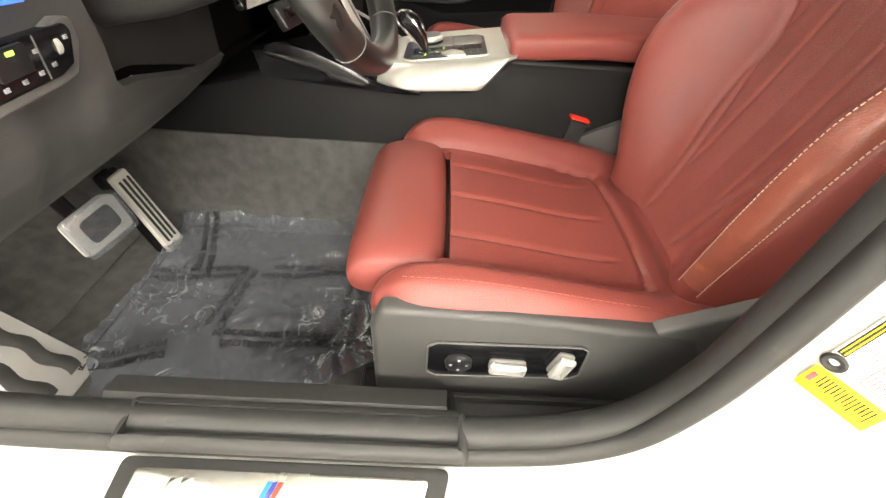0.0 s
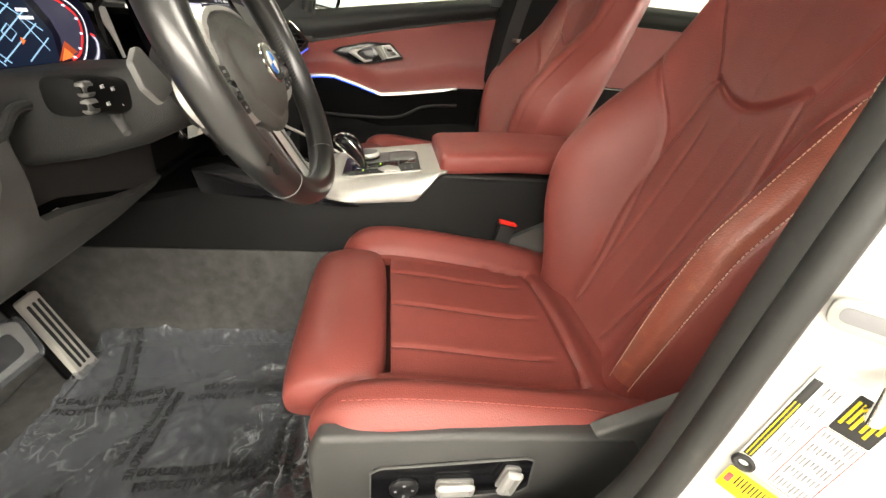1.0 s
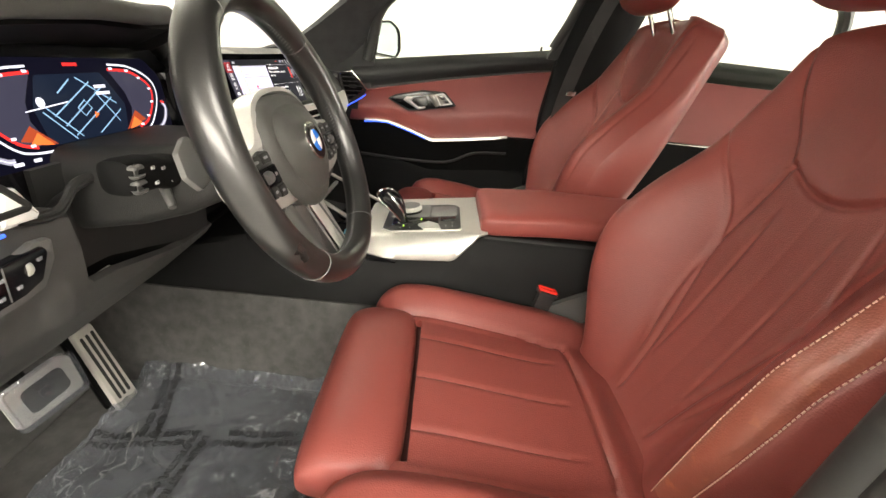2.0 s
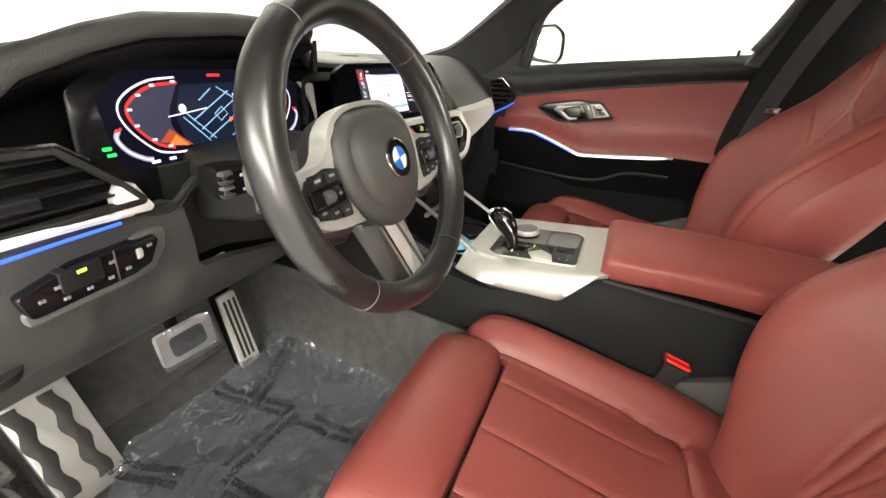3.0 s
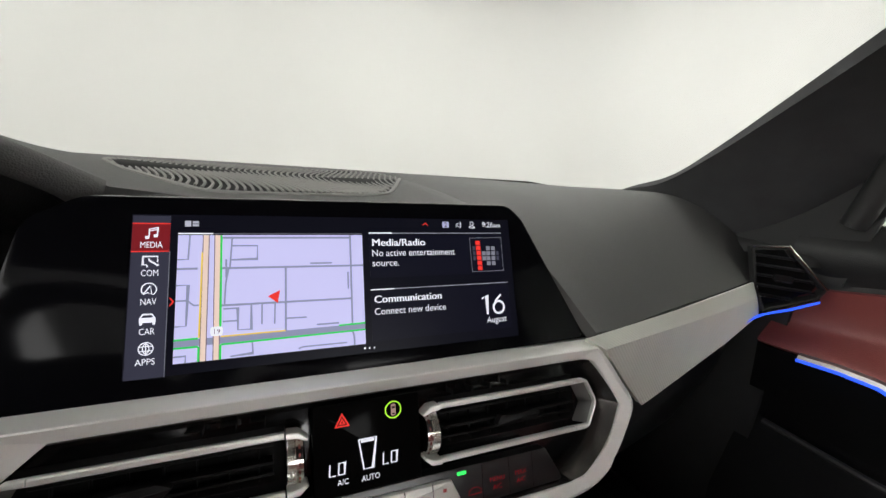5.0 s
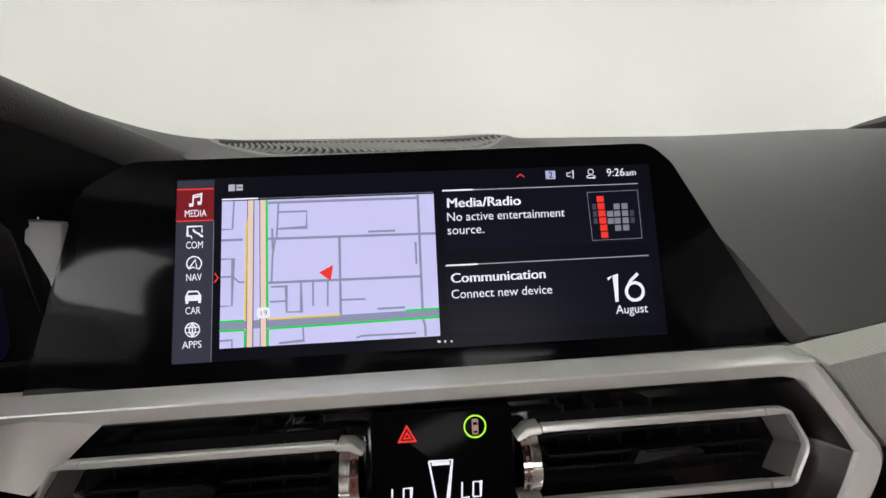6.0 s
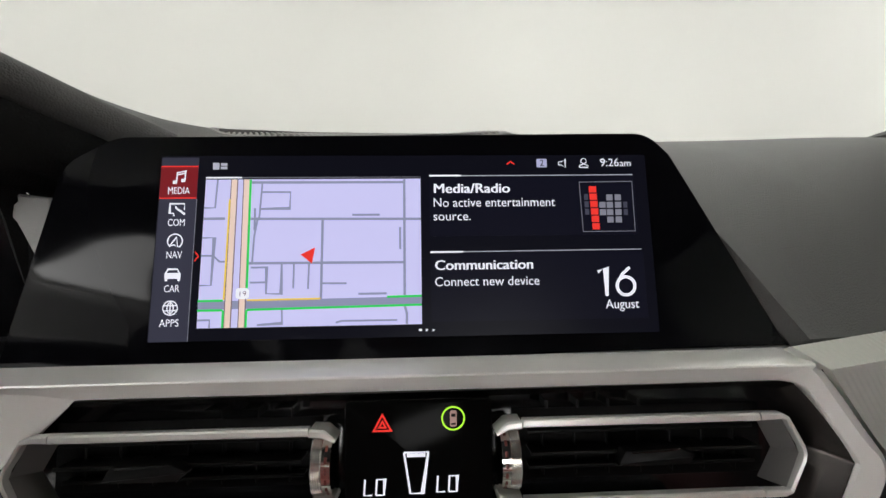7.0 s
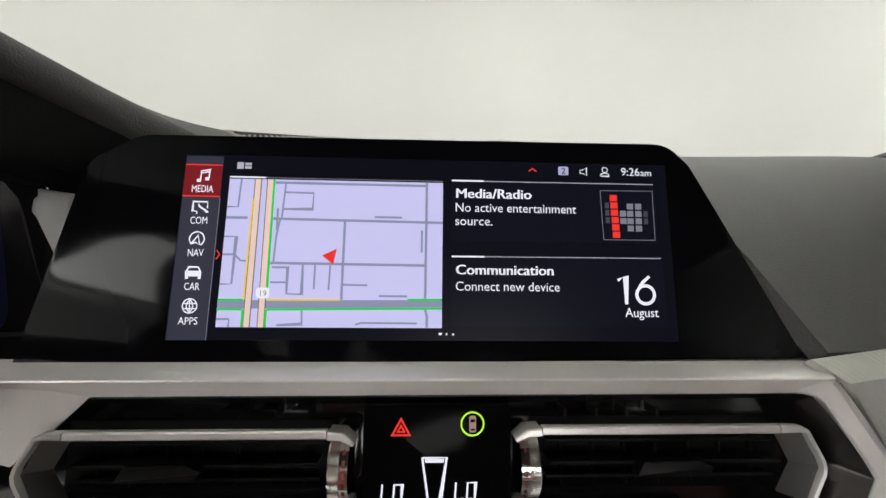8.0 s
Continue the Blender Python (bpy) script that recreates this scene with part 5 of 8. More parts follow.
def bar_strip(path, w, z0, z1, edge=0.0007):
    """A flat bar along a line in the panel's plane, with bevelled edges. w is one width or one for each point."""
    p = [Vector(q) for q in path]
    rings_ = []
    for i in range(len(p)):
        d1 = (p[i] - p[i - 1]).normalized() if i > 0 else (p[1] - p[0]).normalized()
        d2 = (p[i + 1] - p[i]).normalized() if i < len(p) - 1 else d1
        n_ = Vector((-(d1 + d2).y, (d1 + d2).x)).normalized()
        h_ = (w[i] if isinstance(w, (list, tuple)) else w) / 2 / max(n_.dot(Vector((-d1.y, d1.x))), 0.5)
        rings_.append([(*(p[i] + n_ * k), z) for k, z in ((h_, z0), (h_, z1 - edge), (h_ - edge, z1), (-h_ + edge, z1), (-h_, z1 - edge), (-h_, z0))])
    return loft(rings_)


def centre_vent(sg, x_joint, x_hub, x_tip, y_top, y_bot, label):
    """A wide vent. sg: 1 where its pointed end lies to the right. Chrome bars above and below, a six-sided end, blades and a knurled wheel."""
    ym = (y_top + y_bot) / 2
    X = lambda d: x_tip - sg * d
    v = part("air_vent", bar_strip([(x_hub + sg * 0.0005, y_top), (x_joint - sg * 0.0004, y_top)], 0.0034, 0.0090, 0.0130), VENT_BAR, stack, label, local=True)
    part("lower_bar", bar_strip([(x_hub + sg * 0.0005, y_bot), (x_joint - sg * 0.0004, y_bot)], 0.0032, 0.0085, 0.0125), VENT_BAR, v, local=True)
    end = [(x_joint + sg * 0.0004, y_top), (X(0.0100), y_top), (X(0.0070), y_top - 0.0012), (X(0.0006), ym + 0.0030), (X(0.0), ym), (X(0.0006), ym - 0.0030), (X(0.0075), y_bot + 0.0008), (X(0.0105), y_bot), (x_joint + sg * 0.0004, y_bot)]
    part("end_piece", bar_strip(end, [0.0034, 0.0028, 0.0018, 0.0016, 0.0016, 0.0016, 0.0018, 0.0028, 0.0032], 0.0088, 0.0128), VENT_BAR, v, "six-sided chrome end", local=True)
    # slanted cheeks inside the pointed end
    rim_ = [(x_joint + sg * 0.001, y_top - 0.0016), (X(0.0085), y_top - 0.0018), (X(0.0018), ym), (X(0.0088), y_bot + 0.0018), (x_joint + sg * 0.001, y_bot + 0.0016)]
    deep = [(x_joint - sg * 0.0035, y_top - 0.0030), (X(0.0072), y_top - 0.0075), (X(0.0008), ym - 0.0042), (X(0.0085), y_bot - 0.0010), (x_joint - sg * 0.0035, y_bot + 0.0030)]
    for k in (1, 2):
        q = [rim_[k], rim_[k + 1], deep[k + 1], deep[k]]
        zz = (0.0105, 0.0105, -0.004, -0.004)
        part("cheek", ([(*p, z) for p, z in zip(q, zz)] + [(*p, z - 0.002) for p, z in zip(q, zz)], [[0, 1, 2, 3], [7, 6, 5, 4], [0, 4, 5, 1], [1, 5, 6, 2], [2, 6, 7, 3], [3, 7, 4, 0]]), CHEEK, v, "dark satin cheek", local=True, sharp=10)
    x0, x1 = sorted((x_hub + sg * 0.006, X(0.0120)))
    part("throat", plate(rect(min(x_hub, X(0.004)), y_bot, max(x_hub, X(0.004)), y_top), 0.001, 0.0003, None, -0.0095), VOID, v, local=True)
    for yy_, zf in ((ym + 0.0075, -0.002), (ym - 0.0005, 0.003), (ym - 0.0085, -0.002)):
        part("blade", box(x0, yy_ - 0.0010, -0.009, x1, yy_ + 0.0010, zf, 0.0006, 2), BLADE, v, local=True)
    for i in range(7):
        xx = lerp(x0, x1, (i + 0.5) / 7)
        part("rear_blade", box(xx - 0.0006, y_bot + 0.003, -0.0088, xx + 0.0006, y_top - 0.003, -0.005, 0.0004, 1), BLADE, v, local=True)
    tx = lerp(x0, x1, 0.38 if sg < 0 else 0.50)
    tab = [(tx - 0.017, ym - 0.0052), (tx + 0.015, ym - 0.0052), (tx + 0.020, ym - 0.0010), (tx + 0.012, ym + 0.0024), (tx - 0.013, ym + 0.0018)]
    tb_ = part("vane_tab", plate(rounded(tab, 0.0015), 0.006, 0.0012, None, 0.002), BLADE, v, local=True)
    part("tab_edge", tube(spline([(tx - 0.010, ym + 0.0010, 0.0082), (tx + 0.006, ym + 0.0014, 0.0082), (tx + 0.012, ym + 0.0022, 0.0080)], 4), 0.00028, 5), CHROME, tb_, local=True)
    # knurled wheel: a studded band and a smooth band with dashes
    c = Vector((x_hub - sg * 0.0050, ym, 0.000))
    rr = 0.0143
    km = Matrix.Translation(c) @ pose(0, 0, 0, 0, 90, 0)
    kn = part("wheel", lathe([(0.0, -0.0048), (rr - 0.0015, -0.0048), (rr, -0.0040), (rr, 0.0040), (rr - 0.0015, 0.0048), (0.0, 0.0048)], km, 64), CHROME, v, "knurled chrome vent wheel", local=True)
    studs = []
    for i in range(46):
        for j in range(5):
            a = radians(-84 + i * 3.7 + (j % 2) * 1.85)
            out_ = Vector((0, math.sin(a), math.cos(a)))
            tan_ = Vector((0, math.cos(a), -math.sin(a)))
            ctr = c + Vector((sg * (0.0002 + j * 0.00095), 0, 0)) + rr * out_
            studs.append(([ctr + Vector((0.00062, 0, 0)), ctr + tan_ * 0.00052, ctr - Vector((0.00062, 0, 0)), ctr - tan_ * 0.00052, ctr + 0.00055 * out_], [[0, 1, 4], [1, 2, 4], [2, 3, 4], [3, 0, 4]]))
    tagged(part("knurl", join(*studs), CHROME, kn, "fine diamond knurling", local=True, sharp=5), kind="stuff")
    for i in range(9):
        a = radians(-72 + i * 18)
        pts_ = [c + Vector((-sg * 0.0021, 0, 0)) + (rr + 0.0001) * Vector((0, math.sin(a + d_), math.cos(a + d_))) for d_ in (-0.085, -0.03, 0.03, 0.085)]
        part("dash", loft([[p + Vector((-0.0006, 0, 0)), p + Vector((0.0006, 0, 0)), p + Vector((0.0006, 0, 0)) * 0.9 + (p - c).normalized() * 0.00012, p - Vector((0.0006, 0, 0)) * 0.9 + (p - c).normalized() * 0.00012] for p in pts_]), DASH, kn, "dark red dash", local=True)
    for yb_, dn in ((y_top, -1), (y_bot, 1)):
        part("hub_cap", bar_strip([(x_hub - sg * 0.0003, yb_), (x_hub - sg * 0.0062, yb_ + 0.0004 * dn), (x_hub - sg * 0.0112, yb_ + dn * 0.0036)], [0.0034, 0.0034, 0.0016], 0.004, 0.0145), VENT_BAR, v, "chrome bar end over the wheel", local=True)
    return v


centre_vent(-1, -0.1045, 0.0022, -0.1225, -0.0775, -0.1085, "wide air vent with a chrome outline")
centre_vent(1, 0.1996, 0.0930, 0.2195, -0.0765, -0.1095, "wide air vent with a chrome outline")
cb = part("climate_display", plate(rounded(rect(0.0165, -0.1170, 0.0805, -0.0660), 0.002), 0.0100, 0.001), DISPLAY_BLACK, stack, "small black climate screen", local=True)
Z = 0.0108


def tri_mark(cx, cy, s):
    return [(cx - s, cy - 0.78 * s), (cx + s, cy - 0.78 * s), (cx, cy + s)]


hz = tri_mark(0.0328, -0.0752, 0.0044)
part("hazard_mark", join(ring_plate(hz, inset(ccw(hz), 0.0008), 0.0002, None, Z, 0.00005), ring_plate(inset(ccw(hz), 0.0014), inset(ccw(hz), 0.0021), 0.0002, None, Z, 0.00005)), SCR_RED, cb, "lit red warning triangle", local=True)
part("ring_mark", tube([(0.0634 + 0.0048 * math.cos(a), -0.0738 + 0.0048 * math.sin(a), Z) for a in [2 * math.pi * j / 40 for j in range(40)]], 0.00038, 5, True), SCR_LIME, cb, "lit lime-green ring", local=True)
part("car_mark", plate(rounded(rect(0.0620, -0.0773, 0.0649, -0.0704), 0.0009), 0.0003, 0.0001, None, Z), glow("pink_mark", (0.55, 0.34, 0.30), 0.6), cb, local=True)
for y0_, y1_ in ((-0.0730, -0.0718), (-0.0764, -0.0757)):
    part("car_window", plate(rect(0.0625, y0_, 0.0644, y1_), 0.0003, 0.0001, None, Z + 0.0003), VOID, cb, local=True)
lines("flow_mark", [[(0.0420, -0.0876), (0.0446, -0.1045), (0.0498, -0.1045), (0.0524, -0.0876), (0.0420, -0.0876)]], 0.0009, Z, SCR_WHITE, cb)
lines("flow_level", [[(0.0432, -0.0888), (0.0512, -0.0888)]], 0.0015, Z, SCR_WHITE, cb)
for bx, by in ((0.0250, -0.1051), (0.0560, -0.1046)):
    lines("climate_word", [[(bx + 0.0004, by + 0.0070), (bx, by + 0.0004), (bx + 0.0034, by + 0.0004)], [(bx + 0.0050, by + 0.0004), (bx + 0.0054, by + 0.0068), (bx + 0.0088, by + 0.0068), (bx + 0.0084, by + 0.0004), (bx + 0.0050, by + 0.0004)]], 0.0008, Z, SCR_WHITE, cb)
words("climate_word", "A/C", 0.0045, Matrix.Translation((0.0293, -0.1105, Z)), SCR_WHITE, cb, depth=0.00003, width=0.0062)
words("climate_word", "AUTO", 0.0045, Matrix.Translation((0.0430, -0.1112, Z)), SCR_WHITE, cb, depth=0.00003, width=0.0108)
# rocker bar and buttons
rk = part("rocker_bar", plate(rounded([(0.0055, -0.1394), (0.1071, -0.1398), (0.0992, -0.1228), (0.0106, -0.1218)], 0.0012), 0.0125, 0.0015), SILVER, stack, "satin silver rocker bar", local=True)
for i, x in enumerate((0.028, 0.048, 0.068, 0.086)):
    part("rocker_joint", box(x - 0.0003, -0.1390, 0.0123, x + 0.0003, -0.1226, 0.0128, 0.0001, 1), PANEL_BLACK, rk, local=True)
for x, y, mt in ((0.0185, -0.1275, INK_RED), (0.0175, -0.1340, BLUE_BADGE), (0.0940, -0.1275, INK_RED), (0.0965, -0.1340, BLUE_BADGE), (0.058, -0.1275, INK_RED), (0.058, -0.1335, INK_RED), (0.038, -0.130, INK_GREY), (0.077, -0.130, INK_GREY)):
    part("rocker_mark", plate(rounded(rect(x - 0.0012, y - 0.0010, x + 0.0012, y + 0.0010), 0.0003), 0.0003, 0.0001, None, 0.0125), mt, rk, local=True)
bs = part("button_strip", plate(rounded([(-0.150, -0.1440), (0.188, -0.1435), (0.174, -0.1190), (0.0805, -0.1175), (-0.150, -0.1175)], 0.003), 0.0085, 0.001), PANEL_BLACK, stack, "black button strip", local=True)
GREEN_LED = glow("green_led", (0.05, 0.9, 0.12), 1.6)
for x in (-0.0049, 0.1076):
    part("indicator", plate(rounded(rect(x - 0.0032, -0.1226, x + 0.0032, -0.1206), 0.0008), 0.0005, 0.0001, None, 0.0086), GREEN_LED, bs, "lit green bar", local=True)
for word, x, y in (("AUTO", -0.0022, -0.1318), ("REAR", -0.0228, -0.1300), ("MAX", -0.0425, -0.1292)):
    words("button_word", word, 0.0047, Matrix.Translation((x, y, 0.0088)), SCR_GREY, bs, "CENTER", 0.00003)
for cx in (-0.0228, -0.0425):
    lines("button_icon", [[(cx - 0.003, -0.1332), (cx + 0.003, -0.1332), (cx + 0.0022, -0.1368), (cx - 0.0022, -0.1368), (cx - 0.003, -0.1332)], [(cx - 0.001, -0.1340), (cx - 0.001, -0.1362)], [(cx + 0.001, -0.1340), (cx + 0.001, -0.1362)]], 0.0004, 0.0088, SCR_DARKRED, bs)
lines("button_icon", [[(0.1120, -0.1365), (0.1125, -0.1340), (0.1150, -0.1325), (0.1185, -0.1325), (0.1210, -0.1345), (0.1212, -0.1365), (0.1120, -0.1365)]], 0.0004, 0.0088, SCR_DARKRED, bs)
for word, x, y in (("MENU", 0.1335, -0.1320), ("A/C", 0.1335, -0.1370), ("MAX", 0.1520, -0.1318), ("A/C", 0.1520, -0.1368)):
    words("button_word", word, 0.0042, Matrix.Translation((x, y, 0.0088)), SCR_DARKRED, bs, "CENTER", 0.00003)
for x in (0.1225, 0.143, 0.162):
    part("button_joint", box(x - 0.0002, -0.1430, 0.0083, x + 0.0002, -0.1190, 0.0087, 0.0001, 1), VOID, bs, local=True)
# small catches above the vents
for x in (-0.0385, -0.0225, -0.0078):
    part("fin", join(box(x - 0.0082, -0.0702, -0.008, x, -0.0694, 0.003, 0.0003, 1), box(x - 0.0007, -0.0740, -0.008, x, -0.0702, 0.003, 0.0003, 1)), BLADE, stack, local=True)
for x in (0.1067, 0.1213, 0.1355, 0.1500):
    part("fin", box(x - 0.0008, -0.0735, -0.008, x + 0.0008, -0.0695, 0.003, 0.0004, 1), BLADE, stack, local=True)
# lower radio panel
part("radio_panel", plate(rounded([(-0.105, -0.2080), (0.150, -0.2080), (0.195, -0.1665), (-0.115, -0.1660)], 0.008), 0.012, 0.003, None, -0.008), PANEL_BLACK, stack, "black audio control panel", local=True)
for i in range(8):
    x = -0.080 + i * 0.030
    part("audio_button", plate(rounded(rect(x - 0.012, -0.193, x + 0.012, -0.178), 0.002), 0.0022, 0.0008, None, 0.004), GLOSS, stack, local=True)


# ---- seats ----
def notch(d, w, depth):
    """Depth of a sewn groove at the distance d from its line."""
    return depth * math.exp(-(d / w) ** 2)


def cushion_top(x, y):
    """Height of the cushion over its base, at x across and y along (0 at the gap behind the thigh support)."""
    ins = lerp(0.558, 0.522, step(0, -0.31, y)) + 0.006 * math.cos(x * 9)
    ax = abs(x)
    hb = lerp(0.040, 0.044, step(-0.02, -0.2, y)) * (1 - 0.35 * step(-0.26, -0.35, y))
    z = ins + hb * step(0.145, 0.205, ax) - 0.028 * step(0.215, 0.252, ax) ** 1.5
    d_side = ax - lerp(0.162, 0.150, step(-0.2, -0.32, y))
    z -= notch(d_side, 0.0045, 0.006) * (1 if y > -0.325 else 0)
    if ax < 0.150:
        z -= notch(y + 0.322 - 0.35 * (ax * 2.6) ** 4, 0.005, 0.006)
    for gx in (-0.098, 0.0, 0.098):
        z -= notch(x - gx, 0.0035, 0.0035) * step(-0.30, -0.26, y) * (1 - step(-0.01, 0.0, y))
    return z - 0.010 * step(-0.335, -0.37, y)


SEAM_A = ([0.04, 0.21, 0.42, 0.55, 0.65, 0.75], [0.050, 0.066, 0.097, 0.106, 0.152, 0.209])
SEAM_B = ([0.10, 0.18, 0.28, 0.43, 0.57, 0.68], [0.066, 0.080, 0.100, 0.103, 0.088, 0.075])


def soft(h, xs, ys, r=0.075):
    """A rounded line through knots."""
    return sum(w_ * knots(h + d_ * r, xs, ys) for d_, w_ in ((-1.0, 0.06), (-0.66, 0.13), (-0.33, 0.19), (0.0, 0.24), (0.33, 0.19), (0.66, 0.13), (1.0, 0.06)))


def back_width(h):
    return math.sqrt(max(1 - (max(h - 0.90, 0) / 0.1025) ** 2.6, 0.05)) * soft(h, [0, 0.1, 0.2, 0.33, 0.5, 0.65, 0.8, 0.9, 0.96, 1.0], [0.190, 0.212, 0.240, 0.262, 0.260, 0.240, 0.220, 0.208, 0.200, 0.195])


def backrest_front(x, h):
    """Depth of the backrest's face, at x across and h from its foot (0) to its top (1)."""
    w = back_width(h)
    ax = abs(x)
    q = ax / w
    bd = soft(h, [0, 0.1, 0.2, 0.30, 0.40, 0.53, 0.68, 0.85, 1.0], [0.026, 0.052, 0.082, 0.103, 0.108, 0.080, 0.034, 0.018, 0.010], 0.05)
    d = bd * step(0.36, 0.76, q) - 0.050 * step(0.76, 1.02, q) ** 1.3 - 0.020 * (1 - q) * math.sin(math.pi * h)
    xa = soft(h, *SEAM_A)
    if h < 0.76:
        d -= notch(ax - xa, 0.0045, 0.0055) * step(0.02, 0.06, h) * (1 - step(0.66, 0.75, h))
    if 0.08 < h < 0.70:
        d -= notch(ax - soft(h, *SEAM_B), 0.0040, 0.0035) * step(0.12, 0.2, h)
        d -= notch(ax - 0.050, 0.0035, 0.0028) * step(0.14, 0.24, h) * (1 - step(0.55, 0.62, h))
    wp = soft(h, [0.62, 0.66, 0.685, 0.82, 0.95, 1.0], [0.075, 0.075, 0.076, 0.128, 0.166, 0.17])
    line = 0.690 - 0.045 * (1 - (min(ax, 0.072) / 0.072) ** 2)
    if h > 0.62 and ax < wp + 0.03:
        edge_ = min(h * 0.64 - line * 0.64, (wp - ax) * 0.9)
        d += 0.004 * step(-0.006, 0.010, edge_)
        d -= notch(edge_, 0.0045, 0.0045)
    d -= notch(q - 0.865, 0.014, 0.003) * (1 - step(0.82, 0.95, h))
    return d


def seat(xc, side, dy, dz, rise, worn, name_label, recline=18, L=0.640):
    """A sports seat. side: -1 where the switches face the left, 1 where they face the right."""
    s = thing("front_seat", name_label, "seat", (xc, -0.15, 0.298), "front seats")
    P = lambda x, y, z: Vector((xc + x, y + dy, z + dz))
    # cushion
    rings = []
    ny, nx = 70, 110
    for j in range(ny + 1):
        y = lerp(-0.036, -0.385, j / ny)
        top = []
        for i in range(nx + 1):
            x = lerp(-0.246, 0.246, i / nx)
            top.append(P(x, y, cushion_top(x, y)))
        under = [P(0.243, y, 0.515), P(0.20, y, 0.490), P(-0.20, y, 0.490), P(-0.243, y, 0.515)]
        rings.append(top + under)
    cushion = part("cushion", loft(rings), RED, s, "stitched red leather cushion", sharp=60)
    # side bolsters running forward beside the thigh support
    for sg in (-1, 1):
        rr = []
        xs_ = [lerp(0.148, 0.246, i / 22) for i in range(23)]
        for j in range(29):
            t = j / 28
            y = lerp(-0.037, 0.062, t)
            k = math.sqrt(max(1 - max((t - 0.30) / 0.70, 0) ** 2.2, 0.002)) * 1.004
            prof = [(x, cushion_top(x, -0.04)) for x in xs_] + [(0.243, 0.515), (0.20, 0.490), (0.160, 0.495)]
            rr.append([P(sg * (0.203 + (x - 0.203) * k), y, 0.540 + (z - 0.540) * k - 0.012 * t * t) for x, z in prof])
        part("bolster_end", loft(rr), RED, s, "rounded red leather bolster end", sharp=70)
    # thigh support, a separate roll
    rr = []
    for i in range(41):
        x = lerp(-0.170, 0.170, i / 40)
        k = math.sqrt(max(1 - (abs(x) / 0.1705) ** 4.5, 0.0))
        ring = []
        for j in range(36):
            a = 2 * math.pi * j / 36
            ca, sa = math.cos(a), math.sin(a)
            ry, rz = 0.068, 0.046
            e = 0.74
            yy = 0.038 + ry * math.copysign(abs(ca) ** e, ca) * (0.84 + 0.16 * k)
            zz = 0.535 + rz * math.copysign(abs(sa) ** e, sa) * (0.55 + 0.45 * k) - 0.16 * max(yy - 0.045, 0) ** 1.15 * (1 if sa > 0 else 0.4)
            ring.append(P(x, yy, zz))
        rr.append(ring)
    part("thigh_support", loft(rr), RED, s, "rounded red leather thigh support", sharp=70)
    # block filling the gap, the shade there put into its dark colour
    part("gap_shadow", box(xc - 0.165, dy - 0.044, dz + 0.50, xc + 0.165, dy - 0.026, dz + 0.542, 0.002, 2), GAP_SHADE, s, "dark block in the gap behind the thigh support, shade in its colour")
    # backrest
    lean_ = radians(recline)
    foot = Vector((0, -0.378, 0.512 + rise))
    upv, outv = Vector((0, -math.sin(lean_), math.cos(lean_))), Vector((0, math.cos(lean_), math.sin(lean_)))
    B = lambda x, h, d: P(x, *(foot + upv * (h * L) + outv * d).yz)
    rings, nh, nb = [], 220, 260
    for j in range(nh + 1):
        h = j / nh
        w = back_width(h)
        dome = 0.035 * (max(h - 0.93, 0) / 0.07) ** 2
        front = [B(lerp(-w, w, i / nb), h, backrest_front(lerp(-w, w, i / nb), h) - dome - 0.012 * (abs(2 * i / nb - 1) ** 20)) for i in range(nb + 1)]
        bk = [B(w * 0.995, h, -0.050 - dome * 0.5), B(w * 0.86, h, -0.086), B(0, h, -0.110), B(-w * 0.86, h, -0.086), B(-w * 0.995, h, -0.050 - dome * 0.5)]
        rings.append(front + bk)
    vf = loft(rings)
    n_ring = nb + 1 + 5
    pick = []
    for f in vf[1]:
        if len(f) > 4:
            pick.append(0)
            continue
        i, h = f[0] % n_ring, (f[0] // n_ring) / nh
        q = 2 * i / nb - 1
        pick.append(1 if worn and i < nb and 0.745 < -q < 0.862 and 0.04 < h < 0.86 else 0)
    back = part("backrest", vf, RED, s, "stitched red leather backrest", sharp=60, mats=[RED, WORN], pick=pick)
    # rows of stitches along the outer bolster seam
    for sg, qq, mat_ in ((-1, 0.740, THREAD), (-1, 0.868, THREAD), (1, 0.868, RED_THREAD))[0 if worn else 2:]:
        st = []
        for k in range(90):
            h0 = 0.03 + k * 0.0085
            h1 = h0 + 0.0055
            pts = []
            for h in (h0, h1):
                x = sg * qq * back_width(h)
                pts.append(B(x, h, backrest_front(x, h) - 0.012 * qq ** 20 + 0.0010))
            st.append(tube(pts, 0.0009, 4))
        part("stitching", join(*st), mat_, back, "row of pale stitches")
    st = []
    for k in range(46):
        y0 = 0.02 - k * 0.0085
        st.append(tube([P(-0.222, y, (cushion_top(-0.222, min(y, -0.04))) + 0.0012) for y in (y0, y0 - 0.0055)], 0.0008, 4))
    part("stitching", join(*st), RED_THREAD, cushion, "row of red stitches")
    # headrest on two posts
    for px in (-0.055, 0.055):
        part("headrest_post", tube([B(px, 0.90, -0.020), B(px, 0.97, 0.040), B(px, 1.06, 0.085)], 0.006, 10), CHROME, s, "chrome headrest post")
    hr = []
    for j in range(17):
        t = j / 16
        h = lerp(0.940, 1.205, t)
        w = 0.130 * math.sqrt(max(1 - abs(2 * t - 1) ** 9, 0.02))
        th = 0.052 * math.sqrt(max(1 - abs(2 * t - 1) ** 5, 0.02))
        hr.append([B(w * math.copysign(abs(math.cos(a)) ** 0.6, math.cos(a)), h, 0.088 + 0.02 * t + th * math.copysign(abs(math.sin(a)) ** 0.7, math.sin(a))) for a in [2 * math.pi * k / 32 for k in range(32)]])
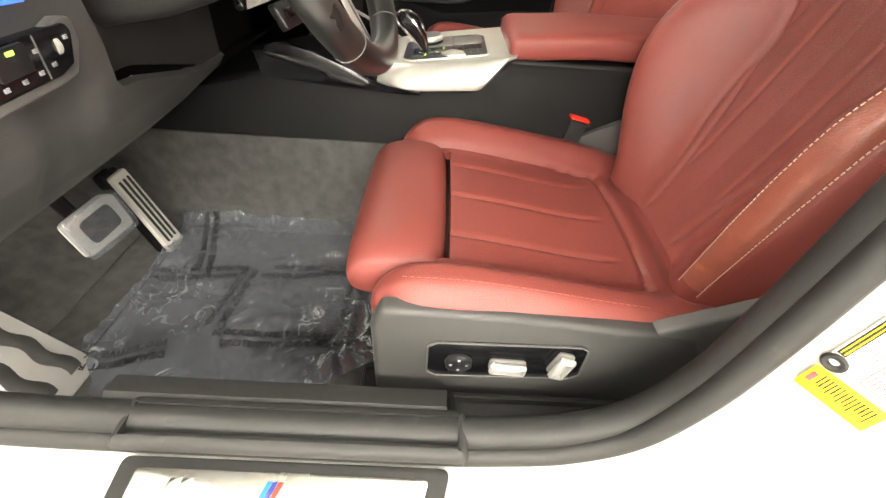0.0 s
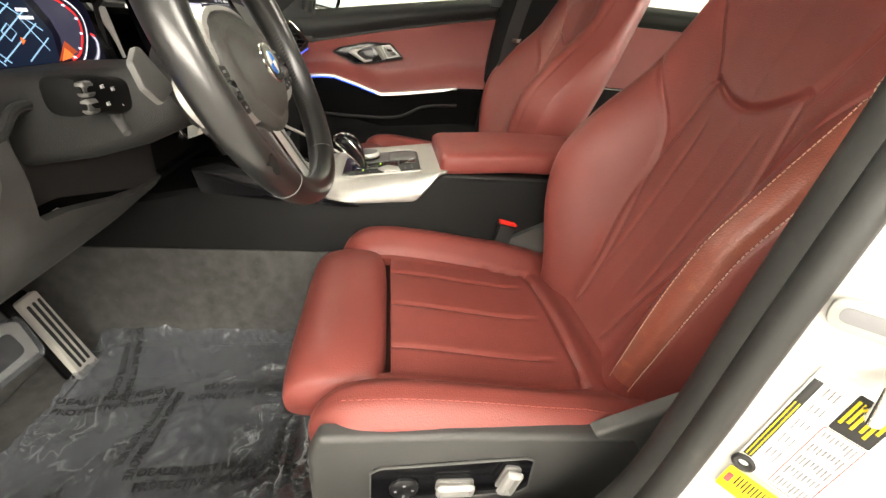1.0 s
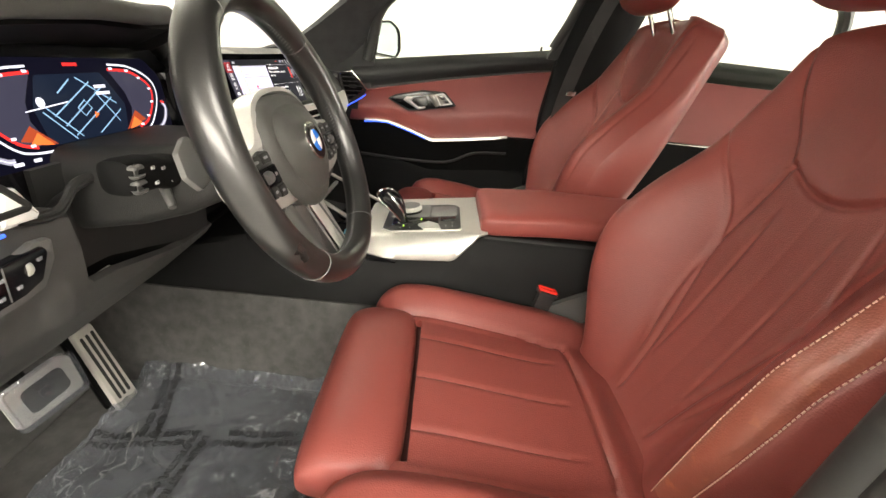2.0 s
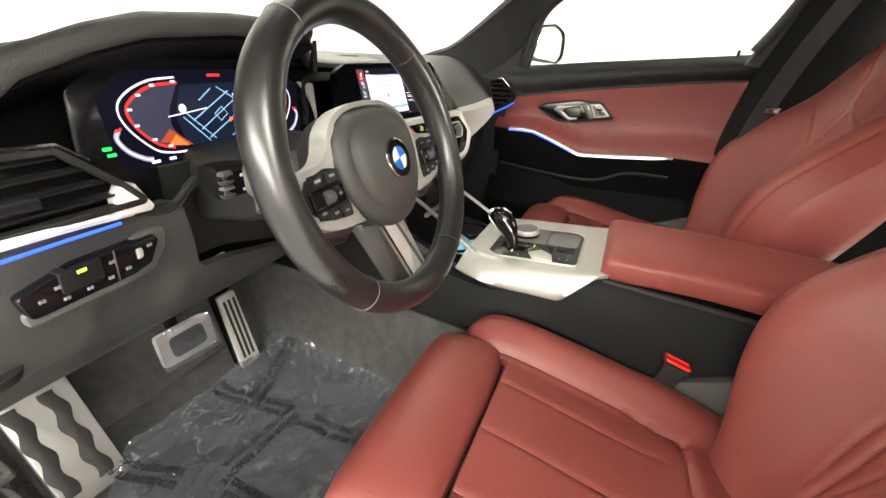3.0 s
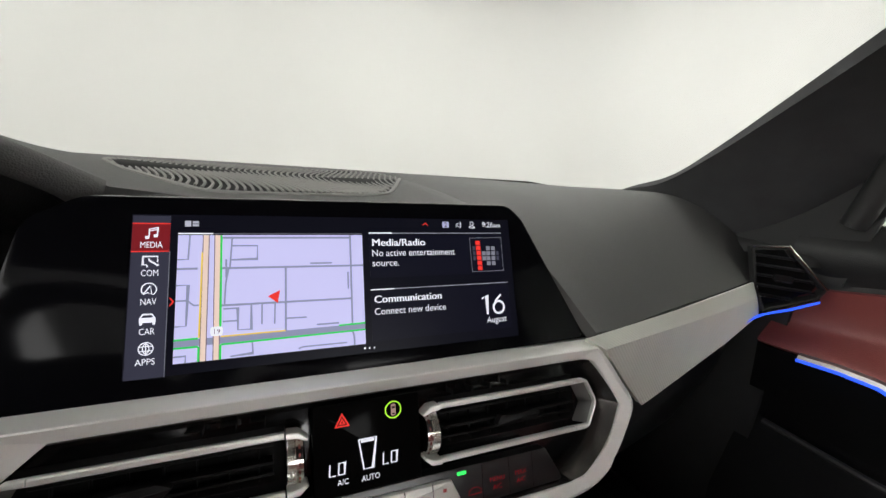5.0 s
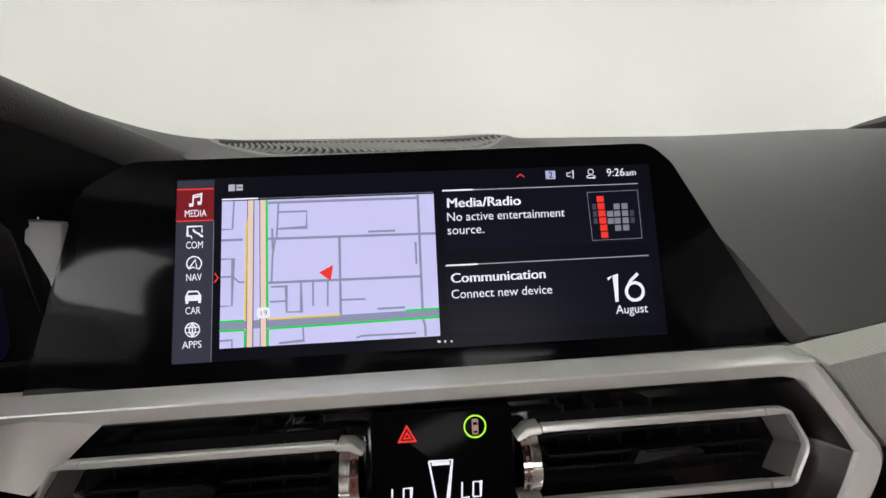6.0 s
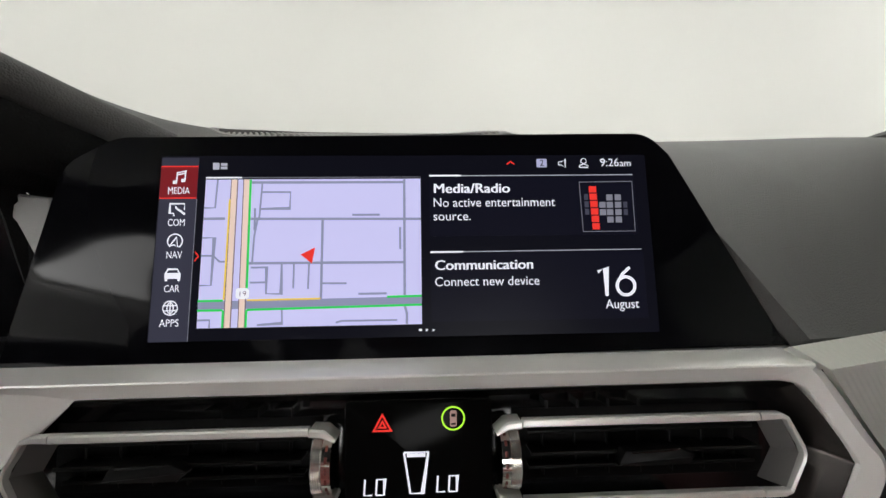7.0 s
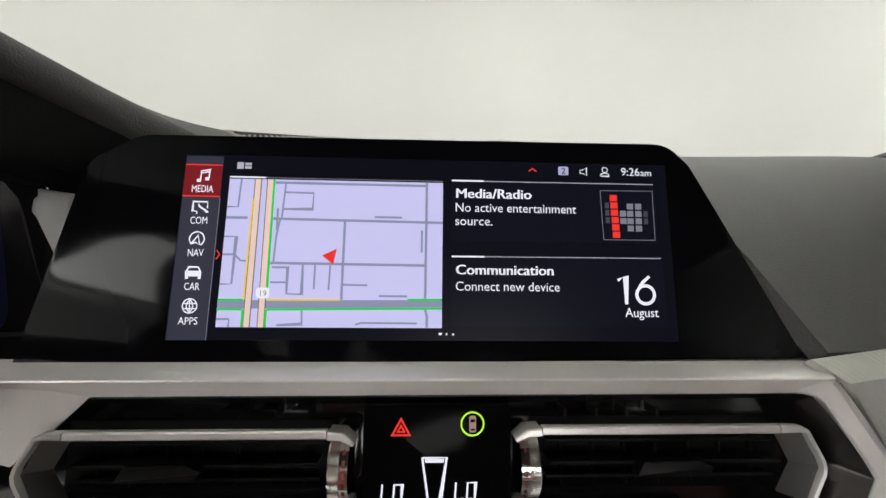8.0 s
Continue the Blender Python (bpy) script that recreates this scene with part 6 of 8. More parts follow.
    part("headrest", loft(hr), RED, s, "red leather headrest", sharp=70)
    # plastic side cover with switches, rails, hinge cover
    sx = side * 0.245
    cov = [(0.055, 0.400), (0.055, 0.540), (0.042, 0.572), (-0.10, 0.567), (-0.28, 0.552), (-0.33, 0.545), (-0.36, 0.50), (-0.30, 0.405), (-0.02, 0.385)]
    cmx = axes((xc + sx, dy, dz), (0, side, 0), (0, 0, 1))
    fl = [(p[0] * side, p[1]) for p in cov]
    cover = part("side_cover", plate(rounded(fl, 0.012), 0.020, 0.008, cmx, -0.012, 4), KNEE, s, "dark grey plastic seat side cover")
    sw = [(p[0] * side, p[1]) for p in ((-0.012, 0.460), (-0.024, 0.452), (-0.196, 0.458), (-0.208, 0.468), (-0.206, 0.520), (-0.196, 0.526), (-0.024, 0.522), (-0.012, 0.514))]
    swp = part("switch_panel", plate(rounded(sw, 0.006), 0.004, 0.001, cmx, 0.0065), GLOSS, cover, "glossy black switch panel")
    part("panel_rim", ring_plate(rounded(sw, 0.006), inset(ccw(rounded(sw, 0.006)), 0.002), 0.0055, cmx, 0.0065, 0.0005), GREY, swp)
    part("lumbar_dial", lathe([(0, 0), (0.017, 0), (0.017, 0.004), (0.014, 0.006), (0, 0.0055)], cmx @ Matrix.Translation((side * -0.052, 0.484, 0.010)), 24), PANEL_BLACK, swp, "round black four-way dial")
    part("dial_mark", join(*[plate(rect(-0.0015, -0.0015, 0.0015, 0.0015), 0.0004, 0.0001, cmx @ Matrix.Translation((side * -0.052 + ddx, 0.484 + ddy, 0.0160))) for ddx, ddy in ((0.010, 0), (-0.010, 0), (0, 0.010), (0, -0.010))]), INK_GREY, swp)
    part("seat_switch", box(-0.023, -0.009, 0, 0.023, 0.010, 0.016, 0.005, 3, cmx @ Matrix.Translation((side * -0.112, 0.486, 0.009)) @ pose(0, 0, 0, 0, 0, side * 3)), SWITCH, swp, "silver seat switch")
    part("back_switch", box(-0.011, -0.020, 0, 0.011, 0.020, 0.018, 0.006, 3, cmx @ Matrix.Translation((side * -0.176, 0.496, 0.009)) @ pose(0, 0, 0, 0, 0, side * 14)), SWITCH, swp, "silver backrest switch")
    hc = [(p[0] * side, p[1]) for p in ((-0.28, 0.51), (-0.275, 0.553), (-0.37, 0.60), (-0.42, 0.62), (-0.44, 0.585), (-0.36, 0.515))]
    part("hinge_cover", plate(rounded(hc, 0.010), 0.018, 0.006, cmx, -0.012, 3), GREY, s, "grey plastic hinge cover")
    cmi = axes((xc - sx, dy, dz), (0, -side, 0), (0, 0, 1))
    hci = [(-p[0], p[1]) for p in hc]
    part("inner_cover", plate(rounded(hci, 0.010), 0.018, 0.006, cmi, -0.012, 3), GREY, s, "grey plastic hinge cover")
    for rx in (-0.19, 0.19):
        part("rail", box(xc + rx - 0.022, dy - 0.42, 0.296, xc + rx + 0.022, dy + 0.09, 0.335, 0.004, 2), PANEL_BLACK, s, "black steel seat rail")
    part("seat_frame", box(xc - 0.225, dy - 0.36, dz + 0.33, xc + 0.225, dy + 0.03, dz + 0.49, 0.02, 3), VOID, s, "black seat frame")
    return s


seat(-0.388, -1, 0.0, 0.004, 0.0, True, "red leather driver's sports seat with a worn outer bolster")
seat(0.375, 1, 0.0, 0.012, 0.034, False, "red leather passenger sports seat with a headrest", 21.5, 0.672)

# driver's belt buckle between the seat and the console
bk = thing("belt_buckle", "black belt buckle with a red release button", "belt buckle", (-0.165, -0.27, 0.52))
part("housing", box(-0.014, -0.022, -0.06, 0.014, 0.022, 0.060, 0.006, 3, pose(-0.160, -0.275, 0.545, 12, 6, 0)), DARK, bk, "black buckle housing")
part("release_button", box(-0.011, -0.020, 0.0, 0.011, 0.020, 0.010, 0.003, 3, pose(-0.160, -0.275, 0.545, 12, 6, 0) @ Matrix.Translation((0, 0, 0.056))), RED_PLASTIC, bk, "bright red release button")
part("stalk", tube([(-0.160, -0.29, 0.50), (-0.165, -0.31, 0.42), (-0.17, -0.32, 0.36)], 0.010, 8), VOID, bk)


# ---- steering wheel, in its own axes: x right, y up along the wheel, z towards the driver ----
WT, WB = radians(23.7), radians(-1.0)
RO = Matrix.Translation((-0.015, -0.003, 0.013))
WHEEL = axes((-0.389, 0.128, 0.909), (math.cos(WB), math.sin(WB), 0), (-math.sin(WB) * math.sin(WT), math.cos(WB) * math.sin(WT), math.cos(WT))) @ RO.inverted()
sw = thing("steering_wheel", "thick black leather steering wheel with silver spokes", "steering wheel", m=WHEEL)
RIM = 0.1555
rings = []
for i in range(128):
    a = 2 * math.pi * i / 128
    grip = 1 + 0.10 * math.exp(-((abs(math.degrees(a) - 90) - 62) / 16) ** 2)
    r1, r2 = 0.0165 * grip, 0.0185 * grip
    ring = []
    for j in range(28):
        b = 2 * math.pi * j / 28
        ring.append(((RIM + r1 * math.cos(b)) * math.cos(a), (RIM + r1 * math.cos(b)) * math.sin(a), r2 * math.sin(b)))
    rings.append(ring)
rim = part("rim", xf(loft(rings, loop=True), RO), BLACK_LEATHER, sw, "worn black leather rim", local=True, sharp=70)
for deg in (45, 122, 228, 300):
    a = radians(deg)
    part("rim_seam", xf(tube([((RIM + 0.0172 * math.cos(b)) * math.cos(a), (RIM + 0.0172 * math.cos(b)) * math.sin(a), 0.0192 * math.sin(b)) for b in [2 * math.pi * j / 20 for j in range(20)]], 0.0005, 5, True), RO), THREAD_GREY, rim, local=True)
st = []
for k in range(190):
    a0 = radians(360 / 190 * k)
    q = [((RIM - 0.0168) * math.cos(a0 + da), (RIM - 0.0168) * math.sin(a0 + da), dz) for da, dz in ((0, -0.0022), (0.014, 0.0022))]
    st.append(tube(q, 0.0004, 4))
part("stitching", xf(join(*st), RO), THREAD_GREY, rim, "grey stitches round the inside of the rim", local=True)

# silver surround: one frame that runs over the top of the pad and holds both button fields
HX = -0.005
half = [(0.0, 0.0625), (0.030, 0.0605), (0.054, 0.053), (0.071, 0.040), (0.082, 0.023), (0.096, 0.012), (0.118, 0.0085), (0.137, 0.005), (0.147, -0.010), (0.144, -0.028), (0.128, -0.046), (0.100, -0.055), (0.072, -0.058)]
outer_h = [Vector(p).xy for p in spline([(*p, 0) for p in half], 5)]
inner_h = []
for k, p in enumerate(outer_h):
    s_ = k / (len(outer_h) - 1)
    px = min(p.x, knots(p.y, [-0.06, -0.03, 0.0, 0.03, 0.045, 0.065], [0.059, 0.073, 0.0785, 0.074, 0.063, 0.055]))
    inner_h.append(Vector((px * (0.985 if p.y > 0.04 else 1.0), p.y - 0.0065 * step(0.02, 0.045, p.y))))
rows_ = []
for sg in (1, -1):
    cols = []
    for o, i in zip(outer_h, inner_h):
        d = (o - i)
        cols.append([(HX + sg * o.x, o.y, -0.022), (HX + sg * o.x, o.y, -0.004), (HX + sg * (o.x - 0.08 * d.x), o.y - 0.08 * d.y, 0.0015), (HX + sg * (i.x + 0.1 * d.x), i.y + 0.1 * d.y, 0.003), (HX + sg * i.x, i.y, 0.0), (HX + sg * i.x, i.y, -0.022)])
    part("spoke_surround", loft(cols), SPOKE, sw, "silver spoke surround", local=True, sharp=45)
    rows_.append(cols)
for sg in (-1, 1):
    M_ = Matrix.Translation((HX, 0, 0)) @ Matrix.Diagonal((sg, 1, 1, 1))
    field = rounded([(0.084, 0.0035), (0.098, 0.006), (0.126, 0.000), (0.137, -0.014), (0.133, -0.028), (0.118, -0.040), (0.078, -0.0465), (0.0775, -0.034)], 0.004, 3)
    fld = part("button_field", xf(plate(field, 0.002, 0.0005, None, 0.0026), M_), PANEL_BLACK, sw, "black button field", local=True)
    for k_, (bx, by, w_, h_) in enumerate(((0.084, -0.008, 0.018, 0.011), (0.1035, -0.009, 0.020, 0.012), (0.081, -0.0445, 0.014, 0.012), (0.0965, -0.0425, 0.014, 0.012), (0.112, -0.0385, 0.014, 0.012))):
        part("button", xf(plate(rounded(rect(bx, by, bx + w_, by + h_), 0.002), 0.0022, 0.0007, None, 0.0046), M_), DARK, fld, local=True)
        part("button_mark", xf(plate(rounded(rect(bx + 0.30 * w_, by + 0.0045, bx + 0.72 * w_, by + 0.0072), 0.0008), 0.0003, 0.0001, None, 0.0068), M_), INK_GREY, fld, local=True)
    part("rocker", xf(box(0.084, -0.0305, 0.0045, 0.130, -0.0105, 0.0085, 0.0025, 3), M_), GLOSS, fld, "glossy rocker round a thumb wheel", local=True)
    part("thumb_wheel", xf(lathe([(0, -0.006), (0.0055, -0.006), (0.0065, -0.004), (0.0065, 0.004), (0.0055, 0.006), (0, 0.006)], Matrix.Translation((0.106, -0.0205, 0.0055)) @ pose(0, 0, 0, 0, 90, 0), 18), M_), GREY, fld, local=True)
    part("button_mark", xf(plate(rounded(rect(0.0885, -0.0222, 0.0935, -0.0188), 0.0008), 0.0003, 0.0001, None, 0.0086), M_), INK_GREY, fld, local=True)
    back_ = rounded([(0.060, 0.020), (0.110, 0.004), (0.130, 0.008), (0.138, 0.000), (0.135, -0.045), (0.118, -0.062), (0.090, -0.072), (0.060, -0.060)], 0.008, 3)
    part("grip_back", xf(plate(back_, 0.016, 0.006, None, -0.0245, 3), M_), BLACK_LEATHER, sw, "black leather back of the spoke", local=True)
    pd = [(0.100, 0.000), (0.115, 0.038), (0.121, 0.0395), (0.141, 0.028), (0.147, 0.006), (0.136, -0.010)]
    part("shift_paddle", xf(plate(rounded(pd, 0.006), 0.006, 0.002, None, -0.047), M_), GREY, sw, "grey shift paddle", local=True)

# airbag pad: a flat shoulder, a groove and a domed middle
pad = []
half_p = [(0.0, 0.0555), (0.030, 0.0535), (0.054, 0.0475), (0.0705, 0.033), (0.0770, 0.011), (0.0755, -0.012), (0.069, -0.034), (0.0565, -0.054), (0.040, -0.070), (0.022, -0.079), (0.0, -0.082)]
right_ = [Vector(p).xy for p in spline([(*p, 0) for p in half_p], 5)]
out0 = ccw([(HX + p.x, p.y) for p in right_] + [(HX - p.x, p.y) for p in right_[-2:0:-1]])
cen = Vector((HX, -0.012))
for f_, z in ((0.0, -0.030), (0.0, -0.004), (0.012, 0.001), (0.05, 0.005), (0.12, 0.0085), (0.20, 0.0105), (0.225, 0.0100), (0.245, 0.0105), (0.30, 0.0150), (0.40, 0.0195), (0.52, 0.0230), (0.66, 0.0255), (0.80, 0.0268), (0.93, 0.0272)):
    pad.append([(*(Vector(p).lerp(cen, f_)), z) for p in out0])
airbag = part("airbag_pad", loft(pad), PAD_DARK, sw, "domed dark airbag pad", local=True, sharp=70)
bm_ = Matrix.Translation((HX - 0.004, -0.008, 0.0262)) @ pose(0, 0, 0, 0, 0, 12) @ Matrix.Diagonal((0.76, 0.76, 0.8, 1))
badge = part("badge", lathe([(0, 0), (0.0300, 0), (0.0300, 0.002), (0.0285, 0.0032), (0.0265, 0.0034), (0, 0.0034)], bm_, 40), CHROME, airbag, "round badge with a chrome rim", local=True)
part("badge_ring", ring_plate([(0.0268 * math.cos(2 * math.pi * j / 40), 0.0268 * math.sin(2 * math.pi * j / 40)) for j in range(40)], [(0.0175 * math.cos(2 * math.pi * j / 40), 0.0175 * math.sin(2 * math.pi * j / 40)) for j in range(40)],
                              0.0006, bm_, 0.0034, 0.0001), GLOSS, badge, "plain black ring", local=True)
for k in range(4):
    sec = [(0, 0)] + [(0.0170 * math.cos(radians(90 * k + 90 * j / 12)), 0.0170 * math.sin(radians(90 * k + 90 * j / 12))) for j in range(13)]
    part("badge_quarter", plate(sec, 0.0008, 0.0001, bm_, 0.0034), WHITE_BADGE if k % 2 == 1 else BLUE_BADGE, badge, local=True)

# forked lower spoke: a silver prong and a dark one
fork_r = [(-0.040, -0.066), (0.002, -0.072), (0.027, -0.160), (-0.010, -0.157)]
fork_l = [(-0.074, -0.058), (-0.041, -0.066), (-0.0105, -0.157), (-0.042, -0.147)]
lsp = part("lower_spoke", plate(rounded(fork_r, 0.003), 0.016, 0.004, None, -0.016, 3), SPOKE, sw, "silver lower spoke", local=True)
part("lower_spoke", plate(rounded(fork_l, 0.004), 0.014, 0.005, None, -0.018, 3), SPOKE_DARK, sw, "darker metal facet of the lower spoke", local=True)
part("spoke_edge", tube([(-0.040, -0.068, -0.002), (-0.010, -0.156, -0.002)], 0.0014, 6), CHROME, lsp, "bright edge", local=True)
part("spoke_groove", plate([(-0.018, -0.076), (-0.012, -0.077), (0.018, -0.150), (0.013, -0.152)], 0.0004, 0.0001, None, 0.0), GREY, lsp, local=True)
part("lower_spoke_back", plate(rounded([(-0.062, -0.050), (0.040, -0.050), (0.034, -0.156), (-0.030, -0.158)], 0.01), 0.010, 0.003, None, -0.030), PANEL_BLACK, sw, "dark back of the lower spoke", local=True)
for i, mm_ in enumerate((BLUE_BADGE, DARK_BLUE, RED_PLASTIC)):
    x = 0.0080 + i * 0.0036
    part("badge_bar", plate([(x, -0.156), (x + 0.0033, -0.156), (x + 0.0015, -0.149), (x - 0.0018, -0.149)], 0.0008, 0.0002, None, 0.0001), mm_, lsp, local=True)
part("hub_back", lathe([(0, -0.085), (0.050, -0.085), (0.060, -0.070), (0.064, -0.030), (0, -0.030)], None, 32), DARK, sw, "dark hub behind the pad", local=True)

# stalks on the column
stalk = thing("indicator_stalk", "black indicator stalk with a silver tip button", "stalk", (-0.48, 0.22, 0.87))
part("arm", loft([[Vector((x, yc + ry_ * c_, zc + rz_ * s_)) for c_, s_ in [(math.copysign(abs(math.cos(a)) ** 0.6, math.cos(a)), math.copysign(abs(math.sin(a)) ** 0.6, math.sin(a))) for a in [2 * math.pi * k / 24 for k in range(24)]]]
                  for x, yc, zc, ry_, rz_ in ((-0.40, 0.262, 0.872, 0.018, 0.016), (-0.45, 0.264, 0.872, 0.019, 0.018), (-0.466, 0.265, 0.877, 0.018, 0.0175), (-0.489, 0.267, 0.878, 0.018, 0.0180), (-0.500, 0.268, 0.878, 0.017, 0.0170), (-0.5025, 0.268, 0.878, 0.012, 0.012))]), VOID, stalk, "black stalk body")
for k_, (z0, z1) in enumerate(((0.8784, 0.8925), (0.8635, 0.8776))):
    part("tip_button", box(-0.5025, 0.2462, z0, -0.4870, 0.2560, z1, 0.004, 3), GREY, stalk, "grey tip button")
for sx_, sz_ in ((-0.479, 0.886), (-0.477, 0.870), (-0.464, 0.882), (-0.452, 0.866)):
    sm_ = axes((sx_, 0.2462, sz_), (1, 0.02, 0), (0, 0.05, 1))
    part("stalk_mark", join(plate(rounded(rect(-0.0022, -0.0016, 0.0006, 0.0016), 0.0012), 0.0004, 0.0001, sm_), *[plate(rect(0.0012, k - 0.0003, 0.0038, k + 0.0003), 0.0004, 0.0001, sm_) for k in (-0.0013, 0, 0.0013)]), INK_PALE, stalk)
part("lower_lever", tube([(-0.445, 0.262, 0.856), (-0.462, 0.245, 0.838)], [0.006, 0.004], 10), GREY, stalk, "small grey lever")
wst = thing("wiper_stalk", "black wiper stalk behind the wheel", "stalk", (-0.26, 0.22, 0.87))
part("arm", tube(spline([(-0.31, 0.235, 0.880), (-0.25, 0.222, 0.890), (-0.185, 0.215, 0.898)], 6), 0.012, 12, flat=0.75), DARK, wst)


# ---- centre console ----
con = thing("centre_console", "black centre console with a silver top and gear selector", "console", (0, 0, 0.298))


def side_x(z):
    return knots(z, [0.28, 0.40, 0.55, 0.64, 0.70], [0.185, 0.175, 0.150, 0.128, 0.115])


def top_z(y):
    return knots(y, [-0.60, -0.14, -0.12, -0.075, 0.10, 0.25, 0.30], [0.690, 0.690, 0.688, 0.640, 0.632, 0.655, 0.66])


rings = []
for j in range(60):
    y = lerp(0.80, -0.62, j / 59)
    zt = top_z(y) if y < 0.28 else lerp(0.66, 0.55, (y - 0.28) / 0.52)
    left = [(-side_x(z), y, z) for z in np.linspace(0.28, zt - 0.008, 8)]
    ringp = left + [(-side_x(zt) + 0.008, y, zt)] + [(side_x(zt) - 0.008, y, zt)] + [(-p[0], p[1], p[2]) for p in left[::-1]]
    rings.append([Vector(p) for p in ringp])
part("body", loft(rings), CONSOLE, con, "black console body")
# silver side wings and top
TOPM = axes((-0.012, -0.01, 0.684), (1, 0, 0), (0, 1, -0.14))

def top_ring(y):
    """One cross-section of the silver top: left wing, flat top, right wing."""
    zt = 0.684 - 0.14 * (y + 0.01)
    zb = knots(y, [-0.152, -0.135, -0.085, 0.06, 0.115], [zt - 0.008, zt - 0.008, 0.643, 0.632, 0.648])
    e = knots(y, [0.055, 0.115], [0.119, 0.085])
    w = knots(y, [-0.152, -0.128, -0.085], [0.110, 0.124, 0.143])
    e = min(e, w)
    half_ = [(w - 0.023, zb), (w - 0.002, zb), (w, zb + 0.005), (lerp(e, w, 0.62), lerp(zt, zb, 0.50)), (lerp(e, w, 0.22), lerp(zt, zb, 0.14)), (e - 0.003, zt - 0.0004), (e - 0.014, zt)]
    return [Vector((-x, y, z)) for x, z in half_] + [Vector((x, y, z)) for x, z in half_[::-1]]


silver = part("top_trim", loft([top_ring(lerp(-0.152, 0.112, j / 29)) for j in range(30)]), SILVER_Y, con, "satin silver console top", sharp=50)
# control plate
pl = rounded([(-0.086, -0.088), (0.048, -0.088), (0.064, -0.078), (0.070, -0.060), (0.066, 0.060), (0.040, 0.078), (-0.070, 0.078), (-0.086, 0.060)], 0.010)
cp = part("control_plate", plate(pl, 0.003, 0.001, TOPM, 0.0), PANEL_BLACK, con, "black gear selector plate")
part("plate_rim", ring_plate(inset(ccw(pl), -0.0025), pl, 0.0040, TOPM, -0.001, 0.0008), SATIN, cp, "thin chrome rim")
part("dial_field", plate(rounded(rect(-0.012, -0.020, 0.060, 0.066), 0.003), 0.0015, 0.0005, TOPM, 0.003), PLATE_GREY, cp, "grey field round the dial")
part("palm_pad", plate(rounded(rect(-0.012, -0.082, 0.052, -0.023), 0.014), 0.0015, 0.0005, TOPM, 0.003), PLATE_GREY, cp, "grey field behind the dial")
part("black_window", plate(rounded(rect(-0.040, -0.078, -0.014, -0.044), 0.001), 0.0012, 0.0003, TOPM, 0.003), GLOSS, cp, "small glossy black window")
part("start_tab", plate(rounded([(-0.086, -0.010), (-0.060, 0.004), (-0.044, -0.018), (-0.060, -0.040), (-0.086, -0.046)], 0.003), 0.003, 0.001, TOPM, 0.003), SATIN, cp, "silver tab beside the selector")
part("selector_field", plate(rounded(rect(-0.058, -0.040, -0.014, 0.060), 0.003), 0.001, 0.0003, TOPM, 0.003), GLOSS, cp, "glossy selector field")
for x, y in ((-0.076, 0.040), (-0.076, 0.020), (-0.072, -0.056), (-0.072, -0.070), (-0.056, -0.070), (0.044, -0.080), (0.030, 0.068), (0.052, -0.010), (0.054, 0.030)):
    part("plate_mark", plate(rounded(rect(x - 0.003, y - 0.0012, x + 0.003, y + 0.0012), 0.0004), 0.0004, 0.0001, TOPM, 0.0046), INK_GREY, cp)
for x, y in ((-0.066, 0.034), (-0.030, -0.002)):
    part("indicator", plate(rounded(rect(x - 0.004, y - 0.0012, x + 0.004, y + 0.0012), 0.0004), 0.0006, 0.0001, TOPM, 0.0046), SCR_LIME, cp, "lit yellow-green mark")
knob = part("rotary_dial", lathe([(0, 0.003), (0.0235, 0.003), (0.0245, 0.005), (0.0245, 0.009), (0.0265, 0.010), (0.0270, 0.012), (0.0268, 0.017), (0.0250, 0.0195), (0.0235, 0.0190), (0, 0.0185)], TOPM @ Matrix.Translation((0.024, 0.026, 0)), 48), SATIN, con, "round silver rotary dial")
part("dial_top", lathe([(0, 0.0), (0.0225, 0.0), (0.0225, 0.001), (0, 0.0012)], TOPM @ Matrix.Translation((0.024, 0.026, 0.0187)), 40), PLATE_GREY, knob, "dark textured dial top")
part("dial_base", lathe([(0, 0.0), (0.0262, 0.0), (0.0262, 0.007), (0, 0.007)], TOPM @ Matrix.Translation((0.024, 0.026, 0.0025)), 40), GLOSS, knob)
# gear selector: leaning stem and forked chrome-edged head
gs = part("gear_selector", loft([[Vector((-0.060 + w * math.copysign(abs(math.cos(a)) ** 0.8, math.cos(a)), y + d * math.copysign(abs(math.sin(a)) ** 0.8, math.sin(a)), z - 0.25 * d * math.sin(a))) for a in [2 * math.pi * k / 24 for k in range(24)]]
                                 for y, z, w, d in ((0.026, 0.683, 0.010, 0.009), (0.028, 0.694, 0.010, 0.009), (0.034, 0.708, 0.011, 0.012), (0.044, 0.722, 0.013, 0.018), (0.054, 0.735, 0.015, 0.0215), (0.061, 0.744, 0.015, 0.020), (0.065, 0.7495, 0.012, 0.015), (0.066, 0.7505, 0.006, 0.008))]),
          GLOSS, con, "glossy black gear selector")
part("chrome_edge", tube(spline([(-0.068, 0.032, 0.690), (-0.071, 0.045, 0.706), (-0.075, 0.064, 0.724), (-0.075, 0.079, 0.738), (-0.068, 0.082, 0.747), (-0.056, 0.076, 0.752), (-0.047, 0.060, 0.752), (-0.046, 0.044, 0.745)], 6), 0.0024, 8), CHROME, gs, "bright chrome edging")
part("chrome_edge", tube(spline([(-0.069, 0.022, 0.690), (-0.072, 0.026, 0.708), (-0.076, 0.036, 0.726), (-0.076, 0.050, 0.742), (-0.070, 0.062, 0.751)], 6), 0.0020, 8), CHROME, gs, "bright chrome edging")
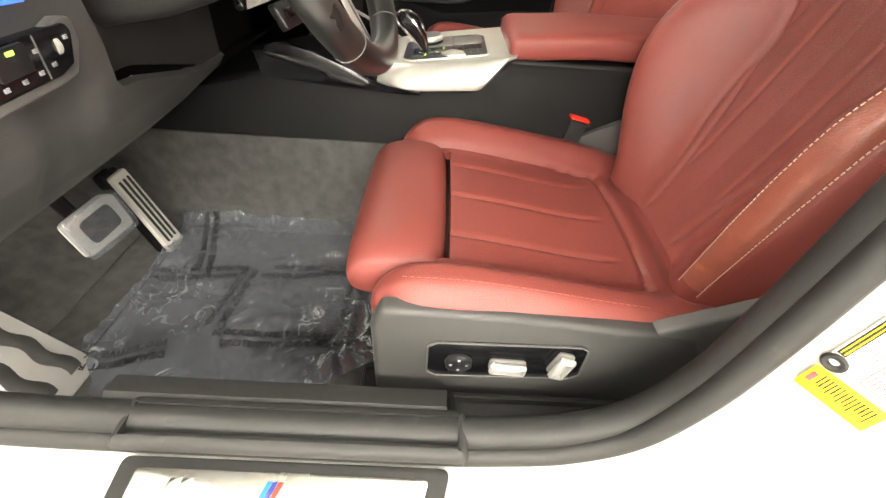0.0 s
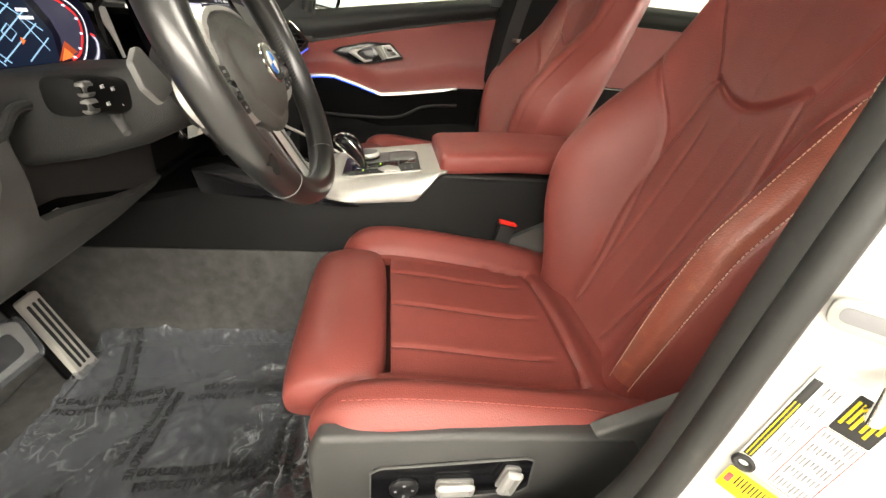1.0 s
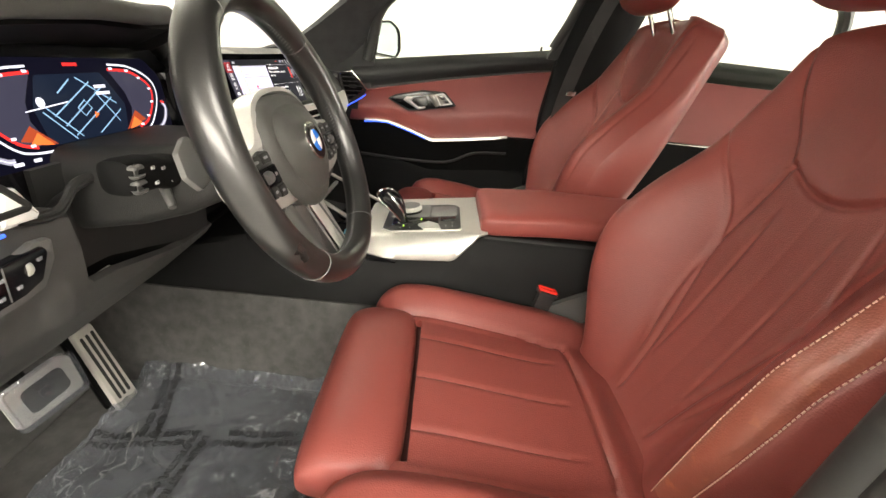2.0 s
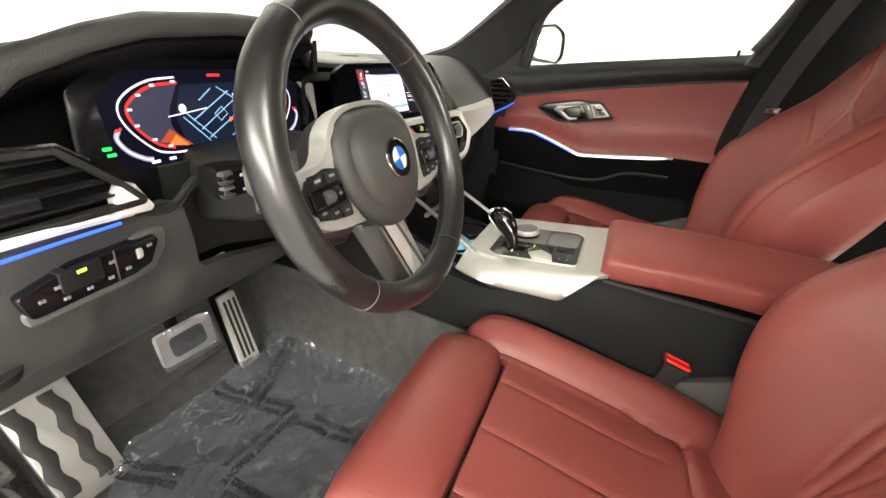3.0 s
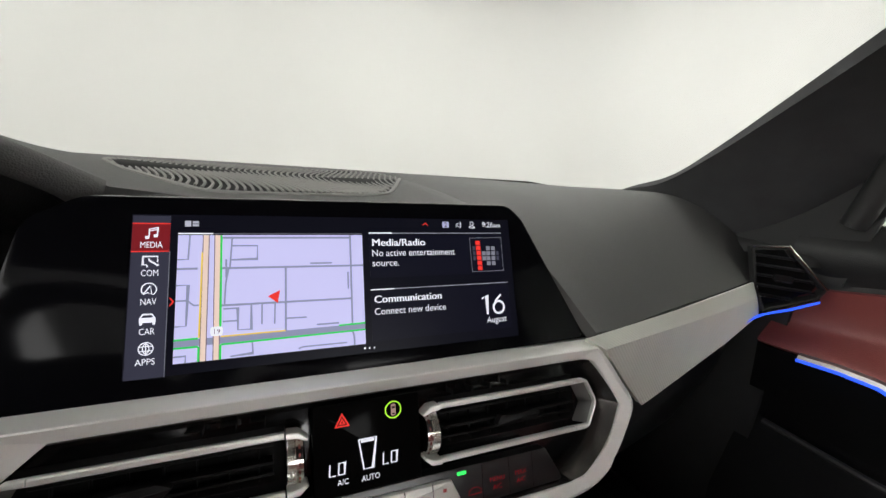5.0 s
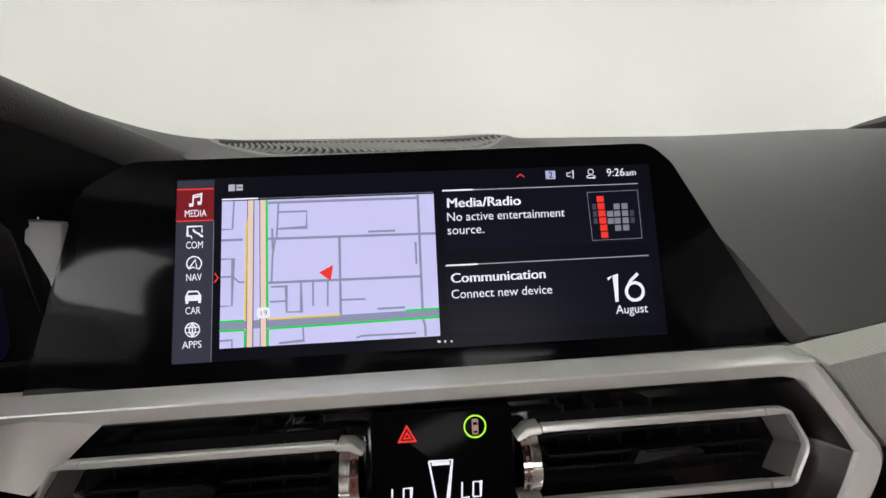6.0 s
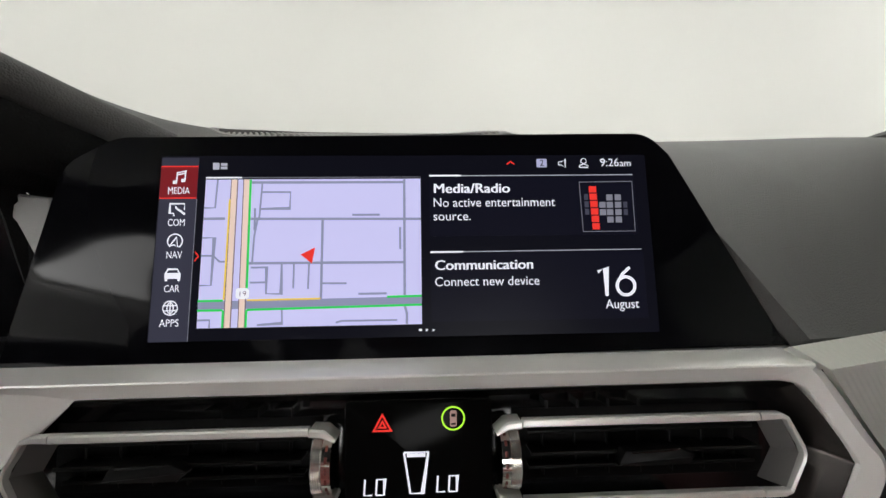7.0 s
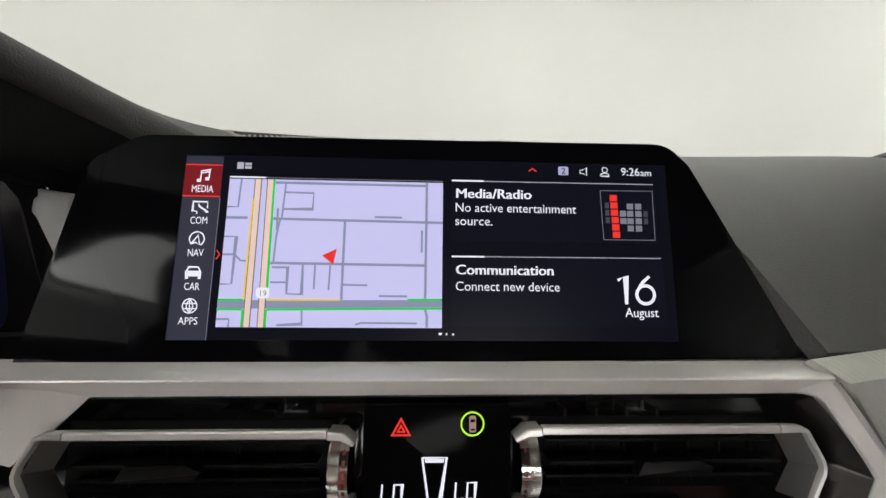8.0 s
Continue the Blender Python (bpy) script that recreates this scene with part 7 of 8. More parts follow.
part("base_boot", lathe([(0, 0.003), (0.015, 0.003), (0.014, 0.006), (0.009, 0.009), (0, 0.009)], TOPM @ Matrix.Translation((-0.048, 0.036, 0.0005)), 24), GLOSS, gs, "black collar at the stem")
# chrome strips framing the open bay
for sx_ in (1, -1):
    part("bay_strip", tube(spline([(sx_ * 0.072 - (0.012 if sx_ < 0 else 0), 0.240, 0.745), (sx_ * 0.068 - (0.022 if sx_ < 0 else 0), 0.201, 0.730), (sx_ * 0.066 - (0.036 if sx_ < 0 else 0), 0.14, 0.703), (sx_ * 0.069 - (0.040 if sx_ < 0 else 0), 0.088, 0.676)], 6), 0.0055, 8, flat=0.6), STRIP, con, "slim satin strip beside the open bay")
ch_y = np.linspace(0.335, 0.03, 24)
part("console_cheek", loft([[Vector((-0.146, y, knots(y, [0.03, 0.06, 0.093, 0.192, 0.265, 0.328, 0.34], [0.629, 0.628, 0.629, 0.642, 0.662, 0.686, 0.69]))), Vector((-0.1475, y, lerp(knots(y, [0.03, 0.093, 0.192, 0.265, 0.328], [0.630, 0.631, 0.644, 0.663, 0.687]), knots(y, [0.03, 0.10, 0.156, 0.227, 0.287, 0.34], [0.634, 0.642, 0.665, 0.692, 0.707, 0.692]), 0.5))),
                             Vector((-0.142, y, knots(y, [0.03, 0.10, 0.156, 0.227, 0.287, 0.34], [0.634, 0.642, 0.665, 0.692, 0.707, 0.692]))), Vector((-0.120, y, knots(y, [0.03, 0.10, 0.156, 0.227, 0.287, 0.34], [0.634, 0.642, 0.665, 0.692, 0.707, 0.692]) - 0.004)), Vector((-0.120, y, 0.62))] for y in ch_y]), GLOSS, con, "curved glossy black cheek")
part("bay_floor", box(-0.10, 0.09, 0.60, 0.08, 0.27, 0.634, 0.006, 2), VOID, con, "black tray floor")
part("cup_ring", tube([(-0.045 + 0.038 * math.cos(a), 0.15 + 0.038 * math.sin(a), 0.650) for a in [2 * math.pi * k / 32 for k in range(32)]], 0.003, 6, True), GLOSS, con, "cup holder ring")
part("cup_ring", tube([(0.040 + 0.038 * math.cos(a), 0.15 + 0.038 * math.sin(a), 0.650) for a in [2 * math.pi * k / 32 for k in range(32)]], 0.003, 6, True), GLOSS, con, "cup holder ring")
part("bay_lid_edge", box(-0.100, 0.198, 0.714, 0.070, 0.207, 0.722, 0.003, 2), STRIP, con, "chrome edge of the tray lid")

arm = thing("armrest", "red leather centre armrest", "armrest", (0, -0.3, 0.69))
rings = []
for j in range(50):
    t = j / 49
    y = lerp(-0.138, -0.60, t)
    k = math.sqrt(max(1 - (1 - min(t / 0.06, 1)) ** 2.2, 0.02))
    hz_ = (0.026) * (0.55 + 0.45 * k)
    zc = 0.713 + 0.010 * step(0, 0.4, t)
    w = 0.108 * (0.94 + 0.06 * k)
    ring = []
    for i in range(48):
        a = 2 * math.pi * i / 48
        ca, sa = math.cos(a), math.sin(a)
        ring.append(Vector((w * math.copysign(abs(ca) ** 0.35, ca) - 0.002, y, zc + hz_ * math.copysign(abs(sa) ** 0.45, sa) - notch(sa + 0.35, 0.06, 0.0015))))
    rings.append(ring)
part("lid", loft(rings), RED, arm, "red leather lid", sharp=70)
part("hinge_base", box(-0.112, -0.60, 0.66, 0.108, -0.14, 0.694, 0.008, 3), DARK, arm, "black box under the lid")

card = thing("blue_packet", "crumpled pale blue packet lying in the open tray", "packet", (-0.05, 0.14, 0.634))
part("wrapper", sheet(lambda s, t: Vector((lerp(-0.075, -0.012, s), lerp(0.115, 0.155, t), 0.642 + 0.012 * s + 0.004 * math.sin(9 * s + 5 * t))), 10, 8, 0.003), BLUE_CLOTH, card)

# ---- pedals and footrest ----
acc = thing("accelerator_pedal", "tall brushed metal accelerator pedal with rubber slots", "pedal", (-0.255, 0.56, 0.30))
am = axes((-0.272, 0.575, 0.400), (1, 0, 0), (0, 0.27, 0.96))
ap_ = part("plate", plate(rounded([(-0.024, -0.092), (0.026, -0.092), (0.022, 0.092), (-0.020, 0.092)], 0.006), 0.010, 0.003, am), PEDAL, acc, "brushed metal plate")
for x in (-0.011, 0.001, 0.013):
    part("rubber_slot", plate(rounded(rect(x - 0.003, -0.070, x + 0.003, 0.078), 0.003), 0.0115, 0.001, am), RUBBER, ap_)
part("lever", box(-0.020, -0.090, -0.03, 0.020, 0.10, -0.002, 0.006, 2, am), VOID, acc)
brk = thing("brake_pedal", "wide brushed metal brake pedal wrapped in clear plastic", "pedal", (-0.39, 0.58, 0.42))
bmx = axes((-0.391, 0.566, 0.461), (1, -0.05, 0.0), (-0.12, 0.30, 0.94))
bp_ = part("plate", plate(rounded([(-0.055, -0.030), (0.050, -0.036), (0.056, 0.026), (0.038, 0.036), (-0.052, 0.036)], 0.010), 0.012, 0.003, bmx), PEDAL, brk, "brushed metal plate")
part("wrapping", plate(rounded([(-0.060, -0.036), (0.055, -0.042), (0.061, 0.030), (0.040, 0.042), (-0.058, 0.042)], 0.012), 0.004, 0.002, bmx, 0.012), FILM, brk, "clear plastic wrapping")
part("rubber_field", plate(rounded(rect(-0.034, -0.020, 0.034, 0.022), 0.012), 0.0010, 0.0005, bmx, 0.0115), RUBBER, bp_, "black rubber field")
part("rubber_rib", plate(rounded(rect(-0.012, -0.008, 0.012, 0.008), 0.007), 0.0012, 0.0005, bmx, 0.0125), DARK, bp_)
part("lever", tube(spline([(-0.395, 0.585, 0.46), (-0.385, 0.63, 0.56), (-0.37, 0.66, 0.70)], 6), 0.012, 8), VOID, brk, "black pedal lever")
rest = thing("footrest", "brushed metal footrest with black rubber waves", "footrest", (-0.60, 0.60, 0.30))
rm = axes((-0.606, 0.600, 0.384), (1, 0, -0.05), (0.0, 0.66, 0.75))
rp_ = part("plate", plate(rounded([(-0.040, -0.105), (0.052, -0.105), (0.056, 0.105), (-0.040, 0.105)], 0.010), 0.008, 0.003, rm), SWITCH, rest, "brushed metal plate")
for sg in (-1, 1):
    wave = [(sg * 0.024 + 0.011 + 0.004 * math.sin(i * 0.9), lerp(-0.085, 0.085, i / 20)) for i in range(21)]
    wave += [(sg * 0.024 - 0.011 + 0.004 * math.sin(i * 0.9), lerp(-0.085, 0.085, i / 20)) for i in range(20, -1, -1)]
    part("rubber_wave", plate(wave, 0.010, 0.001, rm), RUBBER, rp_, "black rubber insert")
part("base", box(-0.042, -0.11, -0.05, 0.056, 0.11, -0.001, 0.01, 2, rm), CARPET, rest)

# ---- mat with its printed plastic cover ----
mat_ = thing("floor_mat", "black carpet mat in the driver's footwell", "mat", (-0.40, 0.3, 0.298))
part("carpet", box(-0.640, 0.02, 0.298, -0.190, 0.56, 0.310, 0.005, 2), CARPET, mat_)
film = thing("mat_cover", "crinkled clear plastic mat cover printed with black warnings", "mat cover", (-0.40, 0.3, 0.311))


def film_z(x, y):
    v = Vector((x, y, 0.0))
    z = 0.318 + 0.010 * noise.noise(v * 7) + 0.008 * noise.noise(v * 15) + 0.004 * abs(noise.noise(v * 28))
    z += 0.05 * step(-0.24, -0.15, x) ** 2 + 0.018 * step(0.08, 0.02, y)
    edge_ = max(step(0.50, 0.545, y), step(-0.25, -0.17, x))
    z += edge_ * (0.016 * abs(noise.noise(v * 38)) + 0.006)
    return max(z, 0.3125)


def film_at(s, t):
    x = lerp(-0.622, -0.155, s)
    y1 = 0.553 + 0.006 * math.sin(s * 9) - 0.055 * step(0.20, 0.0, s)
    y0 = 0.03 + 0.13 * step(0.30, 0.0, s) + 0.010 * math.sin(s * 13)
    y = lerp(y0, y1, t)
    return Vector((x, y, film_z(x, y)))


part("film", sheet(film_at, 150, 150, 0.0004), FILM, film, "crinkled clear film")


def printed(body, x, y, turn, size):
    """Printed words that follow the film."""
    cu = bpy.data.curves.new("print", "FONT")
    cu.body, cu.size, cu.extrude, cu.resolution_u, cu.offset = body, size, 0.00005, 2, 0.0004
    tmp = bpy.data.objects.new("print", cu)
    me = bpy.data.meshes.new_from_object(tmp)
    bpy.data.objects.remove(tmp)
    me.transform(pose(x, y, 0, 0, 0, turn))
    for v in me.vertices:
        v.co.z += film_z(v.co.x, v.co.y) + 0.0034
    me.materials.clear()
    me.materials.append(INK)
    ob = new("printed_line", me)
    ob.parent = film
    ob.matrix_parent_inverse = film.matrix_basis.inverted()


for x, y, turn in ((-0.509, 0.340, -84), (-0.514, 0.140, 1), (-0.336, 0.356, 180), (-0.333, 0.153, 95), (-0.544, 0.420, 105), (-0.19, 0.49, -165), (-0.366, 0.540, -80)):
    d = Vector((math.sin(radians(turn)), -math.cos(radians(turn)))) * 0.022
    printed("DEALER MUST REMOVE", x, y, turn, 0.0172)
    printed("PROTECTIVE COVER", x + d.x, y + d.y, turn, 0.0172)


# ---- passenger door ----
door = thing("passenger_door", "closed passenger door with red panel and blue-lit silver strip", "door", (0.68, 0, 0.4))


def belt_z(y):
    return knots(y, [-0.42, -0.25, 0.0, 0.25, 0.40], [1.078, 1.052, 1.015, 0.976, 0.955])


def red_top(y):
    return knots(y, [-0.42, -0.27, 0.0, 0.25], [1.010, 0.986, 0.934, 0.878])


def strip_z(y):
    return knots(y, [-0.42, -0.26, -0.10, 0.0, 0.08, 0.16, 0.20, 0.27], [0.778, 0.772, 0.748, 0.736, 0.762, 0.785, 0.785, 0.778])


Y0, Y1 = -0.40, 0.30
yy = lambda s: lerp(Y0, Y1, s)
part("upper_trim", sheet(lambda s, t: Vector((0.690 - 0.022 * math.sin(math.pi * min(t * 1.1, 1)) - 0.012 * t, yy(s), lerp(belt_z(yy(s)) , red_top(yy(s)), t) + 0.002)), 40, 12, 0.02), DARK, door, "dark soft upper trim")
part("red_panel", sheet(lambda s, t: Vector((0.672 + 0.012 * math.sin(math.pi * t) - 0.030 * step(0.6, 1.0, t), yy(s), lerp(red_top(yy(s)), strip_z(yy(s)) + 0.004, t))), 60, 30, 0.012), RED_DOOR, door, "red leather door panel")
part("lower_panel", sheet(lambda s, t: Vector((knots(t, [0, 0.08, 0.3, 0.45, 0.6, 1], [0.648, 0.660, 0.690, 0.665, 0.640, 0.665]), yy(s), lerp(strip_z(yy(s)) - 0.004, 0.33, t))), 40, 40, 0.012), VOID, door, "black lower door panel")
part("pocket_lip", tube(spline([(0.640, 0.26, 0.660), (0.635, 0.10, 0.655), (0.632, -0.06, 0.662), (0.634, -0.16, 0.705), (0.640, -0.28, 0.715)], 8), 0.005, 8), DARK, door, "dark lip of the door pocket")
# silver strip and blue light
sp_ = [(y, strip_z(y)) for y in np.linspace(-0.275, 0.245, 60)]
part("silver_strip", loft([[Vector((0.640, y, z + 0.006)), Vector((0.632, y, z + 0.004)), Vector((0.630, y, z - 0.004 * step(-0.28, -0.22, y))), Vector((0.636, y, z - 0.006 * step(-0.28, -0.22, y))), Vector((0.645, y, z - 0.004))] for y, z in sp_]), STRIP, door, "slim silver strip")
part("light_strip", tube([(0.629, y, strip_z(y) - 0.0035) for y in np.linspace(0.02, 0.245, 30)], 0.0022, 6), AMBIENT, door, "blue light line")
# handle recess with its lever, switch panel and bright frame
H_ = axes((0.662, 0.010, 0.862), (0, -1, 0), (0.0, 0.0, 1))
bez = rounded([(-0.160, -0.002), (-0.134, 0.014), (-0.038, 0.039), (0.042, 0.041), (0.089, -0.002), (-0.028, -0.029), (-0.083, -0.035)], 0.004)
hb = part("handle_bezel", ring_plate(bez, inset(ccw(bez), 0.004), 0.009, H_, -0.004), DARK, door, "dark rim of the handle recess")
part("recess", plate(inset(ccw(bez), 0.003), 0.002, 0.0005, H_, -0.004), GLOSS, hb, "glossy black recess")
lever = [(-0.102, 0.000), (-0.091, 0.013), (-0.020, 0.026), (-0.022, 0.018), (-0.062, 0.011), (-0.074, 0.000), (-0.047, -0.018), (-0.024, -0.014), (-0.020, -0.019), (-0.047, -0.028), (-0.060, -0.022)]
part("door_lever", plate(rounded(lever, 0.002, 3), 0.012, 0.003, H_, 0.002, 3), STRIP, hb, "bright angular door lever")
part("lever_floor", plate(rounded([(-0.070, 0.000), (-0.060, 0.011), (-0.020, 0.017), (-0.016, -0.012), (-0.046, -0.017)], 0.002), 0.003, 0.001, H_, -0.002), PANEL_BLACK, hb, "dark cup behind the lever")
part("frame_strut", plate(rounded([(-0.019, 0.0262), (0.006, 0.031), (0.030, -0.008), (0.014, -0.0145)], 0.0015), 0.010, 0.002, H_, 0.001), GUNMETAL, hb, "satin panel beside the lever")
swf = [(0.007, 0.031), (0.038, 0.0365), (0.075, 0.003), (0.031, -0.0085)]
part("switch_frame", ring_plate(rounded(swf, 0.002), inset(ccw(rounded(swf, 0.002)), 0.004), 0.009, H_, 0.001), STRIP, hb, "bright frame round the switches")
part("switch_field", plate(inset(ccw(rounded(swf, 0.002)), 0.003), 0.005, 0.001, H_, 0.0), GUNMETAL, hb, "satin switch field")
for k_ in (0, 1):
    part("lock_switch", plate(rounded([(0.026 + 0.012 * k_, 0.022 - 0.011 * k_), (0.042 + 0.012 * k_, 0.025 - 0.011 * k_), (0.050 + 0.012 * k_, 0.017 - 0.011 * k_), (0.034 + 0.012 * k_, 0.014 - 0.011 * k_)], 0.001), 0.0020, 0.0006, H_, 0.005), PANEL_BLACK, hb, "small black lock switch")
part("pull_cup", loft([[Vector((0.656, y, z + h_)), Vector((0.650, y, z + h_ * 0.3)), Vector((0.650, y, z - h_)), Vector((0.668, y, z - h_)), Vector((0.668, y, z + h_))] for y, z, h_ in ((0.135, 0.790, 0.002), (0.110, 0.783, 0.006), (0.070, 0.770, 0.008), (0.042, 0.763, 0.006), (0.034, 0.766, 0.002))]), VOID, door, "black cup above the strip")
# window frame and glass
WIN = [(0.245, 0.978), (0.200, 1.130), (0.115, 1.205), (0.025, 1.260), (-0.150, 1.332), (-0.310, 1.374), (-0.430, 1.388), (-0.462, 1.372), (-0.456, 1.300), (-0.415, 1.165), (-0.378, 1.078)]


def win_x(z):
    return lerp(0.680, 0.600, (z - 0.97) / 0.42)


wl = spline([(win_x(z) - 0.012, y, z) for y, z in WIN], 6)
part("window_frame", tube(wl, 0.016, 10), RUBBER, door, "black rubber window frame")
outer = spline([(win_x(z) - 0.002, y * 1.06 + 0.004 + (0.02 if y > 0.1 else 0), z + 0.022) for y, z in WIN[1:8]], 6)
part("frame_outer", tube(outer, 0.028, 10), HEAD, door, "dark window frame trim")
part("frame_post", loft([[Vector((win_x(z) + dx - 0.01, yc - w, z)) for dx, w in ((-0.012, 0.0), (-0.016, 0.03), (-0.010, 0.062), (0.02, 0.062), (0.02, 0.0))] for z, yc in ((1.045, -0.366), (1.08, -0.378), (1.165, -0.418), (1.30, -0.462), (1.40, -0.488))]), RUBBER, door, "black rear window post")
part("mirror_corner", sheet(lambda s, t: Vector((0.672, lerp(0.44, lerp(0.235, 0.195, t), s), lerp(0.890, 1.150, t) - 0.10 * t * (1 - s))), 6, 8, 0.01), DARK, door, "dark triangle inside the mirror")
def pane_edge(z):
    """Front edge of the side glass at the height z."""
    return knots(z, [0.95, 0.98, 1.13, 1.205, 1.26, 1.332, 1.374, 1.40], [0.27, 0.255, 0.210, 0.125, 0.035, -0.140, -0.300, -0.44])


gl_ = sheet(lambda s, t: Vector((win_x(lerp(0.95, 1.39, t)) + 0.006, lerp(pane_edge(lerp(0.95, 1.39, t)), -0.49, s), lerp(0.95, 1.39, t))), 4, 24, 0.004)
part("glass", gl_, GLASS, door, "faintly green side glass").visible_shadow = False
part("lock_pin", lathe([(0, 0), (0.004, 0), (0.004, 0.014), (0.003, 0.017), (0, 0.0175)], Matrix.Translation((0.672, -0.345, 1.064)), 12), DARK, door, "small black lock pin")
part("outer_skin", sheet(lambda s, t: Vector((knots(t, [0, 0.5, 1], [0.73, 0.86, 0.84]), lerp(-0.5, 0.6, s), lerp(0.985 - 0.09 * step(0.45, 0.9, s), 0.35, t))), 8, 8, 0.01), PAINT, door, "white painted outer door skin")

# door mirror outside the window
mir = thing("door_mirror", "black-framed door mirror reflecting a pale studio", "mirror", (0.88, 0.22, 1.05))
mmx = axes((0.895, 0.222, 1.052), (0.83, -0.56, 0.05), (0.02, 0.05, 1)) @ Matrix.Diagonal((1.05, 1, 1, 1))
mo = rounded([(-0.078, -0.050), (0.060, -0.068), (0.085, -0.040), (0.082, 0.040), (0.030, 0.066), (-0.070, 0.055)], 0.045, 9)
part("housing", plate(mo, 0.06, 0.012, mmx @ pose(0, 0, 0, 180, 0, 0) @ Matrix.Diagonal((1, -1, 1, 1)), 0.001, 4), DARK, mir, "black mirror housing")
part("mirror_rim", ring_plate(mo, inset(ccw(mo), 0.006), 0.010, mmx, -0.002, 0.003), GLOSS, mir, "glossy black rim")
part("mirror_glass", plate(inset(ccw(mo), 0.006), 0.002, 0.0005, mmx), MIRROR, mir, "clear mirror glass")
part("mirror_foot", box(-0.06, -0.015, -0.03, 0.02, 0.015, 0.01, 0.006, 3, Matrix.Translation((0.80, 0.30, 0.975))), DARK, mir, "black mirror foot")

# rear passenger door behind the seat
rd = thing("rear_door", "closed rear door with red panel and lit silver strip", "door", (0.68, -0.9, 0.4))
ry = lambda s: lerp(-1.35, -0.52, s)
part("upper_trim", sheet(lambda s, t: Vector((0.690 - 0.02 * math.sin(math.pi * t), ry(s), lerp(1.10, 1.03, t))), 10, 8, 0.02), DARK, rd, "dark soft upper trim")
part("red_panel", sheet(lambda s, t: Vector((0.672 + 0.01 * math.sin(math.pi * t), ry(s), lerp(1.03, 0.82, t))), 10, 10, 0.012), RED_DOOR, rd, "red leather door panel")
part("lower_panel", sheet(lambda s, t: Vector((0.665, ry(s), lerp(0.815, 0.33, t))), 6, 8, 0.012), VOID, rd, "black lower door panel")
part("silver_strip", tube(spline([(0.655, -0.56, 0.872), (0.655, -0.64, 0.850), (0.655, -0.75, 0.822), (0.655, -1.0, 0.818), (0.655, -1.3, 0.825)], 6), 0.005, 8), CHROME, rd, "slim silver strip")
part("light_strip", tube(spline([(0.651, -0.56, 0.868), (0.651, -0.64, 0.846), (0.651, -0.75, 0.818)], 6), 0.0025, 6), AMBIENT, rd, "blue light line")
part("window_frame", tube(spline([(0.67, -0.56, 1.09), (0.62, -0.60, 1.36), (0.60, -0.95, 1.385), (0.62, -1.25, 1.30), (0.67, -1.33, 1.10)], 6), 0.02, 8), RUBBER, rd, "black window frame")
part("glass", sheet(lambda s, t: Vector((win_x(lerp(1.0, 1.40, t)) + 0.006, lerp(-0.52, -1.36, s), lerp(1.0, 1.40, t))), 2, 4, 0.004), GLASS, rd, "faintly green side glass").visible_shadow = False

# centre pillar on the passenger side, with belt
part("centre_pillar_trim", loft([[Vector((x, yc - w, z)) for x, w in ((0.655 - k, -0.080), (0.632 - k, -0.055), (0.626 - k, 0.0), (0.632 - k, 0.095), (0.655 - k, 0.125), (0.70 - k, 0.125), (0.70 - k, -0.080))]
                                 for z, yc, k in ((0.33, -0.445, 0.0), (0.80, -0.455, 0.0), (1.05, -0.480, 0.02), (1.40, -0.565, 0.085))]), CONSOLE, car, "dark centre pillar trim")
belt = thing("seat_belt", "black seat belt hanging from the centre pillar", "seat belt", (0.60, -0.5, 1.25))
bl = spline([(0.560, -0.525, 1.270), (0.560, -0.480, 1.15), (0.565, -0.445, 1.02), (0.570, -0.42, 0.86), (0.585, -0.41, 0.62), (0.60, -0.41, 0.45)], 8)
part("webbing", loft([[p + Vector((-0.006, 0.023, 0)), p + Vector((-0.0045, 0.023, 0)), p + Vector((0.0015, -0.023, 0)), p + Vector((0, -0.023, 0))] for p in bl]), RUBBER, belt, "black belt webbing")
part("guide", box(-0.014, -0.034, -0.030, 0.014, 0.034, 0.030, 0.010, 3, Matrix.Translation((0.572, -0.525, 1.275))), PANEL_BLACK, belt, "black upper belt guide")
part("tongue", box(-0.004, -0.018, -0.008, 0.004, 0.018, 0.008, 0.003, 2, pose(0.556, -0.446, 0.950, 0, 0, 0)), CHROME, belt, "steel belt tongue")

# ---- inside the windscreen ----
cam_ = thing("dash_camera", "small grey dash camera with a lit blue screen", "dash camera", (-0.05, 0.31, 1.16))
DM = axes((-0.0555, 0.314, 1.1600), (1, -0.03, 0.11), (-0.09, 0.10, 0.99)) @ Matrix.Diagonal((0.92, 0.90, 0.9, 1))
part("body", box(-0.050, -0.024, -0.026, 0.050, 0.024, 0.0, 0.008, 4, DM), CAM_GREY, cam_, "rounded grey body")
part("front_frame", plate(rounded(rect(-0.026, -0.0235, 0.050, 0.0235), 0.004), 0.003, 0.001, DM), GLOSS, cam_, "black screen frame")
scr = part("screen", plate(rect(-0.022, -0.019, 0.044, 0.019), 0.0006, 0.0002, DM, 0.003), glow("blue_screen", (0.16, 0.25, 0.85), 0.9), cam_, "lit blue screen")
part("screen_dark", plate(rect(-0.018, 0.003, 0.006, 0.017), 0.0003, 0.0001, DM, 0.0038), glow("screen_navy", (0.03, 0.05, 0.22), 0.8), scr, "dark picture corner")
part("screen_pale", plate(rect(-0.010, 0.005, 0.003, 0.013), 0.0003, 0.0001, DM, 0.0042), glow("screen_pale_blue", (0.45, 0.55, 1.0), 0.9), scr)
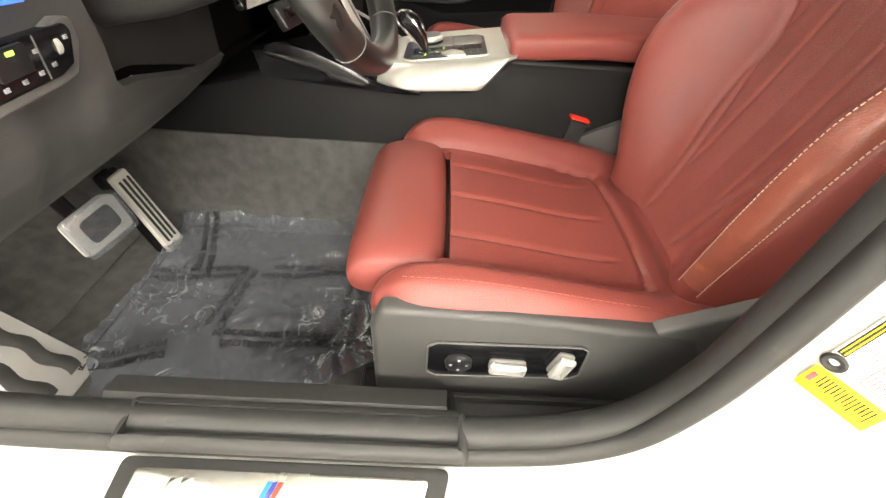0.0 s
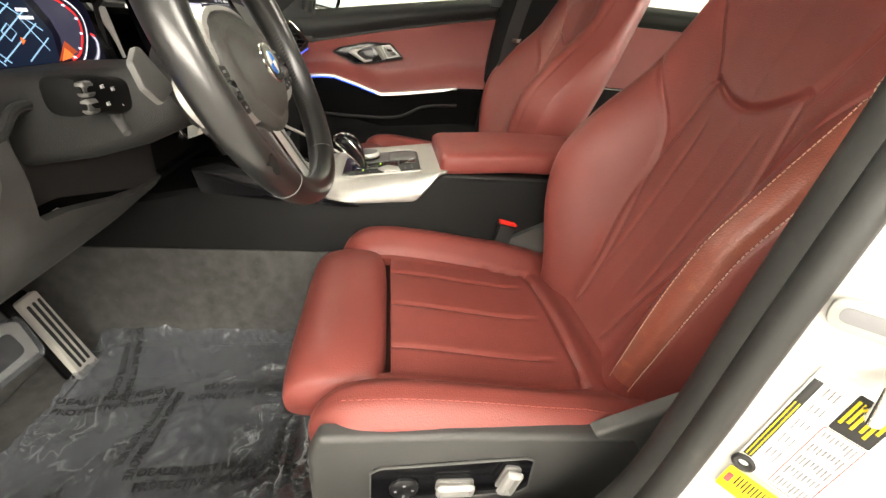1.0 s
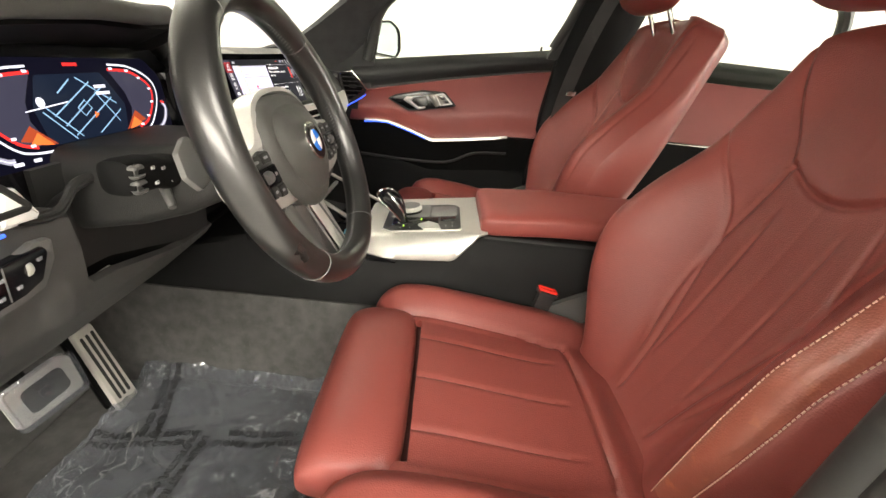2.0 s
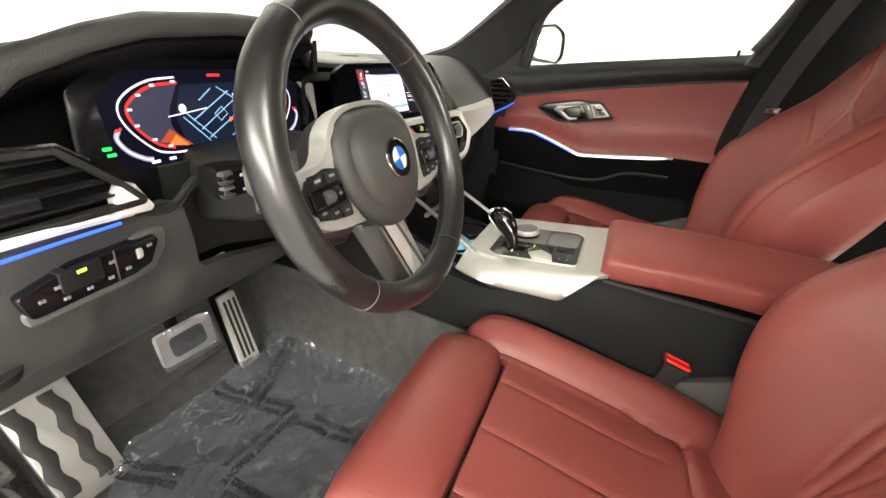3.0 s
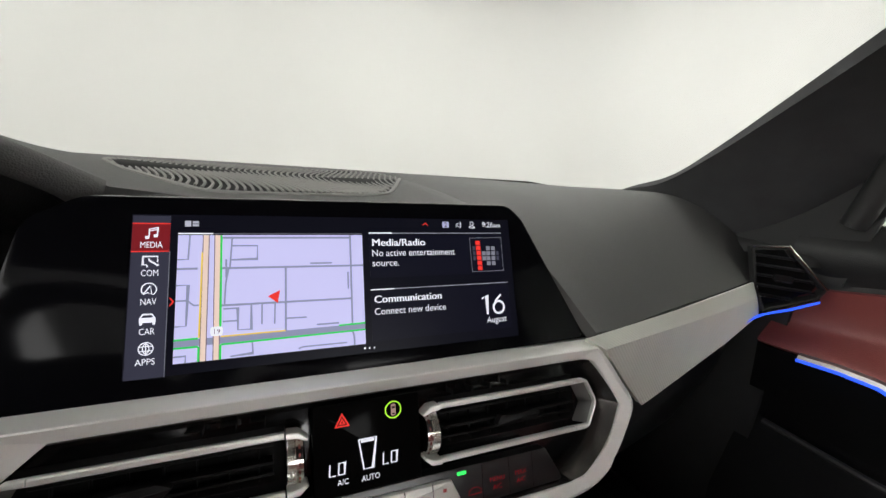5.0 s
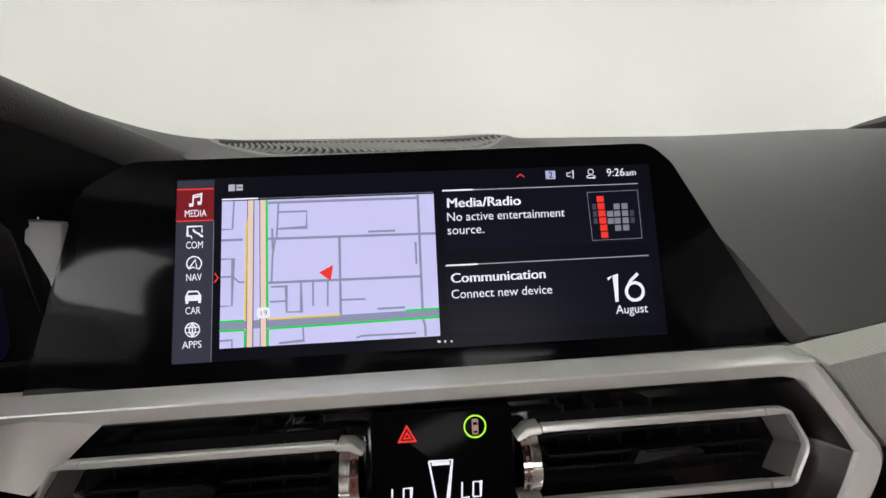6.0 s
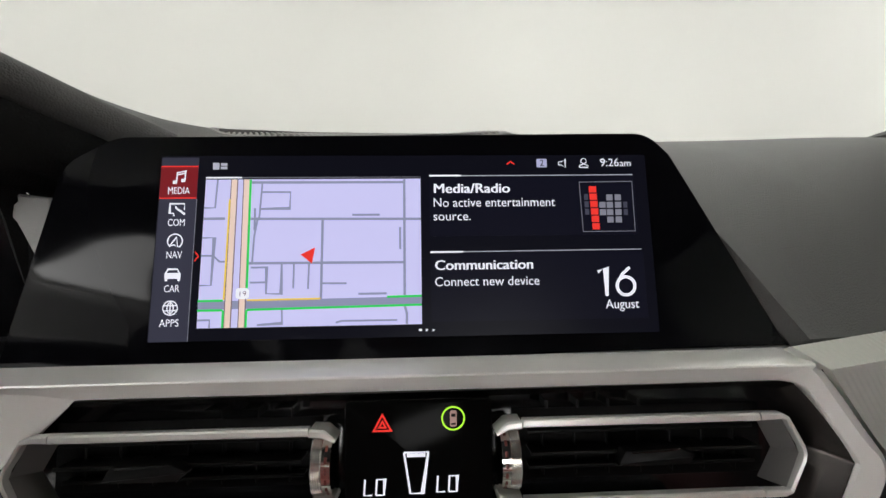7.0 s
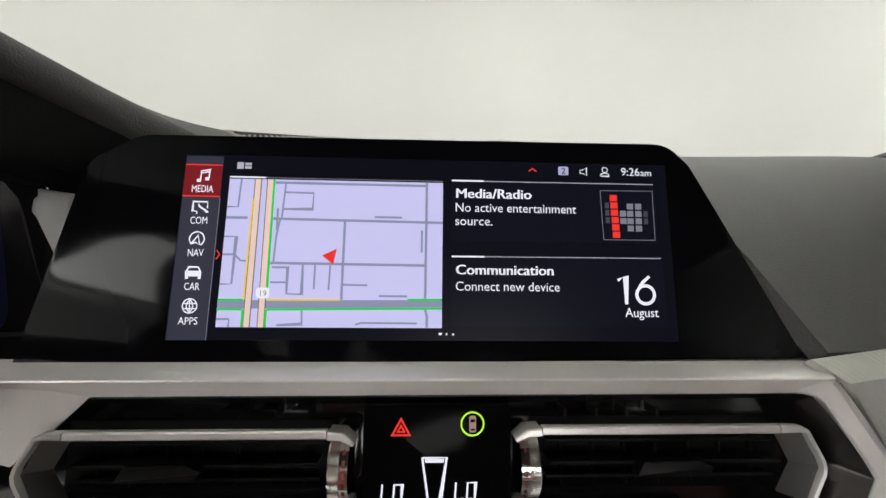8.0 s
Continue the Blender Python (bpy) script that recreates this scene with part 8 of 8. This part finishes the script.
for y in (-0.010, 0.0, 0.010):
    part("button", plate(rounded(rect(-0.042, y - 0.003, -0.036, y + 0.003), 0.002), 0.002, 0.0006, DM), GREY, cam_)
part("bracket", tube(spline([(-0.055, 0.325, 1.182), (-0.050, 0.325, 1.205), (-0.030, 0.320, 1.225), (0.010, 0.290, 1.265)], 6), 0.012, 10), DARK, cam_, "jointed black bracket")
part("joint", lathe([(0, -0.02), (0.012, -0.02), (0.014, 0), (0.012, 0.02), (0, 0.02)], pose(-0.035, 0.318, 1.215, 0, 70, 20), 16), DARK, cam_, "ball joint")
part("suction_cup", lathe([(0, 0), (0.034, 0), (0.030, 0.010), (0.016, 0.022), (0, 0.026)], pose(0.015, 0.295, 1.285, 150, 0, 0), 24), DARK, cam_, "black suction cup")
part("cable", tube(spline([(-0.035, 0.310, 1.187), (-0.012, 0.300, 1.190), (0.010, 0.285, 1.184), (0.065, 0.270, 1.188), (0.110, 0.245, 1.208), (0.140, 0.215, 1.240), (0.150, 0.20, 1.29)], 30), [0.0056 if k_ % 2 else 0.0044 for k_ in range(181)], 10), DARK, cam_, "ribbed black cable")
mirr = thing("rear_view_mirror", "wide black rear-view mirror under the windscreen header", "mirror", (0.05, 0.16, 1.26))
MM = axes((0.080, 0.170, 1.262), (1, -0.10, 0.10), (-0.10, 0.15, 1))
mo2 = rounded([(-0.150, -0.022), (0.120, -0.044), (0.126, -0.036), (0.124, 0.030), (-0.140, 0.046)], 0.010, 5)
part("housing", plate(mo2, 0.035, 0.012, MM @ pose(0, 0, 0, 180, 0, 0) @ Matrix.Diagonal((1, -1, 1, 1)), 0.0, 4), PANEL_BLACK, mirr, "black mirror housing")
part("mirror_glass", plate(inset(ccw(mo2), 0.002), 0.003, 0.001, MM), GLOSS, mirr, "dark dimmed mirror glass")
part("mirror_foot", tube(spline([(0.035, 0.185, 1.29), (0.03, 0.22, 1.32), (0.02, 0.22, 1.345)], 6), 0.018, 12), DARK, mirr, "black mirror foot")
part("sensor_cover", box(-0.05, 0.20, 1.315, 0.09, 0.30, 1.365, 0.02, 4), DARK, mirr, "dark sensor cover")
vis = thing("sun_visor", "folded dark sun visor with a pale warning label", "sun visor", (0.33, 0.06, 1.36))
VM = axes((0.355, 0.000, 1.362), (1, -0.08, -0.06), (0.0, -0.95, 0.20))
part("flap", plate(rounded(rect(-0.20, -0.075, 0.20, 0.075), 0.02), 0.016, 0.006, VM @ pose(0, 0, 0, 0, 0, 0), 0.0, 3), HEAD, vis, "dark fabric flap")
part("label", plate(rounded(rect(-0.050, -0.020, 0.036, 0.070), 0.002), 0.0006, 0.0002, VM, 0.0165), PAPER, vis, "pale warning label")
part("label_band", plate(rect(0.024, -0.019, 0.035, 0.069), 0.0005, 0.0001, VM, 0.0172), YELLOW, vis)

# ---- labels on the pillar behind the open door ----
lab = thing("tyre_label", "white tyre pressure label with yellow and black panels", "label", (-0.77, -0.33, 0.70))
LU, LV_ = Vector((0.0, 0.20, -0.98)), Vector((-0.766, -0.643, -0.13))
PM = axes(Vector((-0.764, -0.329, 0.673)) - LU * 0.0355 - LV_ * 0.004 + Vector((-0.0020, 0.0024, 0)), LU, LV_) @ Matrix.Diagonal((0.71, 0.66, 1, 1))
part("sheet", plate(rounded(rect(-0.098, -0.030, 0.052, 0.046), 0.004), 0.0006, 0.0002, PM), PAPER, lab, "white paper label")
part("header", plate(rect(-0.082, -0.028, 0.036, -0.019), 0.0004, 0.0001, PM, 0.0007), INK, lab, "black header bar")
part("header_text", join(*[plate(rect(-0.050, y - 0.0007, 0.034, y + 0.0007), 0.0003, 0.0001, PM, 0.0012) for y in (-0.0255, -0.0215)]), YELLOW, lab)
part("warning_panel", plate(rounded(rect(-0.090, 0.008, -0.044, 0.044), 0.002), 0.0004, 0.0001, PM, 0.0007), INK, lab, "black warning panel")
part("warning_text", join(*[plate(rect(-0.084, y - 0.0014, -0.084 + w, y + 0.0014), 0.0003, 0.0001, PM, 0.0012) for y, w in ((0.012, 0.030), (0.017, 0.026), (0.022, 0.030), (0.029, 0.028), (0.034, 0.032), (0.039, 0.022))]), YELLOW, lab)
tb = rounded(rect(-0.043, 0.006, 0.050, 0.044), 0.004)
part("table_frame", ring_plate(tb, inset(ccw(tb), 0.0008), 0.0004, PM, 0.0007, 0.0001), INK_RED, lab, "thin red table outline")
random.seed(4)
part("table_text", join(*[plate(rect(x, y, x + random.uniform(0.006, 0.014), y + 0.0018), 0.0003, 0.0001, PM, 0.0008) for x in np.linspace(-0.038, 0.034, 5) for y in np.linspace(0.010, 0.038, 8)],
                        *[plate(rect(x, y, x + random.uniform(0.008, 0.016), y + 0.0014), 0.0003, 0.0001, PM, 0.0008) for x in np.linspace(-0.080, 0.010, 5) for y in (-0.013, -0.008, -0.003)]), INK_GREY, lab)
part("tyre_mark", tube([PM @ Vector((0.047 + 0.007 * math.cos(a), -0.021 + 0.009 * math.sin(a), 0.0012)) for a in [2 * math.pi * k / 20 for k in range(20)]], 0.0026, 6, True), INK, lab, "printed black tyre ring")
ylab = thing("yellow_label", "bright yellow warning label with dark text bars", "label", (-0.76, -0.33, 0.64))
YM = axes((-0.7675, -0.3235, 0.655), LU, LV_) @ Matrix.Diagonal((0.9, 0.57, 1, 1))
part("sheet", plate(rounded(rect(-0.013, -0.042, 0.013, 0.044), 0.003), 0.0006, 0.0002, YM), YELLOW, ylab, "yellow sheet")
part("text", join(*[plate(rect(-0.009, y, -0.009 + random.uniform(0.010, 0.016), y + 0.0016), 0.0003, 0.0001, YM, 0.0007) for y in np.linspace(-0.026, 0.034, 14)]), INK, ylab, "dark text bars")
part("mark", plate(rounded(rect(-0.006, -0.038, 0.004, -0.031), 0.001), 0.0003, 0.0001, YM, 0.0007), INK_RED, ylab)
hinge = thing("rear_hinge_bracket", "white painted rear door hinge bolted to the pillar", "door hinge", (-0.82, -0.42, 0.55))
arm_h = rounded([(-0.070, 0.000), (-0.052, 0.022), (0.030, 0.020), (0.062, 0.006), (0.075, -0.030), (0.052, -0.040), (0.040, -0.014), (0.014, -0.006), (-0.050, -0.006)], 0.006)
HM = axes((-0.834, -0.410, 0.553), (0.06, -0.99, 0.05), (-0.10, 0.05, 0.99))
part("arm", plate(arm_h, 0.020, 0.005, HM, -0.006, 3), PAINT, hinge, "white painted hinge arm")
part("bolt", lathe([(0, 0), (0.0085, 0), (0.0085, 0.004), (0.004, 0.005), (0.004, 0.011), (0, 0.012)], HM @ Matrix.Translation((-0.018, 0.008, 0.014)), 12), CHROME, hinge, "steel bolt")
part("bolt", lathe([(0, 0), (0.012, 0), (0.012, 0.004), (0.007, 0.006), (0, 0.006)], HM @ Matrix.Translation((0.092, 0.004, 0.010)), 12), CHROME, hinge, "steel bolt")
part("gap_seal", tube([(-0.815, -0.425, 0.62), (-0.828, -0.470, 0.578), (-0.836, -0.50, 0.545)], 0.008, 8), RUBBER, hinge, "black rubber strip")
striker = thing("door_striker", "pale steel door striker screwed to the pillar", "striker", (-0.75, -0.335, 0.81))
SM = axes((-0.7415, -0.3335, 0.820), (-0.60, -0.47, 0.05), (-0.10, 0.02, 0.99))
part("plate", plate(rounded(rect(-0.010, -0.012, 0.050, 0.012), 0.010), 0.004, 0.0015, SM), SATIN, striker, "painted plate")
part("slot", plate(rounded(rect(-0.004, -0.006, 0.042, 0.006), 0.0055), 0.0006, 0.0002, SM, 0.004), INK_GREY, striker, "grey slot")
part("loop", tube([SM @ Vector(q) for q in ((0.034, -0.030, 0.0), (0.034, -0.030, 0.024), (0.034, -0.055, 0.026), (0.034, -0.060, 0.0))], 0.005, 8), CHROME, striker, "steel loop")
